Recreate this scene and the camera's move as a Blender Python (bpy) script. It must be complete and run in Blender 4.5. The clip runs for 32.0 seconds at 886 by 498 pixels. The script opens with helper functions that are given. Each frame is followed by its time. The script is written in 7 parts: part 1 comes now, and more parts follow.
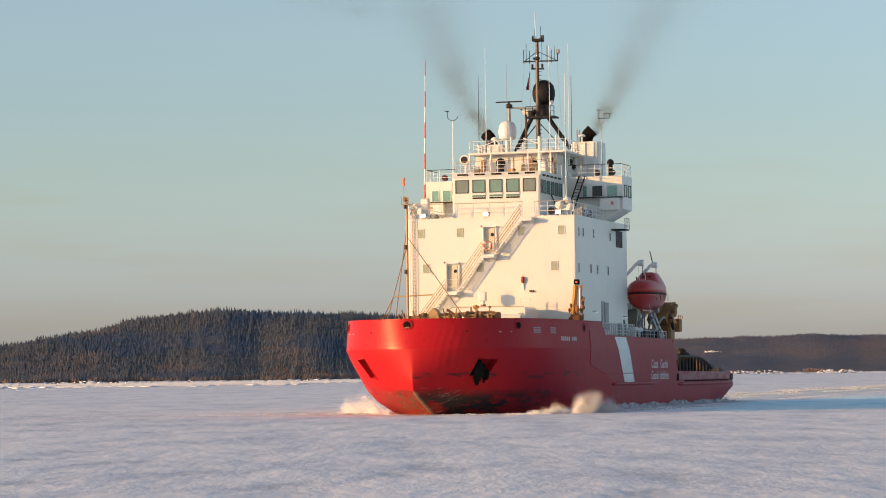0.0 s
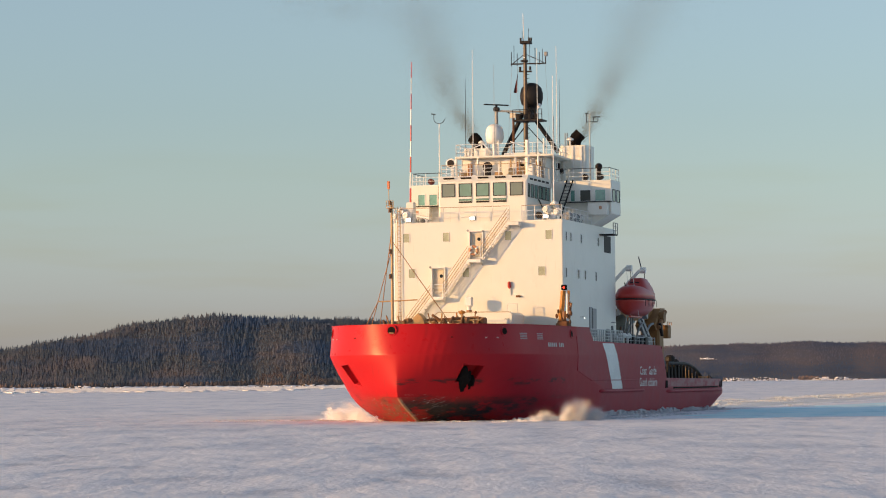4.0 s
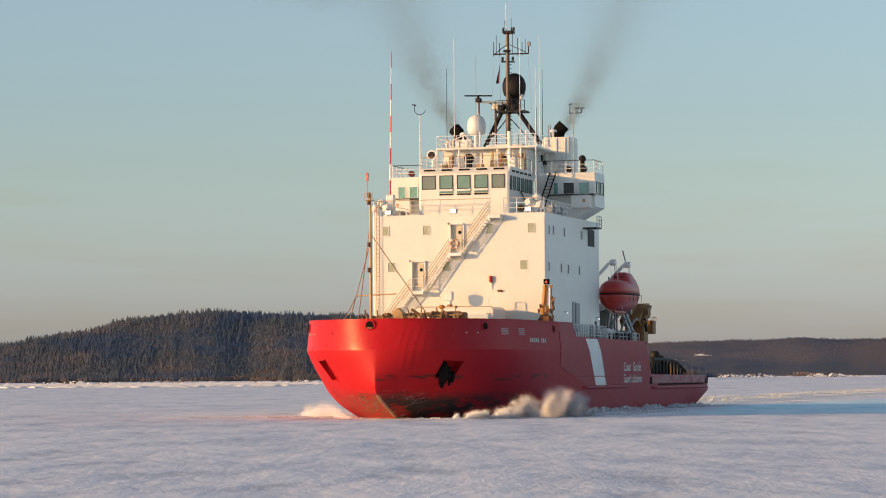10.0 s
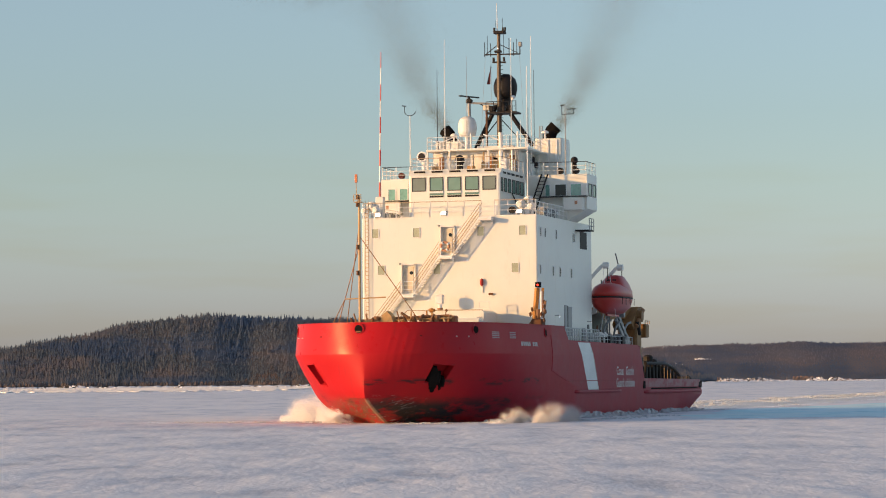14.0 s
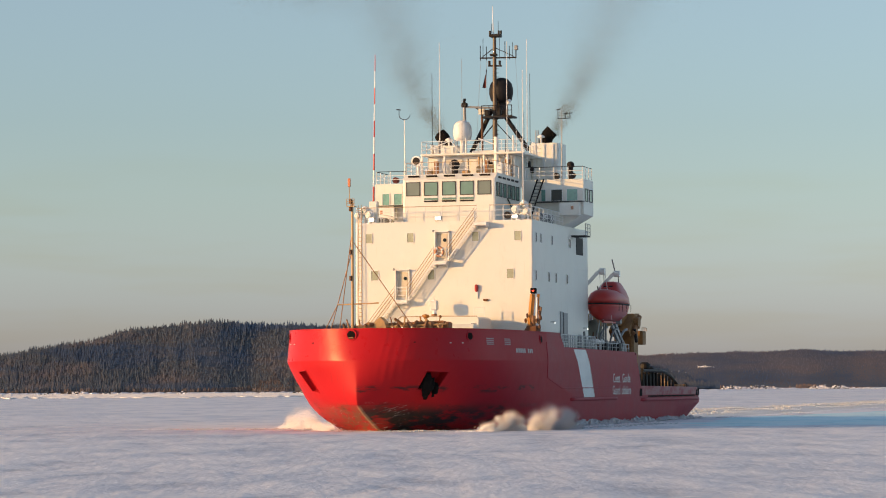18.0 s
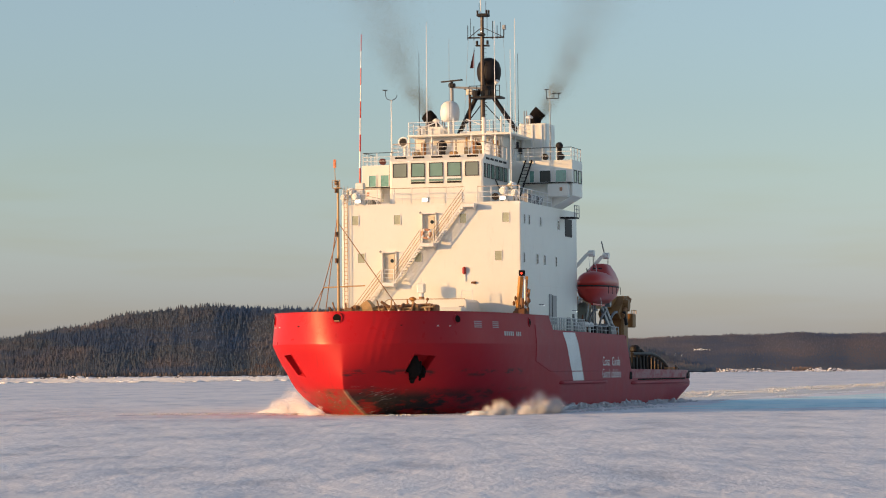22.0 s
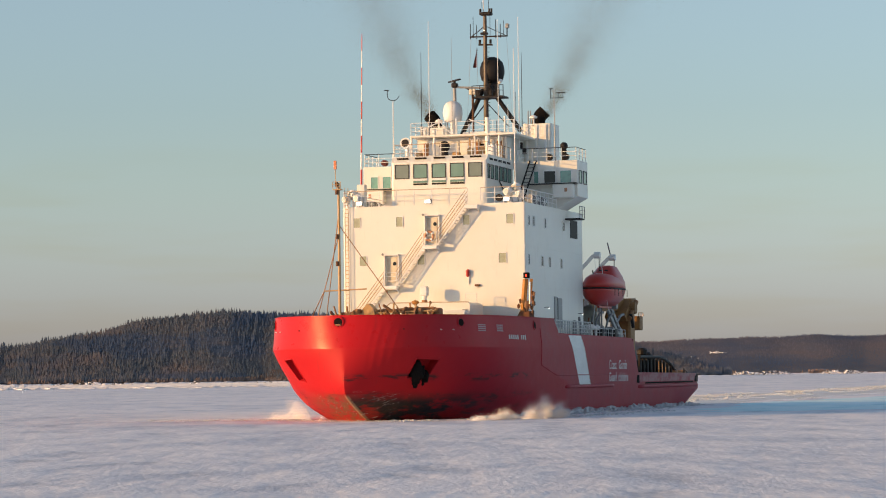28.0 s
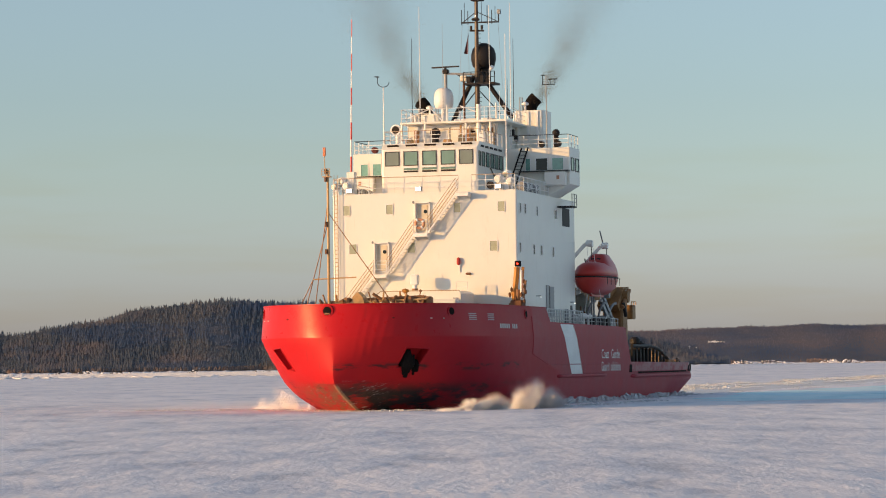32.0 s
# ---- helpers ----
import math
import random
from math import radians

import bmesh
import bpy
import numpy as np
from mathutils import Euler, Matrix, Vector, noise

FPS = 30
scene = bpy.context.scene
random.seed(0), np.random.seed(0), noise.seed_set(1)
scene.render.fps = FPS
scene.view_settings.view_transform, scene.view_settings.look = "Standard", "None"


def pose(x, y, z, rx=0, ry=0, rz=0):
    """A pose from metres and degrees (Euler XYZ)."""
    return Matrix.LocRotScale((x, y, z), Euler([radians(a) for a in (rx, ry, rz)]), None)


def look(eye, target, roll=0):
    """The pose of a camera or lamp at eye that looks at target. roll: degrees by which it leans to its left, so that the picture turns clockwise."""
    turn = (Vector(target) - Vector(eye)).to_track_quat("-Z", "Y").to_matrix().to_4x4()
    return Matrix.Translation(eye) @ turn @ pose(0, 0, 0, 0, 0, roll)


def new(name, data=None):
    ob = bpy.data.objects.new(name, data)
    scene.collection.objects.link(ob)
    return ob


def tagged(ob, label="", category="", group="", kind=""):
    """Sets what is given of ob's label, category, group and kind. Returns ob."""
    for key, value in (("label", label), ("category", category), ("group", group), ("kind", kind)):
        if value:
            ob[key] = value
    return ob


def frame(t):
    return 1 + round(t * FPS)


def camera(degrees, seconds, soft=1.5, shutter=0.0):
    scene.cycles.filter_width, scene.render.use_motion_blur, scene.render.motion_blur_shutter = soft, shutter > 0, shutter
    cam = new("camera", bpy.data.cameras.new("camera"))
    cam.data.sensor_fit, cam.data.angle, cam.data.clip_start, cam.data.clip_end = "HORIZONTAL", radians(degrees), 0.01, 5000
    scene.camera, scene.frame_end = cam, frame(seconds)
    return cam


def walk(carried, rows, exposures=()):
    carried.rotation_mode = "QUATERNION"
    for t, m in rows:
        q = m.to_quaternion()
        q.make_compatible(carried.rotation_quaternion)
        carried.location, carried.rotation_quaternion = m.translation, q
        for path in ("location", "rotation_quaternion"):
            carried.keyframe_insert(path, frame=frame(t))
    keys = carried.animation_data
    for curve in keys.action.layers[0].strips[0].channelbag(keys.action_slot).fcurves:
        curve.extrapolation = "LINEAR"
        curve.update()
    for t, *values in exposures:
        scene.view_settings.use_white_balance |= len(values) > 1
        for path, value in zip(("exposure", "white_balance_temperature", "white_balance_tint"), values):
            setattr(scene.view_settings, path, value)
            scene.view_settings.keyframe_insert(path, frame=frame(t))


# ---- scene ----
cam = camera(17.914, 32.0, soft=1.04)
CAMERA_ROWS = [  # seconds, tilt, roll and pan in degrees
    (0.0, 92.5432, 0.7168, 0.2443),
    (0.5, 92.5604, 0.3717, 0.0474),
    (1.0, 92.6248, 0.4953, -0.0079),
    (1.5, 92.6493, 0.5125, 0.0424),
    (2.0, 92.6387, 0.6154, 0.1676),
    (2.5, 92.6572, 0.4988, 0.1833),
    (3.0, 92.6851, 0.5654, 0.1441),
    (3.5, 92.6625, 0.5526, 0.1357),
    (5.5, 92.6968, 0.4966, 0.2385),
    (6.0, 92.6862, 0.6308, 0.2767),
    (6.5, 92.6309, 0.5836, 0.2823),
    (7.0, 92.5957, 0.6296, 0.3033),
    (7.5, 92.5706, 0.4173, 0.2528),
    (8.0, 92.5572, 0.4870, 0.1830),
    (8.5, 92.5466, 0.5246, 0.1309),
    (9.0, 92.5549, 0.4759, 0.0779),
    (9.5, 92.5681, 0.5621, 0.0598),
    (10.0, 92.5817, 0.4331, 0.0426),
    (10.5, 92.6084, 0.5086, 0.0403),
    (11.0, 92.6428, 0.5122, 0.0272),
    (11.5, 92.6710, 0.5029, -0.0555),
    (12.0, 92.7041, 0.5037, -0.1175),
    (12.5, 92.7181, 0.5698, -0.0969),
    (13.0, 92.7303, 0.4735, -0.0997),
    (13.5, 92.7213, 0.3974, -0.1074),
    (14.0, 92.6680, 0.4846, 0.0362),
    (14.5, 92.6282, 0.2983, 0.0606),
    (16.5, 92.4980, 0.2268, 0.1910),
    (17.0, 92.5263, 0.2231, 0.1555),
    (17.5, 92.5779, 0.3736, 0.1712),
    (18.0, 92.8104, 0.3320, 0.0965),
    (18.5, 92.8377, 0.2224, 0.0229),
    (19.0, 92.8292, 0.2310, -0.0761),
    (19.5, 92.7947, 0.2567, -0.1547),
    (20.0, 92.7755, 0.1962, -0.2623),
    (20.5, 92.7283, 0.2555, -0.2853),
    (21.0, 92.6070, 0.4371, -0.2746),
    (21.5, 92.5381, 0.4776, -0.2195),
    (22.0, 92.4745, 0.4651, 0.0194),
    (22.5, 92.3951, 0.3780, 0.1082),
    (23.0, 92.3290, 0.3741, 0.2280),
    (23.5, 92.2876, 0.1947, 0.2913),
    (24.0, 92.2506, 0.3295, 0.3158),
    (24.5, 92.4017, 0.3306, 0.3173),
    (25.0, 92.6132, 0.2561, 0.2291),
    (25.5, 92.8865, 0.1070, -0.0016),
    (27.5, 92.6361, 0.3484, 0.0092),
    (28.0, 92.5655, 0.7693, 0.3482),
    (28.5, 92.5186, 0.5109, 0.4548),
    (29.0, 92.4383, 0.5384, 0.4571),
    (29.5, 92.3624, 0.6342, 0.4409),
    (30.0, 92.3012, 0.6576, 0.4185),
    (30.5, 92.2638, 0.7096, 0.3876),
    (31.0, 92.2368, 0.8044, 0.3542),
    (31.5, 92.2255, 0.7484, 0.3148),
    (32.0, 92.3451, 0.7515, 0.3162),
]
SHIP_ROWS = [  # seconds, x, y, heading
    (0.0, 3.282, 244.712, -107.178),
    (4.0, 2.421, 241.379, -107.072),
    (8.0, 1.596, 238.183, -106.965),
    (12.0, 0.807, 235.122, -106.858),
    (16.0, 0.054, 232.197, -106.751),
    (20.0, -0.662, 229.407, -106.645),
    (24.0, -1.343, 226.753, -106.538),
    (28.0, -1.987, 224.235, -106.431),
    (32.0, -2.595, 221.852, -106.324),
]
EYE_HEIGHT = 3.295
walk(cam, [(t, pose(0, 0, EYE_HEIGHT, rx, ry, rz)) for t, rx, ry, rz in CAMERA_ROWS], exposures=[(0.0, 0.50), (1.5, 0.41), (32.0, 0.43)])

# ---- light: a low winter sun from the starboard bow, clear sky ----
SUN_WAY = Vector((0.950, 0.312, -0.137)).normalized()
world = bpy.data.worlds.new("winter_sky")
scene.world = world
world.use_nodes = True
wn = world.node_tree.nodes
wl = world.node_tree.links
sky = wn.new("ShaderNodeTexSky")
sky.sky_type = "NISHITA"
sky.sun_disc = False
sky.sun_elevation = radians(8.0)
sky.sun_rotation = math.atan2(-SUN_WAY.x, -SUN_WAY.y)
sky.altitude = 10
sky.air_density = 1.0
sky.dust_density = 0.8
sky.ozone_density = 2.6
wn["Background"].inputs["Strength"].default_value = 0.156
paler = wn.new("ShaderNodeHueSaturation")
paler.inputs["Saturation"].default_value = 0.63
haze = wn.new("ShaderNodeMix")
haze.data_type, haze.blend_type = "RGBA", "MULTIPLY"
haze.inputs[0].default_value = 1.0
haze.inputs[7].default_value = (0.945, 0.95, 0.985, 1)
wl.new(sky.outputs[0], paler.inputs["Color"])
wl.new(paler.outputs[0], haze.inputs[6])
# milky air: the blue never falls far below the green
split = wn.new("ShaderNodeSeparateColor")
join = wn.new("ShaderNodeCombineColor")
least = wn.new("ShaderNodeMath")
least.operation = "MULTIPLY"
least.inputs[1].default_value = 0.94
milky = wn.new("ShaderNodeMath")
milky.operation = "SMOOTH_MAX"
milky.inputs[2].default_value = 0.12
wl.new(haze.outputs[2], split.inputs[0])
wl.new(split.outputs[0], join.inputs[0])
wl.new(split.outputs[1], join.inputs[1])
wl.new(split.outputs[1], least.inputs[0])
wl.new(split.outputs[2], milky.inputs[0])
wl.new(least.outputs[0], milky.inputs[1])
wl.new(milky.outputs[0], join.inputs[2])
# clearer and bluer overhead, warmer low down, with thin wisps of brown haze near the horizon
way = wn.new("ShaderNodeTexCoord")
part_of = wn.new("ShaderNodeSeparateXYZ")
wl.new(way.outputs["Generated"], part_of.inputs[0])
rise = wn.new("ShaderNodeMapRange")
rise.interpolation_type = "SMOOTHSTEP"
rise.inputs["From Min"].default_value = 0.015
rise.inputs["From Max"].default_value = 0.125
wl.new(part_of.outputs[2], rise.inputs["Value"])
grade = wn.new("ShaderNodeMix")
grade.data_type = "RGBA"
grade.inputs[6].default_value = (0.995, 0.998, 1.0, 1)
grade.inputs[7].default_value = (0.955, 1.01, 1.01, 1)
wl.new(rise.outputs[0], grade.inputs[0])
graded = wn.new("ShaderNodeMix")
graded.data_type, graded.blend_type = "RGBA", "MULTIPLY"
graded.inputs[0].default_value = 1.0
wl.new(join.outputs[0], graded.inputs[6])
wl.new(grade.outputs[2], graded.inputs[7])
wisp_map = wn.new("ShaderNodeMapping")
wisp_map.inputs["Scale"].default_value = (9, 9, 75)
wisp_map.inputs["Rotation"].default_value = (0, radians(2.5), 0)
wl.new(way.outputs["Generated"], wisp_map.inputs["Vector"])
wisp = wn.new("ShaderNodeTexNoise")
wisp.inputs["Scale"].default_value = 1.0
wisp.inputs["Detail"].default_value = 3
wl.new(wisp_map.outputs[0], wisp.inputs["Vector"])
thin = wn.new("ShaderNodeMapRange")
thin.interpolation_type = "SMOOTHSTEP"
thin.inputs["From Min"].default_value = 0.42
thin.inputs["From Max"].default_value = 0.68
wl.new(wisp.outputs[0], thin.inputs["Value"])
low_air = wn.new("ShaderNodeMapRange")
low_air.interpolation_type = "SMOOTHSTEP"
low_air.inputs["From Min"].default_value = 0.10
low_air.inputs["From Max"].default_value = 0.045
wl.new(part_of.outputs[2], low_air.inputs["Value"])
amount = wn.new("ShaderNodeMath")
amount.operation = "MULTIPLY"
wl.new(thin.outputs[0], amount.inputs[0])
wl.new(low_air.outputs[0], amount.inputs[1])
wisped = wn.new("ShaderNodeMix")
wisped.data_type, wisped.blend_type = "RGBA", "MULTIPLY"
wisped.inputs[7].default_value = (0.985, 0.955, 0.90, 1)
wl.new(amount.outputs[0], wisped.inputs[0])
wl.new(graded.outputs[2], wisped.inputs[6])
wl.new(wisped.outputs[2], wn["Background"].inputs["Color"])
sun = new("sun", bpy.data.lights.new("sun", "SUN"))
sun.data.energy = 3.75
sun.data.angle = radians(0.5)
sun.data.color = (1.0, 0.55, 0.185)
sun.matrix_world = look((-300, -130, 60), Vector((-300, -130, 60)) + SUN_WAY)


# ---- materials ----
def mat(name, color, rough=0.5, metal=0.0, vary=0.12, scale=1.0, bump=0.0, spec=0.5):
    """Paint or plain matter with colour drift at two scales and fine relief, in metres."""
    m = bpy.data.materials.new(name)
    m.use_nodes = True
    n, l = m.node_tree.nodes, m.node_tree.links
    b = n["Principled BSDF"]
    b.inputs["Roughness"].default_value = rough
    b.inputs["Metallic"].default_value = metal
    b.inputs["Specular IOR Level"].default_value = spec
    tc = n.new("ShaderNodeTexCoord")
    big = n.new("ShaderNodeTexNoise")
    big.inputs["Scale"].default_value = 0.6 * scale
    big.inputs["Detail"].default_value = 5
    fine = n.new("ShaderNodeTexNoise")
    fine.inputs["Scale"].default_value = 7 * scale
    fine.inputs["Detail"].default_value = 4
    add = n.new("ShaderNodeMath")
    add.operation = "ADD"
    ramp = n.new("ShaderNodeMapRange")
    ramp.inputs["From Min"].default_value = 0.6
    ramp.inputs["From Max"].default_value = 1.4
    ramp.inputs["To Min"].default_value = 1 - vary
    ramp.inputs["To Max"].default_value = 1 + vary
    mul = n.new("ShaderNodeMix")
    mul.data_type = "RGBA"
    mul.blend_type = "MULTIPLY"
    mul.inputs[0].default_value = 1.0
    mul.inputs[6].default_value = (*color, 1)
    for t in (big, fine):
        l.new(tc.outputs["Object"], t.inputs["Vector"])
    l.new(big.outputs[0], add.inputs[0])
    l.new(fine.outputs[0], add.inputs[1])
    l.new(add.outputs[0], ramp.inputs["Value"])
    l.new(ramp.outputs[0], mul.inputs[7])
    l.new(mul.outputs[2], b.inputs["Base Color"])
    if bump:
        bp = n.new("ShaderNodeBump")
        bp.inputs["Strength"].default_value = bump
        bp.inputs["Distance"].default_value = 0.03
        l.new(add.outputs[0], bp.inputs["Height"])
        l.new(bp.outputs[0], b.inputs["Normal"])
    return m


def mask_range(n, l, value, a, b):
    r = n.new("ShaderNodeMapRange")
    r.interpolation_type = "SMOOTHSTEP"
    r.inputs["From Min"].default_value = a
    r.inputs["From Max"].default_value = b
    l.new(value, r.inputs["Value"])
    return r.outputs[0]


def calc(n, l, op, a, b):
    c = n.new("ShaderNodeMath")
    c.operation = op
    for i, v in enumerate((a, b)):
        if isinstance(v, (int, float)):
            c.inputs[i].default_value = v
        else:
            l.new(v, c.inputs[i])
    return c.outputs[0]


def blend(n, l, fac, a, b):
    c = n.new("ShaderNodeMix")
    c.data_type = "RGBA"
    l.new(fac, c.inputs[0])
    for i, v in ((6, a), (7, b)):
        if isinstance(v, tuple):
            c.inputs[i].default_value = (*v, 1)
        else:
            l.new(v, c.inputs[i])
    return c.outputs[2]


def noise_tex(n, l, vec, scale, detail=5, rough=0.55):
    t = n.new("ShaderNodeTexNoise")
    t.inputs["Scale"].default_value = scale
    t.inputs["Detail"].default_value = detail
    t.inputs["Roughness"].default_value = rough
    l.new(vec, t.inputs["Vector"])
    return t.outputs[0]


def stretched(n, l, vec, s, turn=(0, 0, 0)):
    mp = n.new("ShaderNodeMapping")
    mp.vector_type = "TEXTURE" if any(turn) else "POINT"
    if any(turn):
        mp.inputs["Rotation"].default_value = [radians(v) for v in turn]
        mp.inputs["Scale"].default_value = [1 / v for v in s]
    else:
        mp.inputs["Scale"].default_value = s
    l.new(vec, mp.inputs["Vector"])
    return mp.outputs[0]


def hull_paint():
    """Red hull paint: chalky topsides aft, rust streaks, ice scrapes down to primer and steel low on the bow, dents between the bow frames."""
    m = bpy.data.materials.new("hull_red")
    m.use_nodes = True
    n, l = m.node_tree.nodes, m.node_tree.links
    b = n["Principled BSDF"]
    tc = n.new("ShaderNodeTexCoord").outputs["Object"]
    sep = n.new("ShaderNodeSeparateXYZ")
    l.new(tc, sep.inputs[0])
    x, y, z = sep.outputs

    def mul(a, c):
        return calc(n, l, "MULTIPLY", a, c)

    def add(a, c):
        return calc(n, l, "ADD", a, c)

    def rng(v, lo, hi):
        return mask_range(n, l, v, lo, hi)

    base = blend(n, l, noise_tex(n, l, tc, 0.35, 6), (0.43, 0.009, 0.013), (0.55, 0.015, 0.019))
    # faded, chalky paint amidships and aft
    aft = calc(n, l, "MAXIMUM", mul(rng(x, 0.8, -0.2), rng(add(z, mul(x, -0.172)), 3.75, 4.15)), rng(x, -6.0, -9.0))
    chalk = mul(aft, add(0.42, mul(noise_tex(n, l, tc, 0.5, 6, 0.65), 0.55)))
    base = blend(n, l, chalk, base, (0.26, 0.055, 0.072))
    worn = mul(mul(rng(mul(x, -1.0), 33.5, 35.0), rng(z, 2.42, 2.5)), rng(noise_tex(n, l, stretched(n, l, tc, (0.5, 0.5, 1.2)), 1.0, 7, 0.7), 0.34, 0.60))
    base = blend(n, l, mul(worn, 0.75), base, (0.36, 0.22, 0.22))
    # port side darkened towards crimson: its shade is put into the paint
    port_shade = mul(rng(add(y, mul(noise_tex(n, l, tc, 0.3, 4), 2.0)), 4.4, 8.2), calc(n, l, "SUBTRACT", 0.55, mul(aft, 0.52)))
    base = blend(n, l, port_shade, base, (0.20, 0.011, 0.028))
    streak = rng(noise_tex(n, l, stretched(n, l, tc, (2.2, 2.2, 0.12)), 1.0, 4), 0.60, 0.78)
    base = blend(n, l, mul(streak, 0.25), base, (0.16, 0.03, 0.025))
    smear = rng(noise_tex(n, l, stretched(n, l, tc, (0.35, 0.35, 0.9)), 1.0, 6, 0.6), 0.56, 0.72)
    base = blend(n, l, mul(mul(smear, aft), 0.35), base, (0.30, 0.09, 0.10))
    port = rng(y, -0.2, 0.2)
    # dark smears that the ice leaves in a broken line above the boot-top
    scrape = noise_tex(n, l, stretched(n, l, tc, (0.25, 0.25, 1.4)), 1.3, 8, 0.7)
    line = mul(mul(rng(z, 3.55, 3.25), rng(z, 2.75, 3.0)), mul(port, rng(x, 1.0, 5.0)))
    belt = mul(mul(rng(z, 2.45, 1.7), rng(x, -4.0, 8.0)), 0.9)
    dark = add(mul(line, rng(scrape, 0.50, 0.60)), mul(belt, rng(scrape, 0.53, 0.64)))
    base = blend(n, l, mul(dark, 0.85), base, (0.035, 0.022, 0.022))
    # bare black steel and olive primer at the foot of the stem
    low = mul(rng(z, 2.3, 1.2), rng(x, 4.0, 11.0))
    wear = add(noise_tex(n, l, stretched(n, l, tc, (0.45, 0.45, 1.3)), 0.9, 8, 0.7), add(mul(port, 0.10), mul(rng(x, 13.0, 19.0), 0.06)))
    bare = mul(mul(low, port), mul(rng(x, 7.0, 14.0), rng(wear, 0.52, 0.66)))
    base = blend(n, l, bare, base, (0.026, 0.020, 0.021))
    stem = rng(calc(n, l, "ABSOLUTE", y, 0.0), 6.0, 1.5)
    rub = noise_tex(n, l, stretched(n, l, tc, (0.55, 0.55, 1.6), (28, 0, 0)), 1.5, 9, 0.74)
    primer = mul(mul(low, stem), mul(rng(rub, 0.42, 0.53), calc(n, l, "SUBTRACT", 1.0, mul(port, 0.8))))
    base = blend(n, l, mul(primer, 0.8), base, (0.20, 0.13, 0.060))
    edge = mul(mul(rng(calc(n, l, "ABSOLUTE", y, 0.0), 0.24, 0.10), rng(z, 2.0, 1.7)), rng(rub, 0.36, 0.46))
    base = blend(n, l, mul(edge, 0.7), base, (0.42, 0.34, 0.20))
    # pale scratches drawn aft and down by the ice
    score = noise_tex(n, l, stretched(n, l, tc, (0.8, 0.75, 8.0), (17, 0, 0)), 1.5, 7, 0.72)
    near = mul(rng(z, 2.35, 1.9), rng(calc(n, l, "ABSOLUTE", y, 0.0), 4.4, 1.6))
    scratch = mul(mul(rng(score, 0.57, 0.64), near), rng(noise_tex(n, l, tc, 0.7, 3), 0.42, 0.56))
    base = blend(n, l, mul(scratch, 0.75), base, (0.56, 0.50, 0.44))
    l.new(base, b.inputs["Base Color"])
    b.inputs["Specular IOR Level"].default_value = 0.16
    gloss = mul(rng(z, 5.24, 5.34), rng(x, 11.0, 17.0))
    l.new(add(mul(gloss, -0.25), add(0.48, mul(noise_tex(n, l, tc, 1.2), 0.12))), b.inputs["Roughness"])
    # plating pushed in between the frames of the port bow
    wave = n.new("ShaderNodeTexWave")
    wave.bands_direction = "Y"
    wave.inputs["Scale"].default_value = 0.56
    wave.inputs["Distortion"].default_value = 1.5
    wave.inputs["Detail"].default_value = 1
    wave.inputs["Detail Scale"].default_value = 0.6
    l.new(stretched(n, l, tc, (1.0, 1.0, 1.0), (-14, 0, 0)), wave.inputs["Vector"])
    dents = mul(mul(rng(y, 0.9, 2.0), rng(y, 4.4, 3.2)), mul(rng(z, 3.3, 4.2), rng(z, 7.3, 6.5)))
    bp = n.new("ShaderNodeBump")
    bp.inputs["Strength"].default_value = 0.6
    bp.inputs["Distance"].default_value = 0.05
    l.new(add(mul(mul(wave.outputs[0], 0.36), dents), mul(noise_tex(n, l, tc, 0.5, 1), 0.45)), bp.inputs["Height"])
    l.new(bp.outputs[0], b.inputs["Normal"])
    return m


def white_paint():
    """White topside paint with faint rust runs and soiling."""
    m = bpy.data.materials.new("white_paint")
    m.use_nodes = True
    n, l = m.node_tree.nodes, m.node_tree.links
    b = n["Principled BSDF"]
    tc = n.new("ShaderNodeTexCoord").outputs["Object"]
    base = blend(n, l, noise_tex(n, l, tc, 0.5, 6), (0.74, 0.725, 0.66), (0.83, 0.815, 0.745))
    run = mask_range(n, l, noise_tex(n, l, stretched(n, l, tc, (3.0, 3.0, 0.15)), 1.2, 5), 0.62, 0.80)
    base = blend(n, l, calc(n, l, "MULTIPLY", run, 0.42), base, (0.50, 0.36, 0.24))
    stain = mask_range(n, l, noise_tex(n, l, stretched(n, l, tc, (0.9, 0.9, 0.35)), 1.0, 7, 0.7), 0.55, 0.75)
    base = blend(n, l, calc(n, l, "MULTIPLY", stain, 0.30), base, (0.60, 0.54, 0.46))
    l.new(base, b.inputs["Base Color"])
    b.inputs["Roughness"].default_value = 0.42
    bp = n.new("ShaderNodeBump")
    bp.inputs["Strength"].default_value = 0.2
    bp.inputs["Distance"].default_value = 0.04
    l.new(noise_tex(n, l, tc, 0.8, 3), bp.inputs["Height"])
    l.new(bp.outputs[0], b.inputs["Normal"])
    return m


def bent(n, l, way, share):
    """A surface direction drawn towards one common way, as light that wanders among twigs, grains or soot does."""
    g = n.new("ShaderNodeNewGeometry").outputs["Normal"]
    v = n.new("ShaderNodeMix")
    v.data_type = "VECTOR"
    v.inputs[0].default_value = share
    l.new(g, v.inputs[4])
    v.inputs[5].default_value = Vector(way).normalized()
    u = n.new("ShaderNodeVectorMath")
    u.operation = "NORMALIZE"
    l.new(v.outputs[1], u.inputs[0])
    return u.outputs[0]


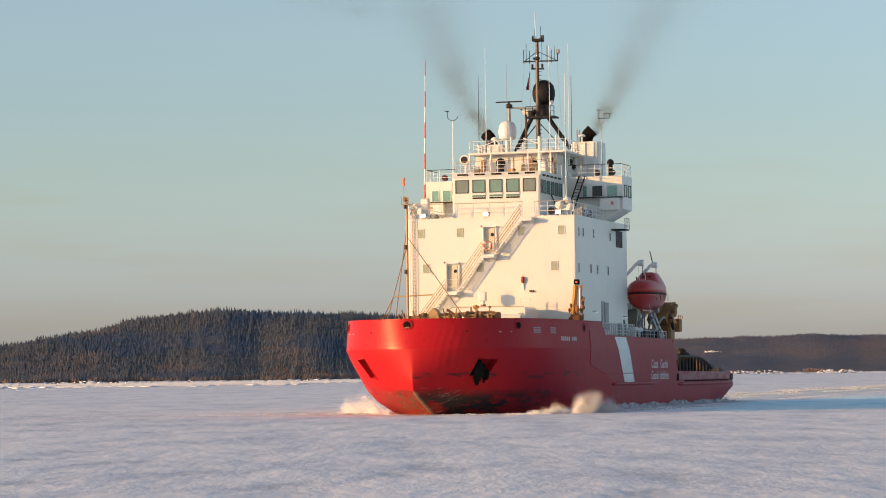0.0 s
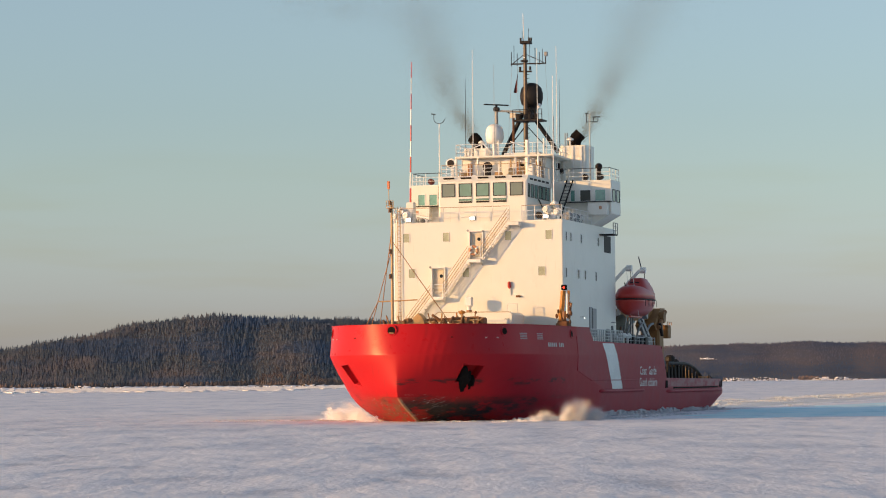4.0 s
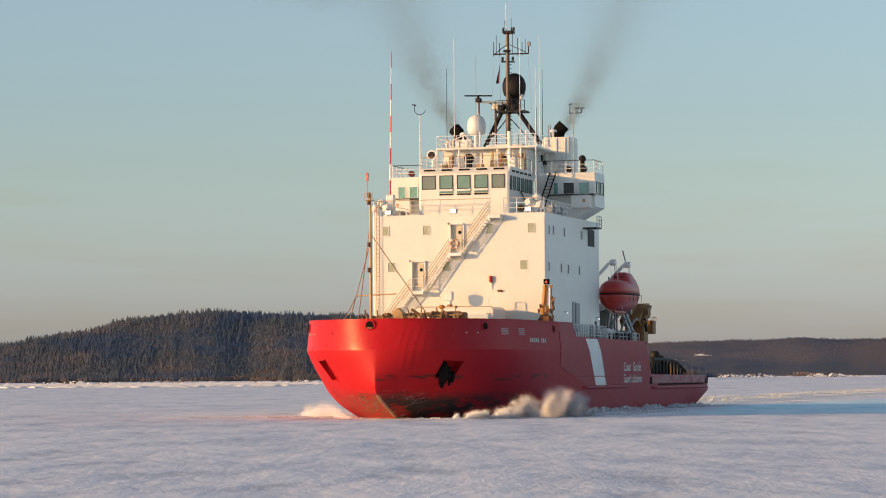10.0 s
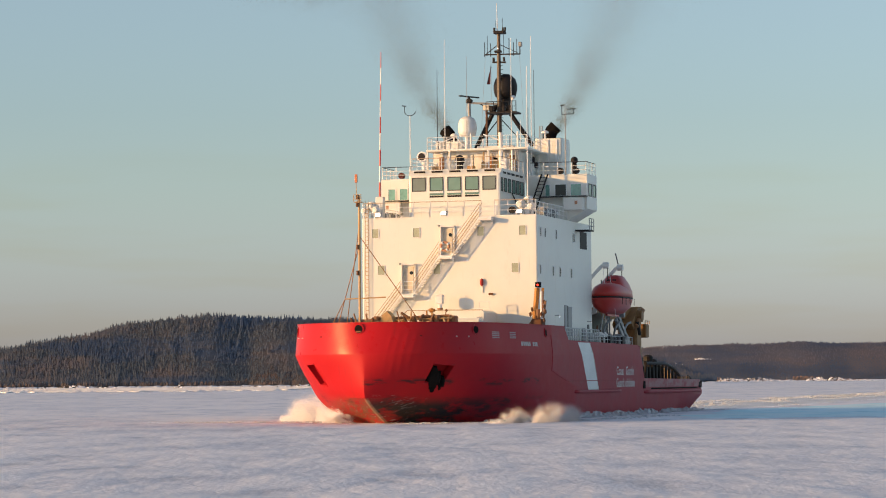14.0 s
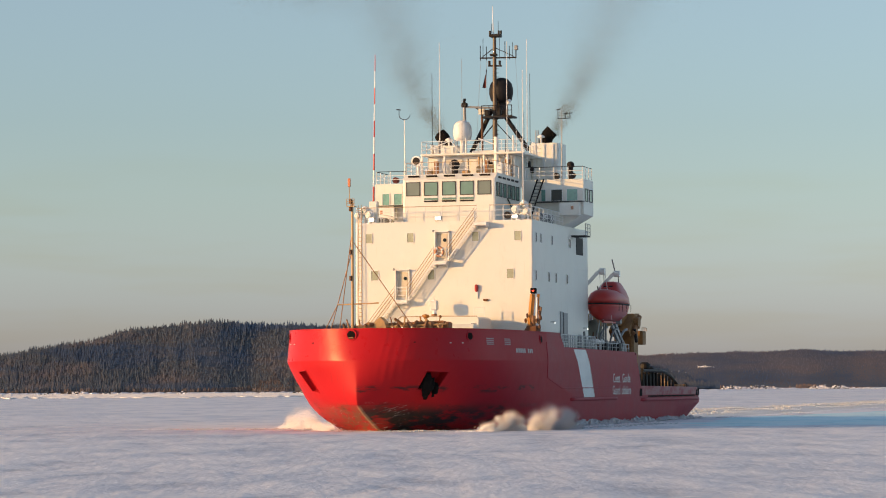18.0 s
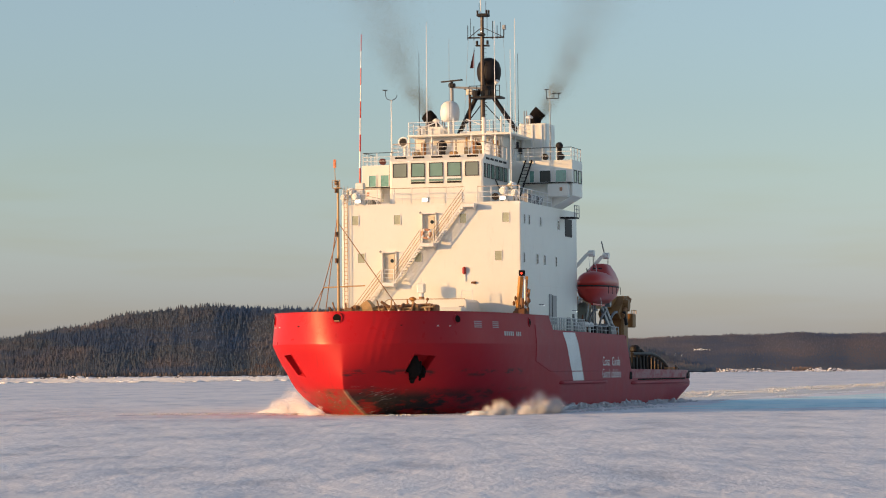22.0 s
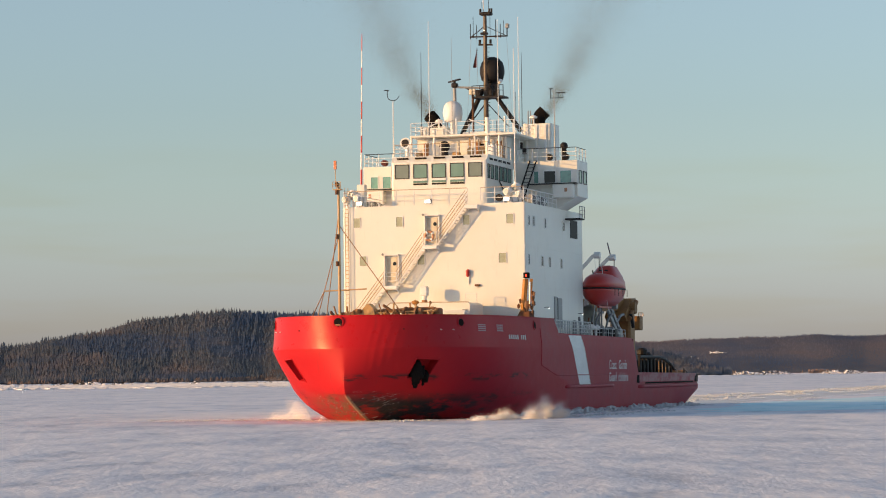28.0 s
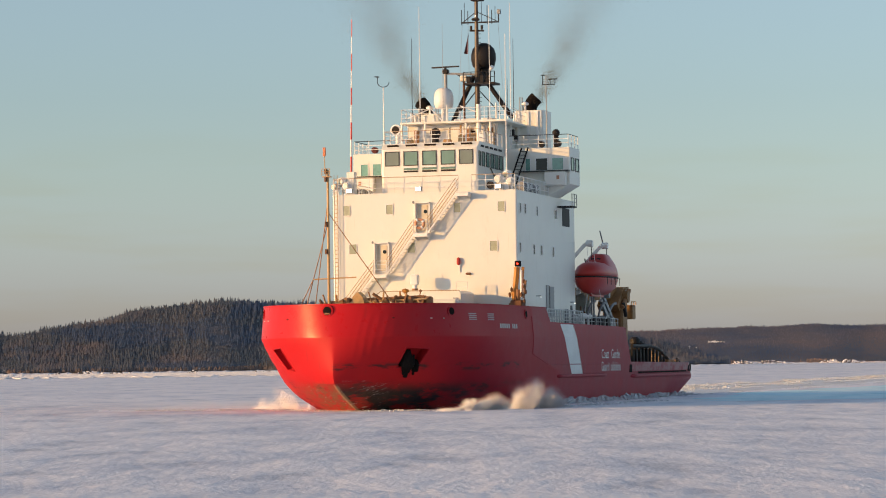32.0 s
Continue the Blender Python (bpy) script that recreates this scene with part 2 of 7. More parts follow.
def snow_mat(name, low=(0.67, 0.695, 0.765), high=(0.905, 0.885, 0.905), shine=(0.97, 0.96, 0.97), rough=0.0):
    """Wind-packed snow on ice: long pale drifts, greyer scoured patches, scattered bright flecks painted as sun glints,
    soft relief.
    """
    m = bpy.data.materials.new(name)
    m.use_nodes = True
    n, l = m.node_tree.nodes, m.node_tree.links
    b = n["Principled BSDF"]
    tc = n.new("ShaderNodeTexCoord").outputs["Object"]
    broad = noise_tex(n, l, stretched(n, l, tc, (0.055, 0.022, 1)), 1.0, 6, 0.6)
    drift = noise_tex(n, l, stretched(n, l, tc, (0.26, 0.085, 1)), 1.0, 7, 0.62)
    mid = noise_tex(n, l, stretched(n, l, tc, (0.8, 0.42, 1)), 1.0, 6, 0.62)
    fine = noise_tex(n, l, stretched(n, l, tc, (2.2, 1.5, 1)), 1.0, 5, 0.65)
    tone = calc(n, l, "ADD", calc(n, l, "MULTIPLY", broad, 0.45), calc(n, l, "MULTIPLY", drift, 0.55))
    base = blend(n, l, mask_range(n, l, tone, 0.40, 0.56), low, high)
    base = blend(n, l, calc(n, l, "MULTIPLY", mask_range(n, l, drift, 0.43, 0.34), 0.75), base, tuple(0.80 * c for c in low))
    base = blend(n, l, calc(n, l, "MULTIPLY", mask_range(n, l, mid, 0.50, 0.64), 0.45), base, high)
    base = blend(n, l, calc(n, l, "MULTIPLY", mask_range(n, l, fine, 0.50, 0.36), 0.2), base, low)
    # sun glints put into the colour as small bright flecks
    crust = calc(n, l, "MULTIPLY", mask_range(n, l, fine, 0.58, 0.66), mask_range(n, l, mid, 0.54, 0.62))
    base = blend(n, l, crust, base, shine)
    l.new(base, b.inputs["Base Color"])
    b.inputs["Roughness"].default_value = 0.75
    b.inputs["Specular IOR Level"].default_value = 0.25
    bp = n.new("ShaderNodeBump")
    bp.inputs["Strength"].default_value = 1.0
    bp.inputs["Distance"].default_value = 0.13
    # rough leans the normals towards the sun, so the snow looks sunlit
    if rough:
        l.new(bent(n, l, (-0.65, -0.55, 0.5), rough), bp.inputs["Normal"])
    h = calc(n, l, "ADD", calc(n, l, "MULTIPLY", drift, 2.2), calc(n, l, "ADD", calc(n, l, "MULTIPLY", mid, 0.42), calc(n, l, "MULTIPLY", fine, 0.05)))
    l.new(h, bp.inputs["Height"])
    l.new(bp.outputs[0], b.inputs["Normal"])
    return m


def wood_mat(name, dark, light, brown, blue, scale, way, share):
    """A stand of trees: tone varies from tree to tree, with brown leafless patches and bluer patches."""
    m = bpy.data.materials.new(name)
    m.use_nodes = True
    n, l = m.node_tree.nodes, m.node_tree.links
    b = n["Principled BSDF"]
    g = n.new("ShaderNodeNewGeometry")
    tc = n.new("ShaderNodeTexCoord").outputs["Object"]
    flat = stretched(n, l, tc, (scale, scale * 0.4, scale * 2.6))
    base = blend(n, l, g.outputs["Random Per Island"], dark, light)
    base = blend(n, l, calc(n, l, "MULTIPLY", mask_range(n, l, noise_tex(n, l, flat, 1.0, 6, 0.7), 0.46, 0.62), 0.8), base, brown)
    other = noise_tex(n, l, stretched(n, l, flat, (0.6, 0.6, 1.2)), 1.0, 5, 0.65)
    base = blend(n, l, calc(n, l, "MULTIPLY", mask_range(n, l, other, 0.52, 0.40), 0.85), base, blue)
    l.new(base, b.inputs["Base Color"])
    b.inputs["Roughness"].default_value = 0.95
    b.inputs["Specular IOR Level"].default_value = 0.1
    l.new(bent(n, l, way, share), b.inputs["Normal"])
    return m


def cloud_mat(name, a, b2, way):
    """Powder or soot adrift: matt grains lit as one soft body."""
    m = bpy.data.materials.new(name)
    m.use_nodes = True
    n, l = m.node_tree.nodes, m.node_tree.links
    b = n["Principled BSDF"]
    g = n.new("ShaderNodeNewGeometry")
    l.new(blend(n, l, g.outputs["Random Per Island"], a, b2), b.inputs["Base Color"])
    b.inputs["Roughness"].default_value = 1.0
    b.inputs["Specular IOR Level"].default_value = 0.0
    l.new(bent(n, l, way, 0.9), b.inputs["Normal"])
    return m


def island_mat(name, a, b2, rough=0.9, patch=None, patch_scale=0.01):
    """Colour varies from piece to piece of one joined mesh, and in broad patches."""
    m = bpy.data.materials.new(name)
    m.use_nodes = True
    n, l = m.node_tree.nodes, m.node_tree.links
    b = n["Principled BSDF"]
    g = n.new("ShaderNodeNewGeometry")
    base = blend(n, l, g.outputs["Random Per Island"], a, b2)
    if patch:
        tc = n.new("ShaderNodeTexCoord").outputs["Object"]
        base = blend(n, l, mask_range(n, l, noise_tex(n, l, tc, patch_scale, 4, 0.6), 0.42, 0.62), base, patch)
    l.new(base, b.inputs["Base Color"])
    b.inputs["Roughness"].default_value = rough
    b.inputs["Specular IOR Level"].default_value = 0.2
    return m


def glow_mat(name, color, strength):
    m = bpy.data.materials.new(name)
    m.use_nodes = True
    b = m.node_tree.nodes["Principled BSDF"]
    b.inputs["Base Color"].default_value = (*color, 1)
    b.inputs["Emission Color"].default_value = (*color, 1)
    b.inputs["Emission Strength"].default_value = strength
    return m


SMOKE = cloud_mat("exhaust_soot", (0.17, 0.135, 0.065), (0.23, 0.185, 0.095), (-0.3, -0.8, 0.4))
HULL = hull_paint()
WHITE = white_paint()
TRIM = mat("white_trim", (0.80, 0.79, 0.76), 0.4, vary=0.06, scale=2)
MARKING = mat("faded_marking_white", (0.50, 0.46, 0.45), 0.6, vary=0.25, scale=3)
DULLMARK = mat("dull_marking_grey", (0.36, 0.27, 0.28), 0.6, vary=0.4, scale=4)
STRIPE = mat("white_stripe", (0.72, 0.72, 0.70), 0.5, vary=0.15)
# brown in place of black: the mast's warm sunlight is painted in
MASTBROWN = mat("sunlit_mast_brown", (0.085, 0.058, 0.040), 0.45, vary=0.4, scale=2)
BLACK = mat("black_paint", (0.016, 0.013, 0.012), 0.6, vary=0.3, spec=0.3)
SOOT = mat("sooty_steel", (0.011, 0.009, 0.008), 0.9, vary=0.3, spec=0.1)
DECK = mat("deck_green_grey", (0.10, 0.11, 0.10), 0.8)
GREYGLASS = mat("grey_green_glass", (0.20, 0.235, 0.20), 0.1, vary=0.12, scale=0.2, spec=0.6)
GLASS = mat("green_tinted_glass", (0.16, 0.27, 0.22), 0.08, vary=0.14, scale=0.2, spec=0.8)
# front panes: their warm bright reflection is put into the base colour
PALEGLASS = mat("pale_reflecting_glass", (0.40, 0.41, 0.28), 0.15, vary=0.25, scale=3, spec=0.7)
RAILTAN = mat("tan_handrail", (0.46, 0.35, 0.24), 0.5)
DARKRED = mat("dark_red_cloth", (0.10, 0.022, 0.020), 0.8)
DGLASS = mat("dark_glass", (0.022, 0.030, 0.034), 0.12, vary=0.2, spec=0.25)
TANDOOR = mat("tan_door_paint", (0.66, 0.58, 0.44), 0.5)
OLDRUST = mat("dark_rusty_gear", (0.15, 0.065, 0.028), 0.8, vary=0.5, scale=3, bump=0.5)
# darker copy of the crane ochre: the aft crane's shade is painted in
CRANE_SHADED = mat("shaded_crane_ochre", (0.25, 0.115, 0.03), 0.6, vary=0.35, scale=1.5)
WARMGLASS = mat("pale_teal_glass", (0.17, 0.36, 0.31), 0.1, vary=0.3, scale=0.5, spec=0.7)
RINGORANGE = mat("faded_ring_orange", (0.50, 0.25, 0.14), 0.6, vary=0.3, scale=3)
RUBBER = mat("window_gasket", (0.05, 0.05, 0.045), 0.7)
YELLOW = mat("crane_ochre", (0.46, 0.20, 0.035), 0.5, vary=0.25, scale=1.5)
RUST = mat("rusty_gear", (0.33, 0.165, 0.075), 0.75, vary=0.4, scale=2, bump=0.4)
BUFF = mat("buff_mast_paint", (0.52, 0.32, 0.14), 0.55, vary=0.2)
BOATRED = mat("lifeboat_red", (0.44, 0.028, 0.018), 0.35, vary=0.12)
ORANGE = mat("signal_orange", (0.66, 0.22, 0.10), 0.6)
RED = mat("signal_red", (0.55, 0.025, 0.02), 0.45)
OLIVEGREY = mat("olive_grey_steel", (0.13, 0.12, 0.085), 0.7, vary=0.3)
OLDGREY = mat("dull_grey_gear", (0.21, 0.21, 0.21), 0.7, vary=0.4, scale=2)
PALEGREY = mat("pale_grey_paint", (0.52, 0.52, 0.51), 0.5, vary=0.15)
GREY = mat("grey_steel", (0.30, 0.30, 0.30), 0.5, metal=0.2)
DOMEW = mat("radome_white", (0.80, 0.79, 0.76), 0.35, vary=0.04)
LAMP = glow_mat("lit_floodlight", (1.0, 0.93, 0.80), 2.0)
REDLAMP = glow_mat("lit_red_lamp", (1.0, 0.04, 0.02), 3.0)
SNOW = snow_mat("snow_on_ice")
# paler, warmer and leaned sunward: sunlight put into the shore strip
SHORESNOW = snow_mat("shore_snow", (0.72, 0.72, 0.75), (0.93, 0.91, 0.89), rough=0.28)
CHUNK = island_mat("broken_ice", (0.44, 0.50, 0.55), (0.66, 0.65, 0.65), 0.6)
POWDER = cloud_mat("snow_powder", (0.84, 0.83, 0.84), (0.90, 0.89, 0.89), (-0.60, -0.70, 0.45))

# aerial haze over the left hill is put in as lighter, bluer colours
SPRUCE = wood_mat("spruce_hazed", (0.118, 0.146, 0.186), (0.226, 0.231, 0.237), (0.286, 0.242, 0.241), (0.115, 0.157, 0.237), 0.016, (0.10, -0.9, 0.42), 0.92)
# far hill: haze put into the base colours; blue patches paint shade too
BIRCH = wood_mat("hazed_bare_woods", (0.242, 0.227, 0.268), (0.312, 0.275, 0.292), (0.336, 0.262, 0.260), (0.172, 0.199, 0.276), 0.008, (0.18, -0.9, 0.4), 0.88)
# lower slope's shadow and haze painted as a darker, bluer stand
FARSHADED = wood_mat("far_shaded_woods", (0.149, 0.181, 0.246), (0.201, 0.218, 0.266), (0.228, 0.218, 0.245), (0.139, 0.179, 0.261), 0.010, (0.18, -0.9, 0.4), 0.88)
BRUSH = wood_mat("shore_brush", (0.16, 0.135, 0.125), (0.22, 0.165, 0.140), (0.25, 0.175, 0.145), (0.14, 0.135, 0.145), 0.05, (0.10, -0.9, 0.42), 0.7)
THICKET = wood_mat("red_brown_thicket", (0.26, 0.19, 0.17), (0.34, 0.235, 0.19), (0.38, 0.26, 0.20), (0.24, 0.19, 0.18), 0.05, (-0.2, -0.9, 0.3), 0.8)
# floor of the left hill, bluish for the same painted haze
FLOOR = wood_mat("forest_floor_hazed", (0.121, 0.127, 0.143), (0.154, 0.149, 0.154), (0.187, 0.154, 0.143), (0.110, 0.132, 0.176), 0.016, (0.10, -0.9, 0.42), 0.9)
# far floor carries the same painted haze
FARFLOOR = wood_mat("hazed_far_floor", (0.230, 0.213, 0.239), (0.253, 0.230, 0.251), (0.287, 0.230, 0.227), (0.172, 0.190, 0.251), 0.008, (0.18, -0.9, 0.4), 0.9)
# teal stands for wet ice and for the blue of the ship's shadow
FLOODED = snow_mat("flooded_ice", (0.56, 0.84, 0.91), (0.76, 0.92, 0.95), (0.92, 0.96, 0.97))
ROCK = mat("shore_rock", (0.055, 0.05, 0.048), 0.85, vary=0.35, scale=0.5, bump=0.5)


# ---- mesh helpers ----
def part(name, bm, material, parent=None, label="", smooth=False):
    me = bpy.data.meshes.new(name)
    bm.normal_update()
    bm.to_mesh(me)
    bm.free()
    if smooth:
        for p in me.polygons:
            p.use_smooth = True
    me.materials.append(material)
    ob = new(name, me)
    ob.parent = parent
    if label:
        ob["label"] = label
    return ob


def raw(name, verts, faces, material, parent=None, label="", smooth=False):
    me = bpy.data.meshes.new(name)
    me.from_pydata([tuple(v) for v in verts], [], [tuple(f) for f in faces])
    me.update()
    if smooth:
        for p in me.polygons:
            p.use_smooth = True
    me.materials.append(material)
    ob = new(name, me)
    ob.parent = parent
    if label:
        ob["label"] = label
    return ob


def box(bm, lo, hi, bevel=0.0, m=None):
    lo, hi = Vector(lo), Vector(hi)
    r = bmesh.ops.create_cube(bm, size=1)
    d = hi - lo
    for v in r["verts"]:
        v.co = Vector((v.co.x * d.x, v.co.y * d.y, v.co.z * d.z)) + (lo + hi) / 2
    if bevel:
        es = list({e for v in r["verts"] for e in v.link_edges})
        out = bmesh.ops.bevel(bm, geom=es, offset=bevel, segments=1, affect="EDGES", profile=0.5)
        vs = {v for f in out["faces"] for v in f.verts} | {v for v in r["verts"] if v.is_valid}
    else:
        vs = r["verts"]
    if m is not None:
        for v in vs:
            v.co = m @ v.co
    return bm


def rod(bm, a, b, r0, r1=None, n=8):
    """A round bar from a to b."""
    a, b = Vector(a), Vector(b)
    r1 = r0 if r1 is None else r1
    d = b - a
    q = d.to_track_quat("Z", "Y").to_matrix().to_4x4()
    bmesh.ops.create_cone(bm, cap_ends=True, segments=n, radius1=r0, radius2=r1, depth=d.length, matrix=Matrix.Translation((a + b) / 2) @ q)
    return bm


def beam(bm, a, b, w, h):
    """A square bar from a to b."""
    a, b = Vector(a), Vector(b)
    d = b - a
    q = d.to_track_quat("Z", "Y").to_matrix().to_4x4()
    bmesh.ops.create_cube(bm, size=1, matrix=Matrix.Translation((a + b) / 2) @ q @ Matrix.Diagonal((w, h, d.length, 1)))
    return bm


def ball(bm, c, r, sub=2, s=(1, 1, 1)):
    bmesh.ops.create_icosphere(bm, subdivisions=sub, radius=r, matrix=Matrix.Translation(c) @ Matrix.Diagonal((*s, 1)))
    return bm


def prism(bm, poly, axis, a, b):
    """A flat outline pulled from a to b along an axis ('x', 'y' or 'z'); the outline holds the other two coordinates in order."""
    def at(p, v):
        return {"x": (v, p[0], p[1]), "y": (p[0], v, p[1]), "z": (p[0], p[1], v)}[axis]
    lo = [bm.verts.new(at(p, a)) for p in poly]
    hi = [bm.verts.new(at(p, b)) for p in poly]
    bm.faces.new(lo[::-1])
    bm.faces.new(hi)
    for i in range(len(poly)):
        j = (i + 1) % len(poly)
        bm.faces.new((lo[i], lo[j], hi[j], hi[i]))
    bmesh.ops.recalc_face_normals(bm, faces=bm.faces[:])
    return bm


def B():
    return bmesh.new()


def lathe(bm, profile, c, n=20):
    """A turned body about the vertical through c; profile of (radius, height)."""
    rings = []
    for r, z in profile:
        rings.append([bm.verts.new((c[0] + r * math.cos(2 * math.pi * k / n), c[1] + r * math.sin(2 * math.pi * k / n), c[2] + z)) for k in range(n)])
    for a, b in zip(rings, rings[1:]):
        for k in range(n):
            bm.faces.new((a[k], a[(k + 1) % n], b[(k + 1) % n], b[k]))
    bm.faces.new(rings[0][::-1])
    bm.faces.new(rings[-1])
    return bm


def tube(bm, pts, r, n=8):
    """One bent round bar through the points."""
    rings = []
    for i, p in enumerate(pts):
        p = Vector(p)
        d = (Vector(pts[min(i + 1, len(pts) - 1)]) - Vector(pts[max(i - 1, 0)])).normalized()
        s = d.cross(Vector((0, 0, 1)))
        s = s.normalized() if s.length > 1e-3 else Vector((1, 0, 0))
        u = s.cross(d)
        rings.append([bm.verts.new(p + (s * math.cos(2 * math.pi * k / n) + u * math.sin(2 * math.pi * k / n)) * r) for k in range(n)])
    for a, b in zip(rings, rings[1:]):
        for k in range(n):
            bm.faces.new((a[k], a[(k + 1) % n], b[(k + 1) % n], b[k]))
    bm.faces.new(rings[0][::-1])
    bm.faces.new(rings[-1])
    bmesh.ops.recalc_face_normals(bm, faces=bm.faces[:])
    return bm


RIDERS = []


def aboard(ob, label, category, group=""):
    """A loose thing that is carried on board: top-level, moved with the ship."""
    ob.parent = None
    tagged(ob, label, category, group=group)
    RIDERS.append(ob)
    return ob


def railing(parent, pts, height=1.05, gap=1.4, bars=3, material=None, r=0.032, name="railing", top=None):
    """A guard rail along a line of deck points: one part, its posts and bars its own pieces."""
    material = material or TRIM
    bm = B()
    for a, b in zip(pts, pts[1:]):
        rod(bm, Vector(a) + Vector((0, 0, height)), Vector(b) + Vector((0, 0, height)), r, n=5)
    rail = part(name, bm, top or material, parent)
    for k in range(1, bars):
        z = height * k / bars
        for a, b in zip(pts, pts[1:]):
            part("rail_bar", rod(B(), Vector(a) + Vector((0, 0, z)), Vector(b) + Vector((0, 0, z)), r * 0.75, n=5), material, rail)
    for a, b in zip(pts, pts[1:]):
        a, b = Vector(a), Vector(b)
        steps = max(1, round((b - a).length / gap))
        for i in range(steps + 1):
            if i == steps and b != Vector(pts[-1]):
                continue
            p = a.lerp(b, i / steps)
            part("post", rod(B(), p, p + Vector((0, 0, height)), r * 1.15, n=5), material, rail)
    return rail


# ---- the place: frozen bay, hills ----
def smooth(a, b, v):
    t = min(1.0, max(0.0, (v - a) / (b - a)))
    return t * t * (3 - 2 * t)


def curve_at(pts, v):
    for (a, p), (b, q) in zip(pts, pts[1:]):
        if v <= b:
            return p + (q - p) * max(0.0, (v - a) / (b - a))
    return pts[-1][1]


def bay_ice():
    ys = [-400, -100, -20, 0] + [10 + 4 * i for i in range(30)] + [135 + 12 * i for i in range(40)] + [640, 900, 1300, 2000, 3000, 5000, 9000]
    us = [-1.0 + 2.0 * i / 90 for i in range(91)]
    verts, faces = [], []
    for y in ys:
        half = 60 + max(0, y) * 0.45 + (4000 if y > 1900 or y < 0 else 0)
        for u in us:
            x = half * u
            z = 0.0
            if 8 < y < 200:
                z = 0.05 * noise.fractal(Vector((x * 0.06, y * 0.06, 0)), 1.0, 2.0, 4)
            verts.append((x, y, z - 0.02))
    w = len(us)
    for j in range(len(ys) - 1):
        for i in range(w - 1):
            faces.append((j * w + i, j * w + i + 1, (j + 1) * w + i + 1, (j + 1) * w + i))
    return tagged(raw("ground", verts, faces, SNOW, smooth=True), "snow-covered sea ice sheet of a frozen bay", "ice", kind="structure")


bay_ice()

LENS = 4974.0
LEFT_SHORE, RIGHT_SHORE = 1800.0, 2350.0


def shore_wave(a, seed):
    """How far the shore swings in and out along a."""
    return 12 * noise.noise(Vector((a * 0.01, seed, 0.3))) + 4 * noise.noise(Vector((a * 0.05, seed, 0.9)))


LEFT_RIDGE = [(-1200, 50), (-960, 58), (-860, 60), (-787, 63), (-744, 68), (-687, 81), (-626, 88), (-587, 102), (-537, 110), (-466, 115), (-416, 120), (-376, 120), (-323, 116), (-251, 112), (-160, 111), (-90, 106), (0, 96), (90, 84), (200, 70), (330, 45), (420, 20), (480, 2)]
RIGHT_RIDGE = [(-300, 30), (0, 45), (200, 52), (363, 56), (446, 59), (523, 61), (563, 60), (630, 64), (696, 60), (780, 62), (860, 60), (960, 64), (1200, 55)]


def hill(name, ridge, shore, depth, label, seed, count, tall, clump):
    """A wooded hill: its ground, and its trees as one stand."""
    lo, hi = ridge[0][0], ridge[-1][0]
    cols, rows = 120, 14
    crest = tall * 0.72

    def height(a, s):
        top = curve_at(ridge, a) * (shore + depth * 0.7) / LENS + EYE_HEIGHT - crest
        d = Vector((a * 0.012, s * 3.0, seed))
        return max(0.4, 1.5 + (top - 1.5) * smooth(0, 0.72, s) ** 1.05 * (1 + 0.06 * noise.noise(d) * (1 - s))) * (1 if s < 0.75 else 1 - 0.5 * (s - 0.75))

    def place(a, s):
        dist = shore + depth * s + shore_wave(a, seed)
        return dist * a / LENS, dist

    verts, faces = [], []
    for j in range(rows + 1):
        s = j / rows
        for i in range(cols + 1):
            a = lo + (hi - lo) * i / cols
            x, y = place(a, s)
            verts.append((x, y, -0.5 if j == 0 else height(a, s)))
    w = cols + 1
    for j in range(rows):
        for i in range(cols):
            faces.append((j * w + i, j * w + i + 1, (j + 1) * w + i + 1, (j + 1) * w + i))
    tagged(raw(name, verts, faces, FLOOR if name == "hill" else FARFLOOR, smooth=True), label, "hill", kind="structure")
    rnd = random.Random(seed)
    brown, dark = ([], []), ([], [])
    for _ in range(count):
        tv, tf = brown
        a = rnd.uniform(lo, hi)
        s = rnd.random() ** 1.25 * 0.80 + 0.01
        x, y = place(a, s)
        z = height(a, s)
        if z < 1.0:
            continue
        if name == "hill" and rnd.random() < 0.65 and s < 0.22 * math.exp(-((a + 285) / 70) ** 2) * (1 + noise.noise(Vector((a * 0.04, 0, 1)))):
            continue
        kind = noise.noise(Vector((a * 0.02, s * 6, seed + 5)))
        # low on the far hill, trees join the dark stand that paints its shadow
        if name != "hill" and s < 0.30 + 0.45 * noise.noise(Vector((a * 0.006, 2, 9))) + 0.08 * rnd.random():
            tv, tf = dark
        h = tall * (0.5 + 0.75 * rnd.random() ** 3) * (1.0 + 0.5 * kind)
        r = (0.45 * h + 0.55 * tall * 0.6) * rnd.uniform(0.10, 0.21) * clump
        n = 5
        for lift, size, top in ((0.05, 1.0, 0.6), (0.30, 0.84, 0.85), (0.55, 0.58, 1.0)) if name == "hill" else ((0.0, 0.9, 0.7), (0.3, 1.0, 0.9), (0.55, 0.8, 1.0)):
            k = len(tv)
            turn = rnd.random() * 3
            lean = rnd.uniform(-0.06, 0.06) * h
            for q in range(n):
                e = turn + q * 2 * math.pi / n
                rr = r * size * rnd.uniform(0.75, 1.2)
                tv.append((x + rr * math.cos(e), y + rr * math.sin(e), z + h * (lift + rnd.uniform(-0.03, 0.03))))
            tv.append((x + lean, y, z + h * top))
            for q in range(n):
                tf.append((k + q, k + (q + 1) % n, k + n))
    return brown, dark


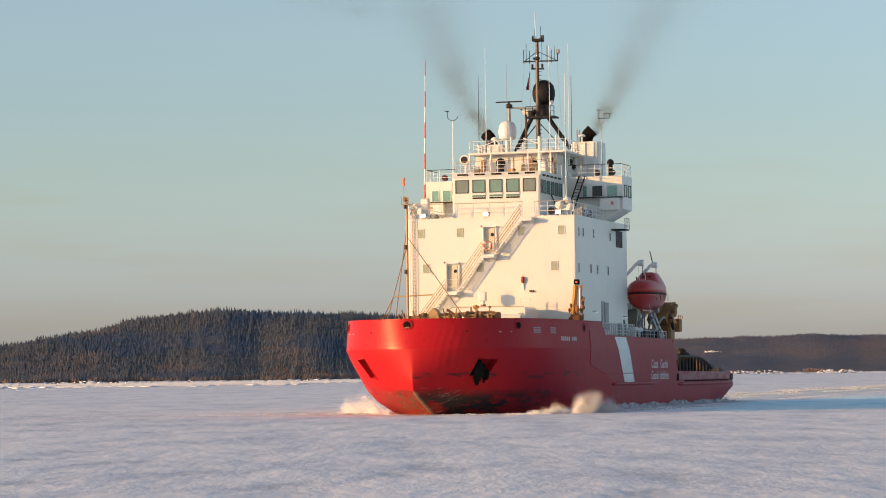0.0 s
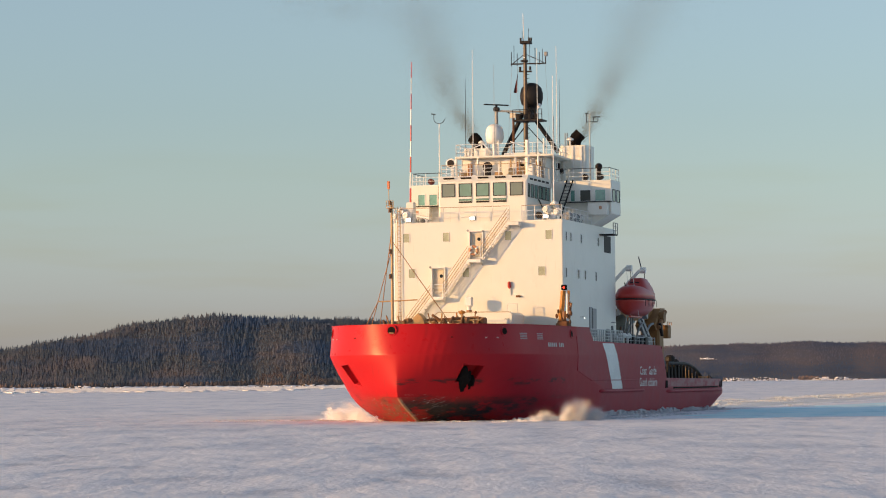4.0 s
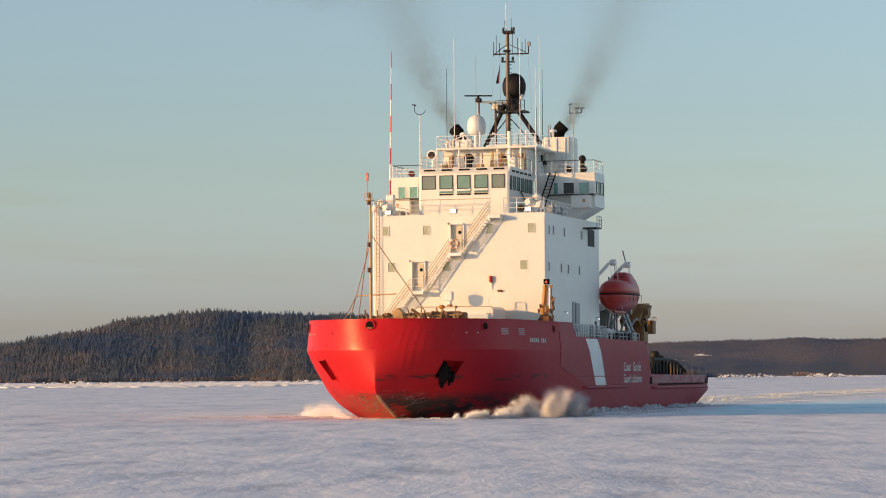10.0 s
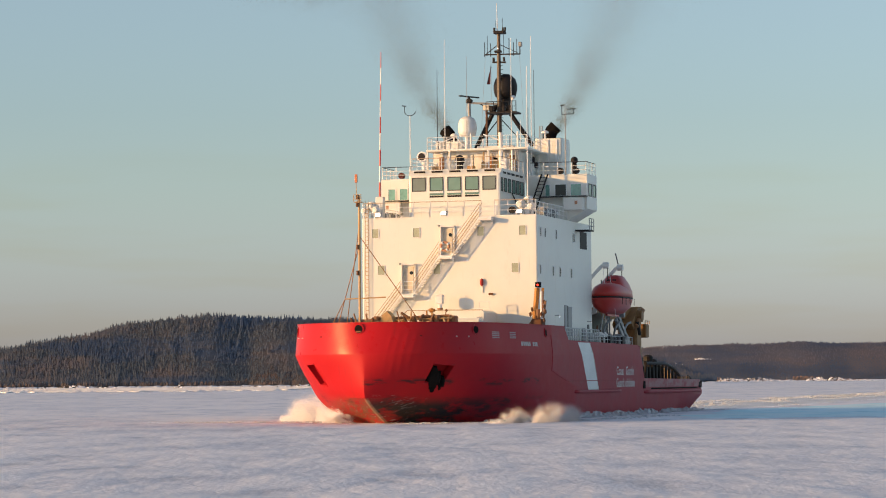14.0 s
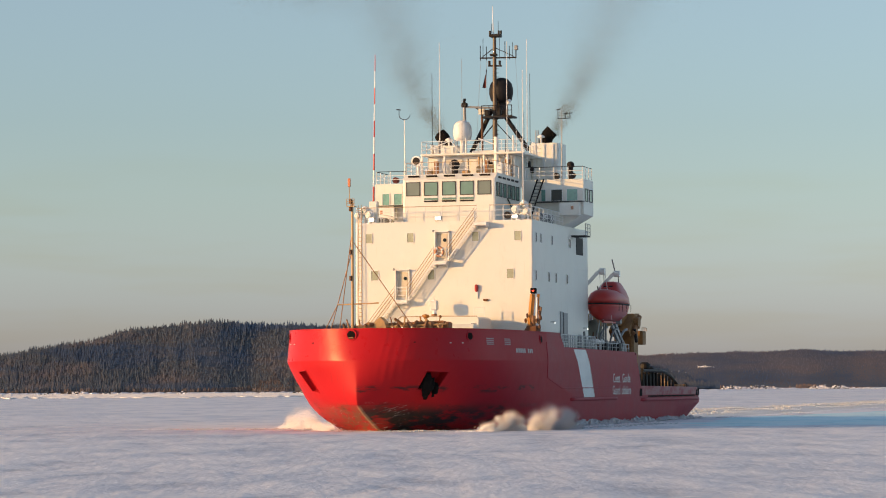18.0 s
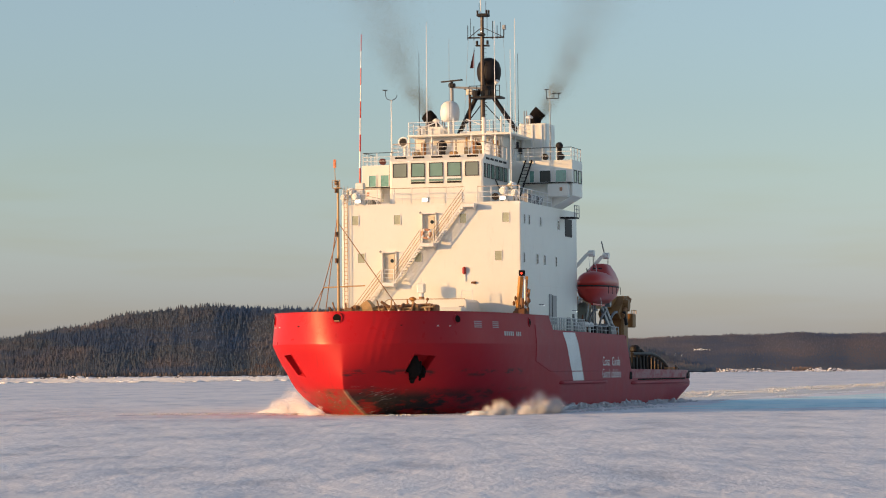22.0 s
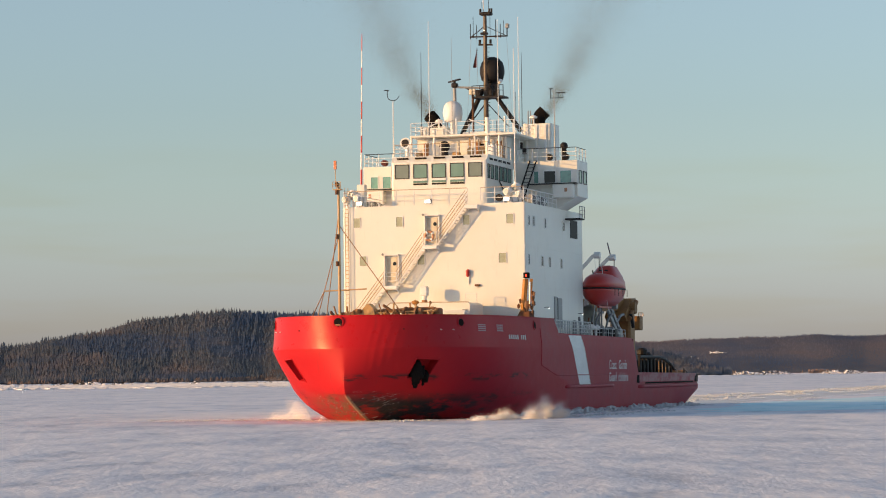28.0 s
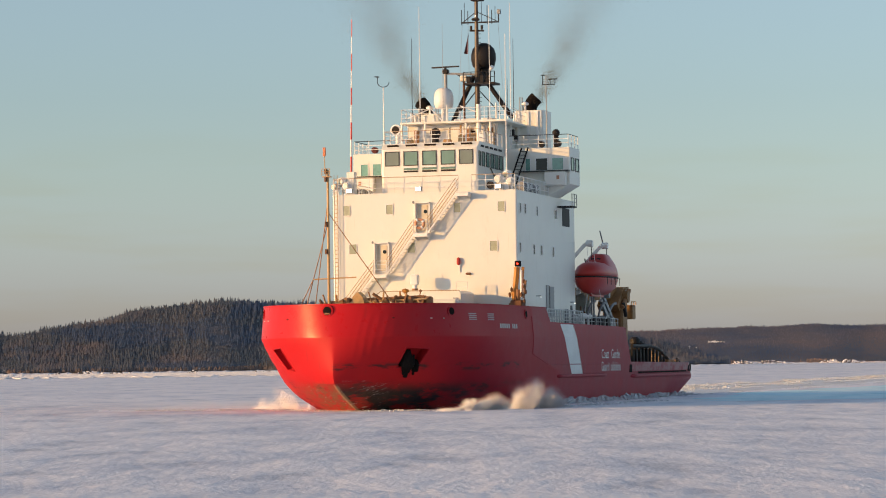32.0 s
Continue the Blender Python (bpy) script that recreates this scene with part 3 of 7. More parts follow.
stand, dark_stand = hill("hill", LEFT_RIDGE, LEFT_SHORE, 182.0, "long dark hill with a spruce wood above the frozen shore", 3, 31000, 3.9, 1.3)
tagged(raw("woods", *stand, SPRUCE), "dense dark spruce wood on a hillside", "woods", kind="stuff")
stand, dark_stand = hill("hill_far", RIGHT_RIDGE, RIGHT_SHORE, 255.0, "low far hill with bare brownish woods", 11, 30000, 1.9, 1.6)
rnd = random.Random(33)
bv, bf = [], []
for _ in range(3600):
    a = -285 + 55 * rnd.gauss(0, 1) if rnd.random() < 0.8 else rnd.uniform(-800, -60)
    s = rnd.random() * max(0.02, 0.22 * math.exp(-((a + 285) / 70) ** 2) * (1 + noise.noise(Vector((a * 0.04, 0, 1)))))
    d = LEFT_SHORE + 182 * s + shore_wave(a, 3)
    top = (curve_at(LEFT_RIDGE, a) * (LEFT_SHORE + 127) / LENS - 1.2) * smooth(0, 0.72, s) ** 1.05 + 0.8
    h = rnd.uniform(1.2, 3.4)
    k = len(bv)
    for q in range(4):
        e = q * 1.5708 + rnd.random()
        bv.append((d * a / LENS + 0.45 * h * math.cos(e) * rnd.uniform(0.4, 1), d + 0.4 * h * math.sin(e), top + h * rnd.uniform(0, 0.4)))
    bv.append((d * a / LENS + rnd.uniform(-0.6, 0.6), d, top + h))
    bf += [(k + q, k + (q + 1) % 4, k + 4) for q in range(4)]
tagged(raw("shore_brush", bv, bf, BRUSH), "low brown leafless brush at the hill's foot", "brush", kind="stuff")
tagged(raw("far_shade_stand", *dark_stand, FARSHADED), "dark blue-grey far wood low on the slope, shade and haze painted in", "woods", kind="stuff")
tagged(raw("far_woods", *stand, BIRCH), "brown leafless far woods with some spruce, haze painted into their colour", "woods", kind="stuff")


def lump(rnd, c, size, verts, faces, flat=0.5):
    """One angular block: a jittered box-like lump of twelve triangles or so."""
    k = len(verts)
    turn = rnd.random() * 6
    for sx, sy, sz in ((-1, -1, -1), (1, -1, -1), (1, 1, -1), (-1, 1, -1), (-1, -1, 1), (1, -1, 1), (1, 1, 1), (-1, 1, 1)):
        f = rnd.uniform(0.45, 1.0)
        px, py = sx * size * f, sy * size * rnd.uniform(0.5, 1.0)
        verts.append((c[0] + px * math.cos(turn) - py * math.sin(turn), c[1] + px * math.sin(turn) + py * math.cos(turn), c[2] + sz * size * flat * rnd.uniform(0.4, 1.0)))
    for f in ((0, 3, 2, 1), (4, 5, 6, 7), (0, 1, 5, 4), (1, 2, 6, 5), (2, 3, 7, 6), (3, 0, 4, 7)):
        faces.append(tuple(k + i for i in f))


def shoreline():
    rnd = random.Random(21)
    # snow banked against the two shores
    for nm, ridge, shore, hgt, thick, seed in (("snowbank", LEFT_RIDGE, LEFT_SHORE - 14, 1.3, 22.0, 3), ("snowbank_far", RIGHT_RIDGE, RIGHT_SHORE - 16, 1.5, 20.0, 11)):
        lo, hi = ridge[0][0], ridge[-1][0]
        n = 420
        verts, faces = [], []
        for i in range(n + 1):
            a = lo + (hi - lo) * i / n
            d = shore + shore_wave(a, seed)
            hh = hgt * (0.5 + 0.5 * abs(noise.noise(Vector((a * 0.05, 1, 7)))) + 0.5 * abs(noise.noise(Vector((a * 0.31, 4, 7)))))
            for dy, z in ((-thick, -0.3), (-thick * 0.4, hh * 0.6), (0, hh), (thick * 1.2, hh * 0.9)):
                verts.append(((d + dy) * a / LENS, d + dy, z))
        for i in range(n):
            for j in range(3):
                faces.append((i * 4 + j, (i + 1) * 4 + j, (i + 1) * 4 + j + 1, i * 4 + j + 1))
        tagged(raw(nm, verts, faces, SNOW), "snow bank along the wooded shore", "snow", kind="structure")

    def near_edge(a):
        return 1010 + 110 * noise.noise(Vector((a * 0.012, 0, 2))) + 60 * noise.noise(Vector((a * 0.06, 0, 2))) + max(0.0, a + 330) * 1.4

    # drifted snow in front of the near shore, its sunlit tone painted in
    v, f = [], []
    n, m = 320, 14
    for i in range(n + 1):
        a = -1100 + 1060 * i / n
        far = LEFT_SHORE - 14 + shore_wave(a, 3)
        for k in range(m):
            d = near_edge(a) + (far - near_edge(a)) * (k / (m - 1)) ** 2
            v.append((d * a / LENS, d, 0.02 + 0.6 * (k > 0) * abs(noise.noise(Vector((d * a / LENS * 0.05, d * 0.009, 4)))) + 0.35 * (k > 0) * abs(noise.noise(Vector((d * a / LENS * 0.16, d * 0.03, 4))))))
    for i in range(n):
        for k in range(m - 1):
            f.append((i * m + k, i * m + m + k, i * m + m + 1 + k, i * m + 1 + k))
    tagged(raw("shore_snow", v, f, SHORESNOW), "bright drifted snow along the near shore", "snow", kind="structure")
    rv, rf, sv, sf = [], [], [], []
    # boulders with snow between and on them: centre, spread, count, distance, largest size, height of the heap
    for c, wide, num, d0, size, heap in ((-655, 20, 46, 1720, 1.3, 1.6), (-610, 26, 24, 1720, 1.0, 0.8), (-250, 16, 26, 1720, 1.1, 1.2), (-700, 20, 10, 1725, 0.9, 0.6), (-468, 5, 12, 1715, 1.0, 1.6), (-330, 26, 18, 1725, 0.9, 0.6), (440, 22, 40, 2270, 1.1, 1.6), (500, 24, 80, 2268, 1.1, 3.0), (545, 26, 80, 2268, 1.1, 3.4), (575, 14, 30, 2270, 1.0, 2.0), (648, 10, 50, 2262, 1.1, 2.4), (664, 7, 46, 2260, 1.2, 3.4), (690, 12, 60, 2260, 1.2, 3.0), (720, 20, 40, 2262, 1.0, 1.4)):
        for _ in range(num):
            u = rnd.gauss(0, 1)
            a = c + wide * u
            d = d0 + rnd.uniform(-8, 8)
            z = heap * rnd.random() * math.exp(-0.6 * u * u)
            far = d0 > 2000
            snowy = rnd.random() < (0.72 if far else 0.5)
            lump(rnd, (d * a / LENS, d - (1.5 if snowy else 0), z), rnd.uniform(0.3, 1.0) * size, *((sv, sf) if snowy else (rv, rf)), 0.55)
    tagged(raw("snow_hummocks", sv, sf, SNOW), "snow-covered humps among the shore rocks", "snow", kind="stuff")
    tagged(raw("shore_rocks", rv, rf, ROCK), "dark boulders in snow along the shore", "rocks", kind="stuff")
    # lines of jumbled ice where the tide works the sheet
    iv, jf = [], []
    for _ in range(2600):
        kind = rnd.random()
        if kind < 0.30:
            a = rnd.uniform(-860, -60)
            d = near_edge(a) - 30 + rnd.gauss(0, 12)
        elif kind < 0.45:
            a = rnd.uniform(-860, -60)
            if noise.noise(Vector((a * 0.03, 8, 1))) < 0:
                continue
            d = near_edge(a) - 160 + rnd.gauss(0, 10)
        elif kind < 0.62:
            a = rnd.uniform(-860, -60)
            d = rnd.uniform(near_edge(a), 1760)
        elif kind < 0.86:
            a = rnd.uniform(400, 900)
            d = 2235 + rnd.gauss(0, 25)
        else:
            a = rnd.uniform(440, 900)
            d = rnd.uniform(700, 2200)
        s = d / 1700
        lump(rnd, (d * a / LENS, d, 0.1 * s), rnd.uniform(0.12, 0.5) * s * (0.4 if kind > 0.86 else 1.0), iv, jf, 0.2)
    tagged(raw("shore_ice", iv, jf, CHUNK), "hummocks of jumbled shore ice catching the sun", "ice", kind="stuff")
    # open snowy ground among the far trees
    pv, pf = [], []
    for c, h, wide, num in ((452, 19.6, 7, 30), (395, 15.0, 14, 26)):
        for _ in range(num):
            a, d = c + rnd.gauss(0, wide), RIGHT_SHORE + 88 + rnd.gauss(0, 6)
            lump(rnd, (d * a / LENS, d, h + rnd.gauss(0, 0.4)), rnd.uniform(0.3, 0.9), pv, pf, 0.4)
    tagged(raw("snow_patch", pv, pf, SNOW), "small open snow patch among the far trees", "snow", kind="stuff")
    # leafless brown thickets at the far shore
    tv, tf = [], []
    for c, wide, num, tall in ((458, 10, 190, 5.5), (476, 7, 110, 4.2), (636, 11, 170, 4.6), (700, 34, 90, 2.2)):
        for _ in range(num):
            a, d = c + wide * rnd.gauss(0, 1), RIGHT_SHORE - 22 + rnd.uniform(-8, 8)
            h = tall * rnd.uniform(0.3, 1.0)
            k = len(tv)
            x, w = d * a / LENS, 0.30 * h
            for q in range(4):
                e = q * 1.5708 + rnd.random()
                tv.append((x + w * math.cos(e) * rnd.uniform(0.4, 1), d + w * math.sin(e), h * rnd.uniform(0, 0.4)))
            tv.append((x + rnd.uniform(-0.4, 0.4), d, h))
            tf += [(k + q, k + (q + 1) % 4, k + 4) for q in range(4)]
    tagged(raw("far_thicket", tv, tf, THICKET), "leafless brown thickets on the far shore", "brush", kind="stuff")


shoreline()


def flooded_ice():
    """A wide patch of wet, blue-green ice beside the ship's track; its teal also paints the ship's shadow."""
    outline = []
    corners = [(20, 233), (60, 226), (110, 231), (170, 243), (170, 420), (76, 400), (50, 340), (30, 290)]
    for (ax, ay), (bx, by) in zip(corners, corners[1:] + corners[:1]):
        for i in range(24):
            x, y = ax + (bx - ax) * i / 24, ay + (by - ay) * i / 24
            outline.append((x + 3 * noise.noise(Vector((x * 0.2, y * 0.2, 1))), y + 7 * noise.noise(Vector((x * 0.15, y * 0.15, 7))) + 3 * noise.noise(Vector((x * 0.7, y * 0.7, 7))), -0.014))
    tagged(raw("flooded_ice", outline, [tuple(range(len(outline)))], FLOODED), "wet blue-green flooded ice beside the ship's track, shadow blue in its colour", "ice", kind="structure")


flooded_ice()


# ---- the icebreaker: x to the bow, y to port, z up from the ice ----
BOW, STERN, BEAM = 22.0, -65.9, 8.9
LEVELS = [-2.0, -1.0, -0.3, 0.0, 0.4, 0.8, 1.2, 1.6, 2.0, 2.5, 3.1, 3.8, 4.6, 5.28, 5.36, 6.0, 6.8, 7.65]
STEM = [(-2, 11.5), (0, 17.3), (1.0, 20.2), (1.9, 22.3), (2.6, 22.6), (5.3, 22.4), (7.65, 21.9)]
WIDE = [(-2, 8.2), (0, 8.5), (2.1, 8.75), (5.3, 8.95), (7.65, 8.75)]
START = [(-2, -9), (0, -6), (2.1, -3), (4.0, 0), (5.3, 2), (7.65, 2.5)]
POWER = [(-2, 2.64), (0, 2.64), (1.0, 3.29), (2.1, 3.5), (3.2, 3.77), (4.2, 4.25), (5.3, 4.37), (7.65, 4.05)]
ROUND = [(-2, 0.98), (0, 0.98), (2.1, 0.92), (3.8, 0.78), (5.3, 0.62), (7.65, 0.53)]


def sheer(x):
    return curve_at([(-66, 2.0), (-64.4, 2.1), (-62, 3.15), (-34.0, 3.3), (-31.4, 6.38), (-5.3, 6.55), (-4.2, 7.65), (30, 7.65)], x)


def hull_half(x, z):
    """Half the hull's breadth at x and z."""
    xs, b, x0 = curve_at(STEM, z), curve_at(WIDE, z), curve_at(START, z)
    if x > x0:
        u = min(1.0, (x - x0) / (xs - x0))
        b *= (1 - u ** curve_at(POWER, z)) ** curve_at(ROUND, z)
    if x < -52:
        b -= 1.0 * ((-52 - x) / 14) ** 2.2
    if x < -48 and z < 1.6:
        b -= 0.12 * (-48 - x) * (1.6 - z) / 2.2 * 0.8
    return max(0.0, b)


def hull_front(y, z):
    """How far forward the hull reaches at a half breadth y."""
    lo, hi = curve_at(START, z), curve_at(STEM, z)
    for _ in range(40):
        m = (lo + hi) / 2
        if hull_half(m, z) > y:
            lo = m
        else:
            hi = m
    return lo


def hull_point(x, z, out=0.0):
    """A point on the port side, pushed out along the side's normal."""
    b = hull_half(x, z)
    e = 0.1
    slope = (hull_half(x + e, z) - hull_half(x - e, z)) / (2 * e)
    rise = (hull_half(x, z + e) - hull_half(x, z - e)) / (2 * e)
    nrm = Vector((-slope, 1, -rise)).normalized()
    return Vector((x, b, z)) + nrm * out


def build_hull(ship):
    us = [1 - (i / 44) ** 1.9 for i in range(45)]
    xs_mid = [-x for x in range(0, 66, 1)] + [-4.2, -5.3, -31.4, -34.0, -62.0, -64.4, STERN]
    xs_mid = sorted({float(x) for x in xs_mid if x >= STERN and x != 0}, reverse=True)
    rings = []
    for lv in LEVELS:
        stem = curve_at(STEM, lv)
        row = []
        for u in us[::-1]:
            row.append((stem - (stem - 0.0) * (1 - u), None))
        row += [(x, None) for x in xs_mid]
        pts = []
        for x, _ in row:
            top = sheer(x)
            z = lv if lv <= 2.0 or top > 7.6 else 2.0 + (lv - 2.0) * (top - 2.0) / 5.65
            pts.append((x, hull_half(x, z) if x < stem - 1e-6 else 0.0, z))
        rings.append(pts)
    # stem first: order runs from the stem aft
    w = len(rings[0])
    for pts in rings:
        pts.sort(key=lambda p: -p[0])
    verts, faces = [], []
    for side in (1, -1):
        base = len(verts)
        for pts in rings:
            verts += [(p[0], side * p[1], p[2]) for p in pts]
        for j in range(len(rings) - 1):
            for i in range(w - 1):
                f = (base + j * w + i, base + j * w + i + 1, base + (j + 1) * w + i + 1, base + (j + 1) * w + i)
                faces.append(f if side < 0 else f[::-1])
    # transom
    n = len(rings) * w
    for j in range(len(rings) - 1):
        a, b = j * w + w - 1, (j + 1) * w + w - 1
        faces.append((a, b, b + n, a + n))
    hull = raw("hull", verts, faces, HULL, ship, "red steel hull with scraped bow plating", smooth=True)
    me = hull.data
    bm = B()
    bm.from_mesh(me)
    bmesh.ops.remove_doubles(bm, verts=bm.verts[:], dist=0.002)
    bmesh.ops.recalc_face_normals(bm, faces=bm.faces[:])
    bm.to_mesh(me)
    bm.free()
    # inside of the bulwark, cap rail and decks
    for nm, x0, x1, zd, drop in (("foredeck", 21.2, -4.2, 6.5, 0), ("middle_deck", -4.4, -33.0, 6.30, 0), ("aft_deck", -33.0, STERN + 0.1, 1.9, 0)):
        steps = 60
        v, f = [], []
        for i in range(steps + 1):
            x = x0 + (x1 - x0) * i / steps
            b = max(0.05, hull_half(x, zd) - 0.06)
            v += [(x, b, zd), (x, -b, zd)]
        f = [(2 * i, 2 * i + 1, 2 * i + 3, 2 * i + 2) for i in range(steps)]
        raw(nm, v, f, DECK, ship, "grey-green steel deck")
    v, f = [], []
    path = []
    for side in (1, -1):
        seg = []
        for i in range(90):
            x = 21.85 - (21.85 + 4.2) * (i / 89) ** 1.6
            seg.append((x, side * hull_half(x, 7.65)))
        path = seg[::-1] if side > 0 else path + seg
    for i, (x, y) in enumerate(path):
        r = math.hypot(x, y)
        nx, ny = Vector((x - 4, y * 1.6)).normalized()
        v += [(x + nx * 0.05, y + ny * 0.05, 7.63), (x + nx * 0.05, y + ny * 0.05, 7.71), (x - nx * 0.22, y - ny * 0.22, 7.71), (x - nx * 0.22, y - ny * 0.22, 7.63), (x - nx * 0.12, y - ny * 0.12, 7.63), (x - nx * 0.12, y - ny * 0.12, 6.5)]
    for i in range(len(path) - 1):
        for k in range(5):
            f.append((i * 6 + k, i * 6 + k + 1, i * 6 + 6 + k + 1, i * 6 + 6 + k))
    raw("bulwark_rail", v, f, HULL, ship, "red cap rail and inner bulwark")
    # bulkheads that close the steps of the deck line
    part("deck_step", box(B(), (-33.3, -8.6, 1.8), (-33.0, 8.6, 6.32)), HULL, ship, "red bulkhead above the aft deck")
    # recesses: mooring ports, anchor pockets
    for x, z, r in ((17.1, 7.12, 0.38), (2.2, 7.07, 0.38)):
        for side in (1, -1):
            p = hull_point(x, z)
            q = hull_point(x, z, 1.0) - p
            c, nrm = Vector((p.x, side * p.y, p.z)), Vector((q.x, side * q.y, q.z))
            ring = part("mooring_port", rod(B(), c - nrm * 0.1, c + nrm * 0.06, r, r, 20), HULL, hull, "round mooring port with a raised red rim")
            ring2 = part("mooring_port_opening", rod(B(), c - nrm * 0.1, c + nrm * 0.075, r * 0.72, r * 0.72, 20), SOOT, hull, "black hole of a mooring port")
            chafe = Vector((c.x, c.y, c.z - 0.1)) + nrm * 0.07 + Vector((0, -side * 0.1, 0))
            part("chafe_plate", ball(B(), chafe, 0.11, 2, (0.5, 0.7, 1.1)), TRIM, hull, "bare shiny chafing plate")
    c = Vector((21.98, -0.55, 7.2))
    part("bow_fairlead", rod(B(), c - Vector((0.5, 0, 0)), c + Vector((0.12, 0, 0)), 0.42, 0.42, 24), HULL, hull, "bow fairlead with a thick rim")
    part("bow_fairlead_opening", rod(B(), c - Vector((0.5, 0, 0)), c + Vector((0.14, 0, 0)), 0.31, 0.31, 24), SOOT, hull, "dark oval opening")
    part("bow_fairlead_lip", rod(B(), c + Vector((0.13, -0.2, -0.2)), c + Vector((0.16, 0.2, -0.2)), 0.06, 0.06, 8), RUST, hull)
    # anchor pockets cut into both bows
    for side in (1, -1):
        quad = [(4.72, 4.54), (5.99, 4.43), (5.08, 3.20), (3.83, 3.10)] if side > 0 else [(4.95, 4.62), (5.95, 4.54), (4.85, 3.0), (3.95, 2.9)]
        face = [Vector((hull_front(y, z), y, z)) for y, z in quad]
        way = (face[1] - face[0]).cross(face[3] - face[0]).normalized()
        if way.x < 0:
            way = -way
        inner = [p - way * d for p, d in zip(face, (1.0, 0.75, 0.75, 1.0))]
        outer = [p + way * 0.7 for p in face]
        bm = B()
        lo = [bm.verts.new((p.x, side * p.y, p.z)) for p in inner]
        hi = [bm.verts.new((p.x, side * p.y, p.z)) for p in outer]
        bm.faces.new(lo)
        bm.faces.new(hi[::-1])
        for i in range(4):
            j = (i + 1) % 4
            bm.faces.new((lo[i], hi[i], hi[j], lo[j]))
        bmesh.ops.recalc_face_normals(bm, faces=bm.faces[:])
        cutter = part("cutter", bm, HULL)
        mod = hull.modifiers.new("cut", "BOOLEAN")
        mod.operation, mod.solver, mod.object = "DIFFERENCE", "EXACT", cutter
        mod.use_hole_tolerant = True
        cut = bpy.data.meshes.new_from_object(hull.evaluated_get(bpy.context.evaluated_depsgraph_get()))
        hull.modifiers.clear()
        bpy.data.objects.remove(cutter)
        cut.materials.clear()
        cut.materials.append(HULL)
        hull.data = cut
        mid = sum(face, Vector()) / 4 - way * (0.30 if side > 0 else 0.6) - Vector((0, 0.35, 0.15))
        m = mid.copy()

        def at(dx, dy, dz):
            return Vector((m.x + dx, side * (m.y + dy), m.z + dz))
        bm = B()
        if side < 0:
            rod(bm, at(-0.2, 0.0, 0.0), at(0.1, -0.25, -0.75), 0.12, 0.2, 8)
            beam(bm, at(0.1, -0.5, -0.75), at(0.1, 0.1, -0.7), 0.25, 0.25)
        else:
            rod(bm, at(0.0, 0.0, 0.6), at(0.15, -0.2, -0.55), 0.13, 0.17, 8)
            rod(bm, at(0.0, -0.1, 0.55), at(0.0, -0.05, -0.5), 0.42, 0.52, 9)
            beam(bm, at(0.15, -0.62, -0.5), at(0.15, 0.55, -0.42), 0.42, 0.42)
            rod(bm, at(0.2, -0.6, -0.4), at(0.25, -0.75, -1.15), 0.26, 0.08, 6)
            rod(bm, at(0.2, -0.1, -0.5), at(0.2, -0.2, -1.0), 0.2, 0.05, 6)
            rod(bm, at(0.2, 0.45, -0.45), at(0.1, 0.6, 0.2), 0.24, 0.08, 6)
        if side > 0:
            # flukes hanging out below the pocket
            rnd = random.Random(4)
            for y0, z0, r in ((4.45, 3.55, 0.7), (4.3, 3.05, 0.5), (4.85, 3.2, 0.42), (4.2, 2.65, 0.28), (4.65, 2.75, 0.2)):
                k = len(bm.verts)
                ball(bm, (hull_front(y0, z0) - 0.1, y0, z0), r, 2, (0.4, 0.8, 1.1))
                bm.verts.ensure_lookup_table()
                for q in bm.verts[k:]:
                    q.co += Vector((0.0, rnd.uniform(-1, 1), rnd.uniform(-1, 1))) * 0.16 * r
        part("anchor", bm, SOOT, hull, "black anchor housed in its pocket")
        for i in range(4):
            j = (i + 1) % 4
            p, q = face[i] + way * 0.0, face[j] + way * 0.0
            part("pocket_rim", rod(B(), (p.x, side * p.y, p.z), (q.x, side * q.y, q.z), 0.05, n=6), HULL, hull)
    # small vents and lugs along the bulwark
    for y, z in ((4.0, 6.65), (6.2, 6.61), (6.85, 6.61)):
        for side in (1, -1):
            x = hull_front(y, z)
            part("bulwark_lug", ball(B(), (x, side * y, z), 0.075, 1, (1, 1.6, 0.6)), SOOT if y < 5 else STRIPE, hull)
    # slanted stripe, both sides
    for side in (1, -1):
        for nm, xt, xb, wt, wb, material in (("stripe", -8.4, -12.3, 4.3, 3.9, STRIPE),):
            v, f = [], []
            for i in range(9):
                z = 6.40 + (2.35 - 6.40) * i / 8
                x = xt + (xb - xt) * i / 8
                ww = wt + (wb - wt) * i / 8
                for k in range(3):
                    p = hull_point(x - ww * k / 2, z, 0.012)
                    v.append((p.x, side * p.y, p.z))
            for i in range(8):
                for k in range(2):
                    f.append((i * 3 + k, i * 3 + k + 1, i * 3 + k + 4, i * 3 + k + 3))
            raw(nm, v, f, material, hull, "white slanted stripe")
            v = []
            for i in range(9):
                z = 6.40 + (2.35 - 6.40) * i / 8
                x = xt + (xb - xt) * i / 8
                ww = wt + (wb - wt) * i / 8
                for k in (0.955, 0.975):
                    p = hull_point(x - ww * k, z, 0.02)
                    v.append((p.x, side * p.y, p.z))
            raw("stripe_rust_run", v, [(2 * i, 2 * i + 1, 2 * i + 3, 2 * i + 2) for i in range(8)], RUST, hull, "thin rusty line down the stripe's edge")
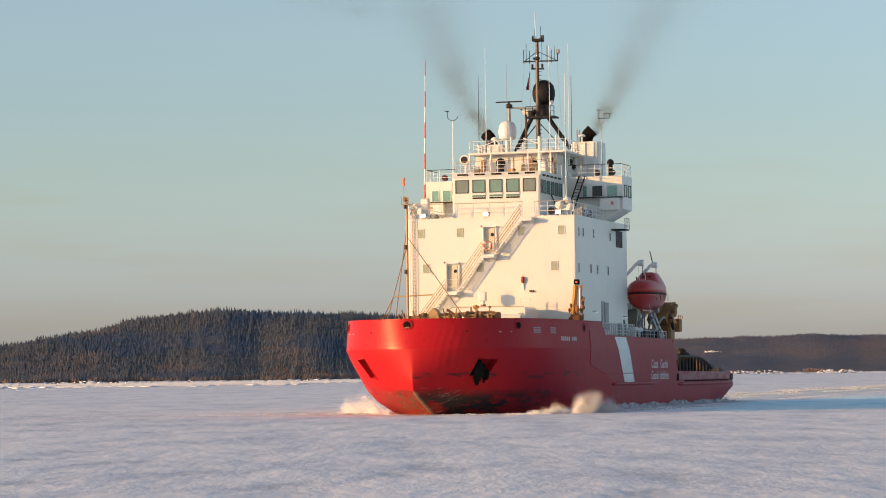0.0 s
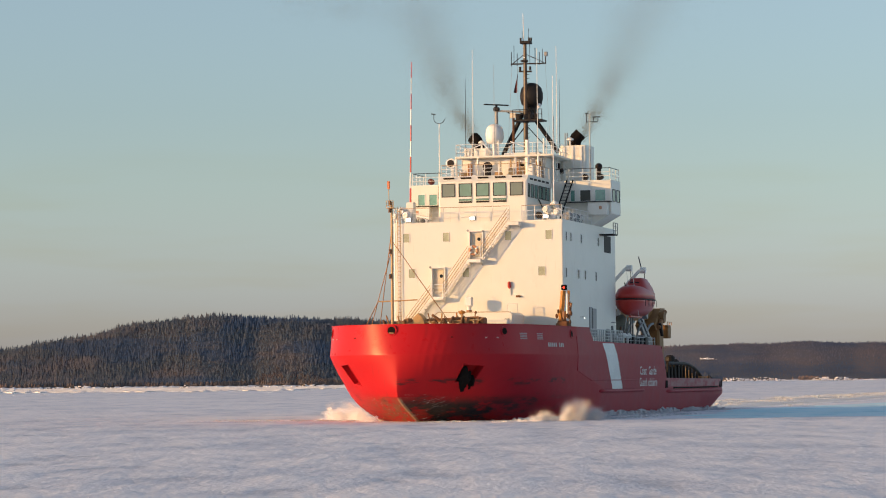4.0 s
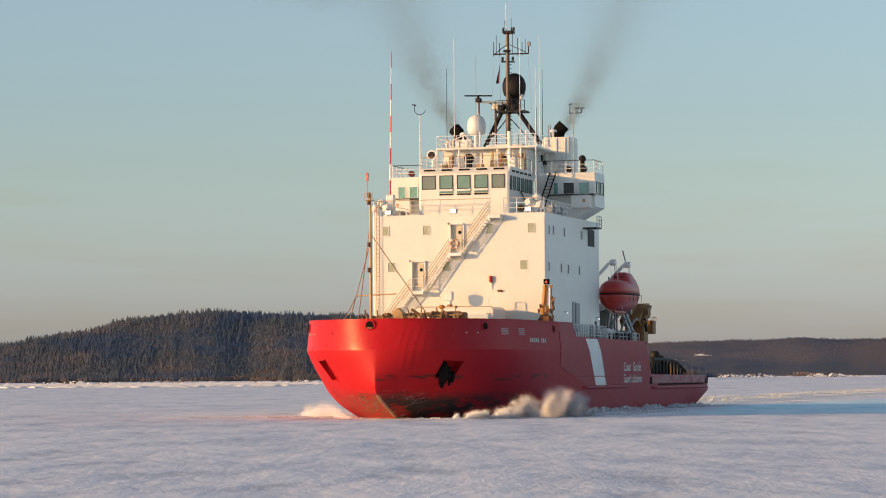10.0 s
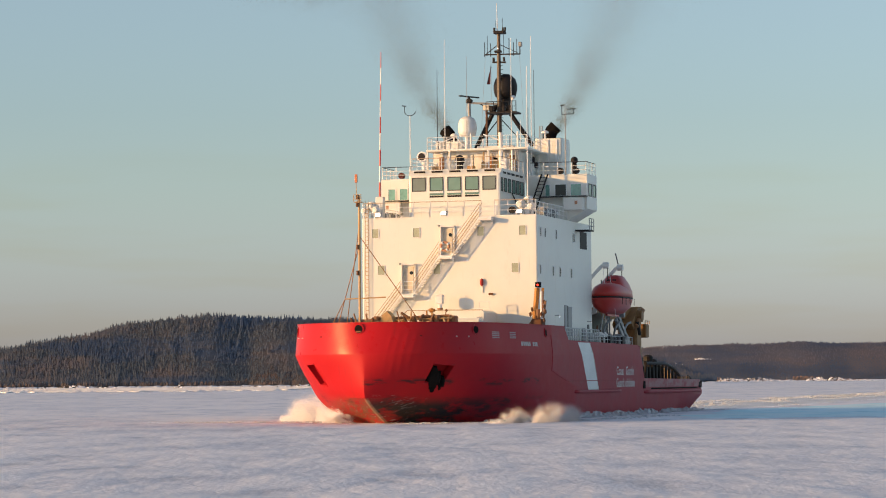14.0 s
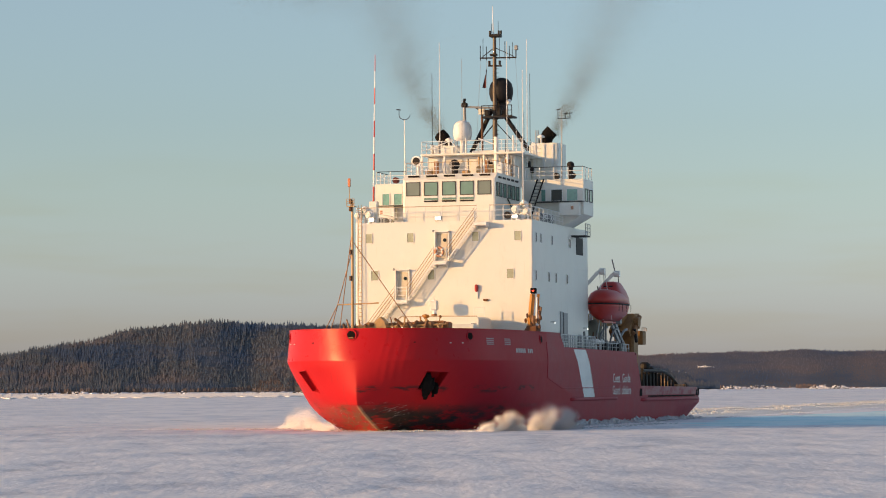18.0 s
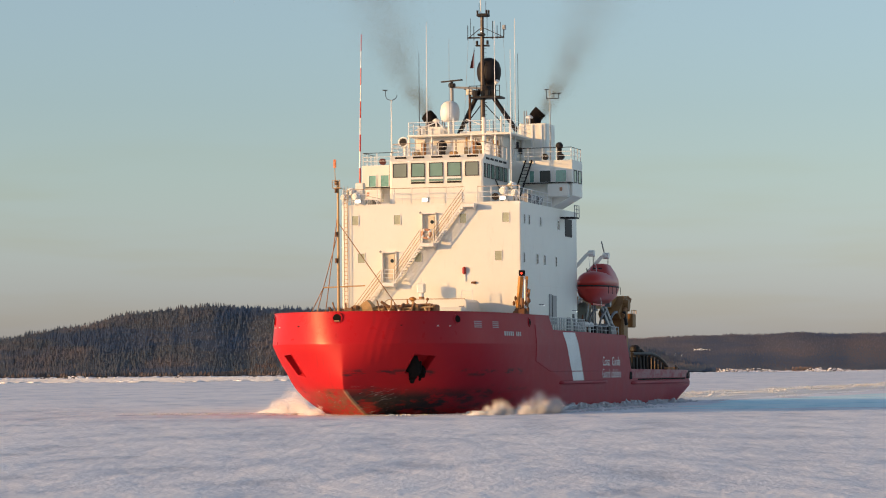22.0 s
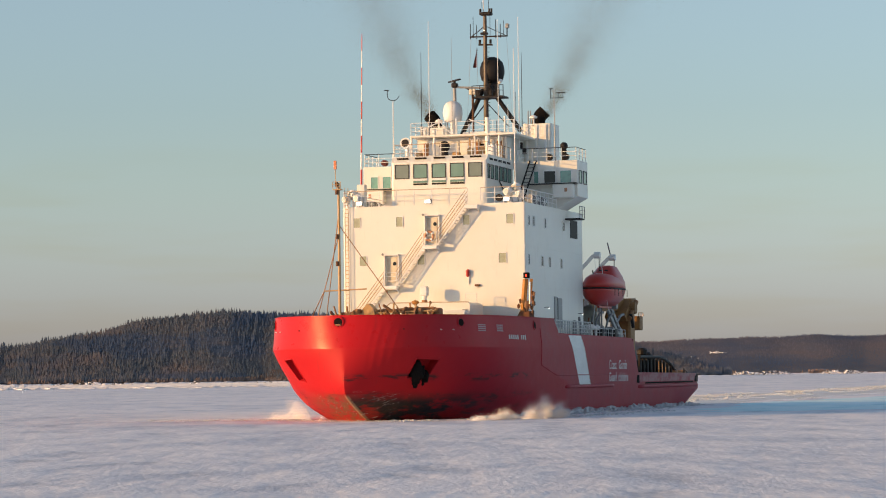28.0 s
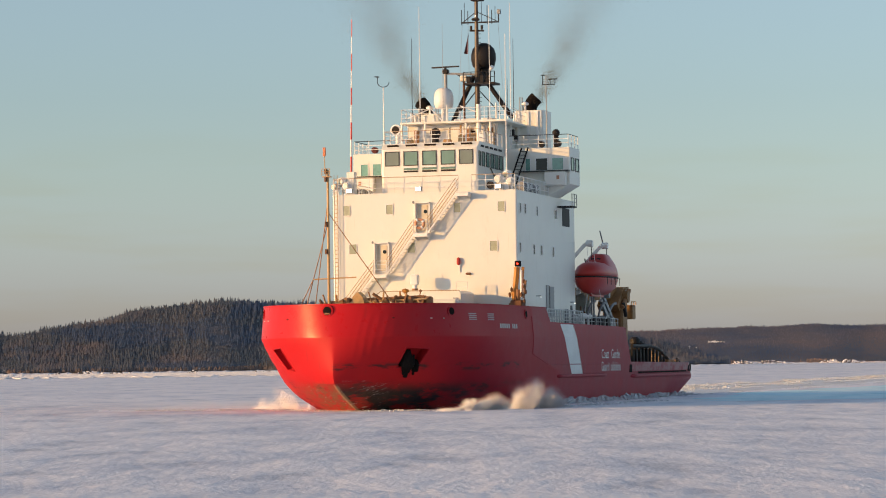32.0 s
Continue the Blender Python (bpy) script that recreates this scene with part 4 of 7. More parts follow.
        # name, as plain bars
        for x0, x1, bars in ((9.8, 7.1, 5), (6.6, 5.0, 3)):
            for k in range(bars):
                v = []
                step = (x1 - x0) / bars
                for x in (x0 + step * (k + 0.12), x0 + step * (k + 0.78)):
                    for z in (5.93, 6.27):
                        p = hull_point(x, z, 0.03)
                        v.append((p.x, side * p.y, p.z))
                raw("name_bar", v, [(0, 2, 3, 1)], MARKING, hull, "faded white bar in place of the ship's name")
        # draught and tug marks
        for x0, x1, rows in ((15.2, 14.1, 4), (12.2, 10.9, 4)):
            for k in range(rows):
                z = 7.0 - k * 0.14
                v = []
                for x in (x0, x1):
                    for dz in (0, 0.08):
                        p = hull_point(x, z - dz, 0.03)
                        v.append((p.x, side * p.y, p.z))
                raw("mark_bar", v, [(0, 2, 3, 1)], DULLMARK, hull, "small white bar marking")
        # rubbing strakes
        for x0, x1, z, rr in ((-7.5, -24.8, 2.2, 0.14), (-34.2, -64.6, 2.02, 0.16)):
            line = [hull_point(x0 + (x1 - x0) * i / 14, z, -0.12 if i in (0, 14) else 0.08) for i in range(15)]
            part("rubbing_strake", tube(B(), [(p.x, side * p.y, z) for p in line], rr), HULL, hull, smooth=True)
        kink = [hull_point(0.5, 6.9 - 0.29 * i, 0.01) for i in range(11)] + [hull_point(0.5 - 0.7 * i, 4.0 - 0.12 * i, 0.01) for i in range(1, 8)]
        part("plate_seam", tube(B(), [(p.x, side * p.y, p.z) for p in kink], 0.03, 5), HULL, hull)
        line = [hull_point(-4.4 - 1.85 * i, 3.15, 0.01) for i in range(11)]
        part("plate_seam", tube(B(), [(p.x, side * p.y, 3.15) for p in line], 0.035, 5), HULL, hull)
        # slots in the aft bulwark
        for x, w, z0, z1 in ((-33.6, 0.9, 2.35, 3.05), (-63.0, 0.8, 2.3, 3.0), (-61.0, 0.9, 2.3, 2.9)):
            p, q = hull_point(x, z0, 0.02), hull_point(x - w, z1, 0.02)
            part("freeing_port", box(B(), (x - w, min(p.y, q.y) * side - 0.02, z0), (x, min(p.y, q.y) * side + 0.04, z1)), SOOT, hull, "black slot in the bulwark")
        v = []
        for i in range(9):
            x = -37 - 23 * i / 8
            for z in (2.26, 2.40):
                p = hull_point(x, z, 0.03)
                v.append((p.x, side * p.y, p.z))
        raw("freeing_gap", v, [(2 * i, 2 * i + 2, 2 * i + 3, 2 * i + 1) for i in range(8)], SOOT, hull, "long dark gap above the rubbing strake")
    # lettering on the port and starboard sides
    for word, x, z in (("Coast", -22.5, 3.62), ("Garde", -26.1, 3.62), ("Guard", -22.6, 2.55), ("côtière", -26.1, 2.55)):
        cu = bpy.data.curves.new("lettering", "FONT")
        cu.body = word
        cu.size = 1.12
        tmp = bpy.data.objects.new("tmp", cu)
        me = bpy.data.meshes.new_from_object(tmp)
        bpy.data.objects.remove(tmp)
        me.materials.clear()
        me.materials.append(STRIPE)
        fit = {"Coast": 2.7, "Garde": 3.2, "Guard": 2.9, "côtière": 3.8}[word] / max(v.co.x for v in me.vertices)
        for v in me.vertices:
            xx = x - v.co.x * fit
            v.co = Vector((xx, hull_half(xx, z + 0.4) + 0.03, z + v.co.y))
        ob = new("lettering", me)
        ob.parent = hull
        ob["label"] = "white letters reading " + word
    hull.data.set_sharp_from_angle(angle=radians(24))
    return hull


def window(parent, lo, hi, out, glass=None, frame_w=0.07):
    """A framed pane on a wall; lo and hi are opposite corners on the wall's face, out the way it faces ('x', 'y' or '-y')."""
    glass = glass or GLASS
    ax = 0 if out == "x" else 1
    sg = -1 if out == "-y" else 1
    lo, hi = Vector(lo), Vector(hi)
    t = 1 - ax

    def slab(bm, a0, a1, z0, z1, d0, d1):
        p, q = [0, 0, z0], [0, 0, z1]
        p[t], q[t] = a0, a1
        p[ax], q[ax] = sorted((lo[ax] + sg * d0, lo[ax] + sg * d1))
        box(bm, p, q)

    a0, a1 = sorted((lo[t], hi[t]))
    z0, z1 = sorted((lo[2], hi[2]))
    w = frame_w
    bm = B()
    slab(bm, a0, a1, z0, z0 + w, -0.02, 0.05)
    slab(bm, a0, a1, z1 - w, z1, -0.02, 0.05)
    slab(bm, a0, a0 + w, z0 + w, z1 - w, -0.02, 0.05)
    slab(bm, a1 - w, a1, z0 + w, z1 - w, -0.02, 0.05)
    part("window_frame", bm, RUBBER if glass in (GLASS, GREYGLASS) else TRIM, parent)
    bm = B()
    slab(bm, a0 + w, a1 - w, z0 + w, z1 - w, -0.02, 0.015)
    part("window_pane", bm, glass, parent)


def build_house(ship):
    """The tall white accommodation block with its windows, doors and stairs."""
    W = 7.6
    bm = B()
    prism(bm, [(-W, 6.5), (W, 6.5), (W, 16.9), (-W, 16.9)], "x", -18.8, 0.0)
    es = [e for e in bm.edges if abs(e.verts[0].co.z - e.verts[1].co.z) > 5]
    bmesh.ops.bevel(bm, geom=es, offset=0.12, segments=3, affect="EDGES", profile=0.5)
    house = part("accommodation_block", bm, WHITE, ship, "tall white steel accommodation block")
    # welded seams
    for z in (10.2, 13.4, 16.75):
        bm = B()
        box(bm, (-18.85, -W - 0.02, z), (0.02, W + 0.02, z + 0.035))
        part("weld_seam", bm, WHITE, house)
    for y in (-6.42, -2.82, 2.77, 6.36):
        window(house, (0, y - 0.32, 15.17), (0, y + 0.32, 16.03), "x", PALEGLASS, 0.05)
    for y in (-5.92, -1.04, 5.71):
        window(house, (0, y - 0.34, 12.08), (0, y + 0.34, 12.95), "x", PALEGLASS, 0.05)
    for y in (-3.47, -0.05):
        z = 10.5 if y < -1 else 13.6
        bm = B()
        box(bm, (-0.02, y - 0.55, z + 0.1), (0.03, y + 0.55, z + 2.4))
        d = part("door", bm, WHITE, house, "white weathertight door in its recess")
        part("door_leaf", box(B(), (0.03, y - 0.42, z + 0.25), (0.07, y + 0.42, z + 2.25), 0.03), TANDOOR, house, "tan weathertight door leaf")
        bm = B()
        box(bm, (-0.02, y - 0.60, z + 2.4), (0.40, y + 0.60, z + 2.50))
        box(bm, (-0.02, y - 0.60, z), (0.36, y - 0.52, z + 2.4))
        box(bm, (-0.02, y + 0.52, z), (0.14, y + 0.60, z + 2.4))
        part("door_frame", bm, TRIM, house)
        part("door_port", rod(B(), (0.06, y + 0.22, z + 1.75), (0.10, y + 0.22, z + 1.75), 0.15, n=14), DGLASS, house, "round dark port in the door")
        part("door_lamp", ball(B(), (0.15, y - 0.75, z + 2.5), 0.12, 1), GREY, house, "small lamp beside the door")
    for x0, x1 in ((-0.85, -1.35), (-2.3, -2.85), (-6.0, -6.5), (-11.9, -12.6)):
        window(house, (x0, W, 15.06), (x1, W, 15.92), "y", DGLASS, 0.06)
        window(house, (x0, -W, 15.06), (x1, -W, 15.92), "-y", DGLASS, 0.06)
    for x0, x1 in ((-0.7, -1.2), (-4.8, -5.45), (-7.2, -7.8), (-11.05, -11.65)):
        window(house, (x0, W, 11.92), (x1, W, 12.82), "y", DGLASS, 0.06)
        window(house, (x0, -W, 11.92), (x1, -W, 12.82), "-y", DGLASS, 0.06)
    lv = part("side_louver", box(B(), (-16.9, W - 0.05, 14.65), (-14.55, W + 0.04, 16.15)), BLACK, house, "large black opening in the side wall")
    # side doors near the deck
    for x0, x1, z1 in ((-8.8, -9.6, 9.6), (-9.9, -11.2, 9.5)):
        part("side_door", box(B(), (x1, W - 0.02, 7.0), (x0, W + 0.08, z1), 0.02), GREY, house, "grey steel door leaf")
    part("side_door_opening", box(B(), (-9.95, W - 0.02, 7.0), (-9.55, W + 0.03, 9.55)), SOOT, house, "dark open doorway")
    part("air_pipe", rod(B(), (-14.0, 8.0, 6.4), (-14.0, 8.0, 7.7), 0.16, n=10), GREY, house)
    for x, z in ((-5.6, 8.55), (-16.9, 8.25)):
        part("side_lamp", ball(B(), (x, 8.0, z), 0.045, 2), LAMP, house, "lit round deck lamp")
        part("side_lamp_arm", rod(B(), (x, W - 0.05, z + 0.1), (x, 8.0, z + 0.1), 0.035, n=6), GREY, house)
    part("fire_box", box(B(), (0.0, 2.72, 11.05), (0.28, 3.0, 11.66), 0.1), BOATRED, house, "red fire box on a bracket")
    part("fire_box_bracket", box(B(), (0.0, 2.84, 10.5), (0.1, 2.96, 11.06)), TRIM, house)
    part("red_valve", box(B(), (0.0, 3.42, 10.28), (0.2, 3.85, 10.46), 0.06), OLDRUST, house, "small red valve cover")
    part("wall_lamp", box(B(), (0.0, 7.05, 8.6), (0.2, 7.3, 8.85), 0.03), BUFF, house)
    # the three outside stair flights
    flights = [((-6.75, 6.9), (-3.92, 10.45)), ((-2.9, 10.45), (-0.58, 13.62)), ((0.52, 13.62), (2.92, 16.75))]
    for (ya, za), (yb, zb) in flights:
        st = None
        for x in (0.14, 0.84):
            bm = B()
            prism(bm, [(ya, za - 0.12), (ya + 0.1, za + 0.12), (yb, zb + 0.05), (yb, zb - 0.22)], "x", x - 0.03, x + 0.03)
            o = part("stair" if st is None else "stringer", bm, TRIM, ship if st is None else st, "white outside stair" if st is None else "")
            st = st or o
        n = 13
        for i in range(1, n):
            y, z = ya + (yb - ya) * i / n, za + (zb - za) * i / n
            part("tread", box(B(), (0.16, y - 0.02, z - 0.02), (0.82, y + 0.20, z + 0.03)), TRIM, st)
        for x in (0.14, 0.84):
            for hgt in (0.42, 0.78, 1.14):
                part("handrail" if hgt > 1 else "rail_bar", rod(B(), (x, ya, za + hgt), (x, yb, zb + hgt), 0.027 if hgt > 1 else 0.019, n=6), RAILTAN, st)
            for i in range(4):
                y, z = ya + (yb - ya) * i / 3, za + (zb - za) * i / 3
                part("rail_post", rod(B(), (x, y, z - 0.05), (x, y, z + 1.14), 0.022, n=5), TRIM, st)
    for y0, y1, z in ((-3.98, -2.86, 10.45), (-0.62, 0.54, 13.62), (2.88, 3.95, 16.75)):
        ld = part("landing", box(B(), (0.0, y0, z - 0.30), (0.88, y1, z), 0.03), TRIM, ship, "white stair landing on brackets")
        for y in (y0 + 0.08, y1 - 0.08):
            part("bracket", prism(B(), [(0.02, z - 0.55), (0.7, z - 0.30), (0.02, z - 0.30)], "y", y - 0.03, y + 0.03), TRIM, ld)
        if z < 16:
            bm = B()
            for hgt in (0.4, 0.75, 1.05):
                rod(bm, (0.86, y0, z + hgt), (0.86, y1, z + hgt), 0.032, n=5)
            part("landing_rail", bm, TRIM, ld)
            for y in (y0, y1):
                part("landing_post", rod(B(), (0.86, y, z), (0.86, y, z + 1.05), 0.035, n=5), TRIM, ld)
    # life ring on the upper landing
    bm = B()
    n, k = 18, 6
    vs = [[bm.verts.new((0.94 + 0.09 * math.cos(2 * math.pi * j / k), -0.05 + (0.34 + 0.12 * math.sin(2 * math.pi * j / k)) * math.cos(2 * math.pi * i / n), 14.35 + (0.34 + 0.12 * math.sin(2 * math.pi * j / k)) * math.sin(2 * math.pi * i / n))) for j in range(k)] for i in range(n)]
    for i in range(n):
        for j in range(k):
            bm.faces.new((vs[i][j], vs[(i + 1) % n][j], vs[(i + 1) % n][(j + 1) % k], vs[i][(j + 1) % k]))
    bmesh.ops.recalc_face_normals(bm, faces=bm.faces[:])
    ring = aboard(part("life_ring", bm, RINGORANGE, None, smooth=True), "faded orange and white life ring hung on the stair landing", "life ring")
    for q in range(4):
        a = 0.6 + q * math.pi / 2
        p = Vector((0.96, -0.05 + 0.34 * math.cos(a), 14.35 + 0.34 * math.sin(a)))
        part("ring_band", rod(B(), p - Vector((0, -0.07 * math.sin(a), 0.07 * math.cos(a))), p + Vector((0, -0.07 * math.sin(a), 0.07 * math.cos(a))), 0.135, n=10), TRIM, ring, "white band")
    # ladder on the starboard edge of the wall
    bm = B()
    for y in (-7.35, -7.05):
        rod(bm, (0.25, y, 6.8), (0.25, y, 17.6), 0.03, n=5)
    lad = part("wall_ladder", bm, TRIM, ship, "white rung ladder up the front wall")
    for i in range(34):
        z = 7.0 + i * 0.31
        part("rung", rod(B(), (0.25, -7.35, z), (0.25, -7.05, z), 0.02, n=5), TRIM, lad)
    # floodlights along the top edge
    for y in (-6.1, -0.35, 6.2):
        fl = part("floodlight", box(B(), (0.02, y - 0.27, 16.98), (0.30, y + 0.27, 17.32), 0.05), GREY, ship, "lit floodlight above the front wall")
        part("floodlight_lens", box(B(), (0.30, y - 0.22, 17.02), (0.33, y + 0.22, 17.28)), LAMP, fl, "glowing white lens")
        part("floodlight_visor", box(B(), (0.05, y - 0.29, 17.32), (0.45, y + 0.29, 17.35)), TRIM, fl)
        for e in (-0.31, 0.31):
            part("floodlight_yoke", beam(B(), (0.14, y + e, 16.85), (0.14, y + e, 17.2), 0.05, 0.08), TRIM, fl)
    return house


def build_bridge(ship):
    x0, w, zb, zt = -1.7, 4.02, 16.9, 21.0
    # centre block, its front top edge canted back
    bm = B()
    prism(bm, [(x0, zb), (x0, 20.48), (x0 - 0.55, 20.98), (-9.6, 20.98), (-9.6, zb)], "y", -w, w)
    es = [e for e in bm.edges if abs(e.verts[0].co.x - e.verts[1].co.x) < 0.02 and abs(e.verts[0].co.y - e.verts[1].co.y) < 0.01 and e.verts[0].co.x > -2]
    bmesh.ops.bevel(bm, geom=es, offset=0.18, segments=2, affect="EDGES", profile=0.5)
    br = part("bridge", bm, WHITE, ship, "white wheelhouse with a row of green-tinted windows")
    for a, b, low in ((-3.70, -2.48, 0), (-2.14, -0.94, 1), (-0.58, 0.62, 1), (0.96, 2.16, 1), (2.48, 3.64, 0)):
        window(br, (x0, a, 19.15), (x0, b, 20.32), "x", GLASS if low else GREYGLASS)
        if low:
            part("wiper_box", box(B(), (x0 - 0.02, a, 18.98), (x0 + 0.10, b, 19.12)), TRIM, br)
            part("window_shade", box(B(), (x0 - 0.02, a, 18.80), (x0 + 0.04, b, 18.97)), GLASS, br)
            part("lower_slot", box(B(), (x0 - 0.02, a, 18.62), (x0 + 0.05, b, 18.76)), BLACK, br, "dark slot under the window")
        m = Matrix.Translation((x0 - 0.275, (a + b) / 2, 20.74)) @ Euler((0, radians(-42.3), 0)).to_matrix().to_4x4()
        part("roof_slot", box(B(), (-0.17, -(b - a) * 0.40, -0.02), (0.17, (b - a) * 0.40, 0.02), 0, m), BLACK, br, "dark slot in the canted roof edge")
    for side in (1, -1):
        for a, b in ((-1.95, -2.5), (-2.85, -3.7), (-4.1, -5.0), (-5.42, -6.36), (-6.65, -7.7), (-8.0, -9.0)):
            window(br, (a, side * w, 19.02), (b, side * w, 20.2), "y" if side > 0 else "-y")
        for k in range(5):
            xx = -2.6 - k * 1.32
            part("side_slot", box(B(), (xx - 0.9, side * w - 0.04, 20.55), (xx, side * w + 0.04, 20.72)), BLACK, br)
        part("wiper_arm", rod(B(), (-8.6, side * (w + 0.1), 17.2), (-5.2, side * (w + 0.06), 19.0), 0.05, n=6), BLACK, br)
    # wings
    for side in (1, -1):
        def flip(p):
            return (p[0] * side, p[1])
        bm = B()
        prism(bm, [flip(p) for p in ((3.9, 16.9), (7.5, 16.9), (9.3, 17.9), (9.3, 20.9), (3.9, 20.9))], "x", -14.0, -10.5)
        wg = part("bridge_wing", bm, WHITE, ship, "white bridge wing overhanging the side")
        for a, b in ((5.55, 6.05), (6.42, 7.5), (7.8, 8.85)) if side > 0 else ((8.7, 7.95), (7.65, 6.8), (6.4, 5.6)):
            window(wg, (-10.5, side * a, 19.0), (-10.5, side * b, 20.1), "x", (DGLASS if 6 < a < 7 else WARMGLASS) if side > 0 else WARMGLASS)
        for a, b in ((-11.0, -12.0), (-12.5, -13.6)):
            window(wg, (a, side * 9.3, 19.0), (b, side * 9.3, 20.1), "y" if side > 0 else "-y")
        part("wing_console", box(B(), (-10.5, min(side * 7.3, side * 9.1), 17.75), (-9.75, max(side * 7.3, side * 9.1), 18.92), 0.08), WHITE, wg, "white box on the wing's front")
        part("wing_ledge", box(B(), (-10.6, min(side * 5.2, side * 9.35), 18.93), (-9.7, max(side * 5.2, side * 9.35), 18.99)), BLACK, wg)
        part("badge", box(B(), (-9.74, side * 8.5 - 0.12, 18.25), (-9.70, side * 8.5 + 0.12, 18.55), 0.02), RINGORANGE, wg, "small red badge")
        part("wing_platform", box(B(), (-14.4, min(side * 7.6, side * 9.0), 16.1), (-12.8, max(side * 7.6, side * 8.9), 16.22)), BLACK, wg, "steel platform below the wing")
        railing(ship, [(-12.8, side * 8.9, 16.2), (-14.4, side * 8.9, 16.2)], 1.0, 0.8, material=GREY)
        railing(ship, [(-10.6, side * 4.2, 20.92), (-10.6, side * 9.2, 20.92), (-13.9, side * 9.2, 20.92)], 1.05, 1.3, top=BLACK)
        # stair from the bridge deck to the wing roof
        bm = B()
        for y in (4.3, 4.85):
            beam(bm, (-9.0, side * y, 17.0), (-10.4, side * (y + 1.0), 20.95), 0.05, 0.12)
        ws = part("wing_stair", bm, BLACK, ship, "steep black ladder stair beside the wheelhouse")
        for i in range(1, 13):
            f = i / 13
            part("tread", box(B(), (-9.0 - 1.4 * f - 0.1, min(side * (4.3 + f), side * (4.85 + f)), 17 + 3.95 * f - 0.02), (-9.0 - 1.4 * f + 0.1, max(side * (4.3 + f), side * (4.85 + f)), 17 + 3.95 * f + 0.02)), BLACK, ws)
        # side decks forward of the wings
        railing(ship, [(0.0, side * 7.5, 16.9), (-10.4, side * 7.5, 16.9)], 1.1, 1.3)
        for k in range(4):
            xx = -3.2 - k * 1.25
            raft = aboard(part("life_raft", rod(B(), (xx, side * 7.1, 17.38), (xx - 0.95, side * 7.1, 17.38), 0.33, n=16), TRIM if k % 2 else GREY), "white life raft canister on the bridge deck" if k % 2 else "grey life raft canister on the bridge deck", "life raft", "raft canisters on the bridge deck")
            for dx in (0.25, 0.7):
                part("strap", rod(B(), (xx - dx, side * 7.1, 17.38), (xx - dx - 0.06, side * 7.1, 17.38), 0.345, n=16), BLACK, raft, "dark strap")
            part("cradle", box(B(), (xx - 0.8, side * 7.1 - 0.25, 16.9), (xx - 0.15, side * 7.1 + 0.25, 17.1)), GREY, raft)
    railing(ship, [(-0.05, -7.5, 16.9), (-0.05, 2.85, 16.9)], 1.25, 1.5, top=RAILTAN)
    railing(ship, [(-0.05, 3.95, 16.9), (-0.05, 7.5, 16.9)], 1.25, 1.4, top=RAILTAN)
    railing(ship, [(-2.4, -3.9, 20.98), (-2.4, 3.9, 20.98), (-9.5, 3.9, 20.98)], 1.0, 1.3, top=RAILTAN)
    railing(ship, [(-2.4, -3.9, 20.98), (-9.5, -3.9, 20.98)], 1.0, 1.3)
    # searchlights and camera housings crowding the forward corners
    for y, x, h, big in ((-7.35, -0.35, 17.55, 0.30), (-6.95, -0.75, 18.0, 0.36), (-6.35, -0.3, 17.6, 0.34), (6.2, -0.4, 17.8, 0.36), (6.75, -0.75, 18.15, 0.34), (7.15, -0.35, 17.6, 0.30)):
        sl = part("searchlight", lathe(B(), [(big * 0.55, -big), (big * 0.95, -big * 0.7), (big, 0), (big * 0.9, big * 0.6), (big * 0.5, big * 0.95), (0.04, big)], (x, y, h), 16), TRIM, ship, "white searchlight on a pedestal", smooth=True)
        part("searchlight_barrel", rod(B(), (x, y, h), (x + 0.42, y - 0.12, h - 0.04), big * 0.72, big * 0.8, 16), TRIM, sl)
        part("searchlight_glass", rod(B(), (x + 0.42, y - 0.12, h - 0.04), (x + 0.45, y - 0.13, h - 0.04), big * 0.66, n=16), GREYGLASS, sl)
        part("searchlight_yoke", box(B(), (x - 0.08, y - big * 1.1, h - big * 1.3), (x + 0.08, y + big * 1.1, h - big), 0.03), TRIM, sl)
        part("pedestal", rod(B(), (x, y, 16.9), (x, y, h - big), 0.11, n=8), TRIM, sl)
    part("cable_coil", rod(B(), (-0.3, 5.45, 17.3), (-0.1, 5.45, 17.3), 0.3, n=16), BLACK, ship, "coiled black cable by the rail")
    part("junction_box", box(B(), (-0.5, 6.55, 16.95), (-0.1, 6.95, 17.5), 0.04), TRIM, ship)
    part("aerial_base", box(B(), (-1.2, -6.6, 16.9), (-0.6, -5.9, 18.75), 0.06), WHITE, ship, "white aerial base box")
    return br


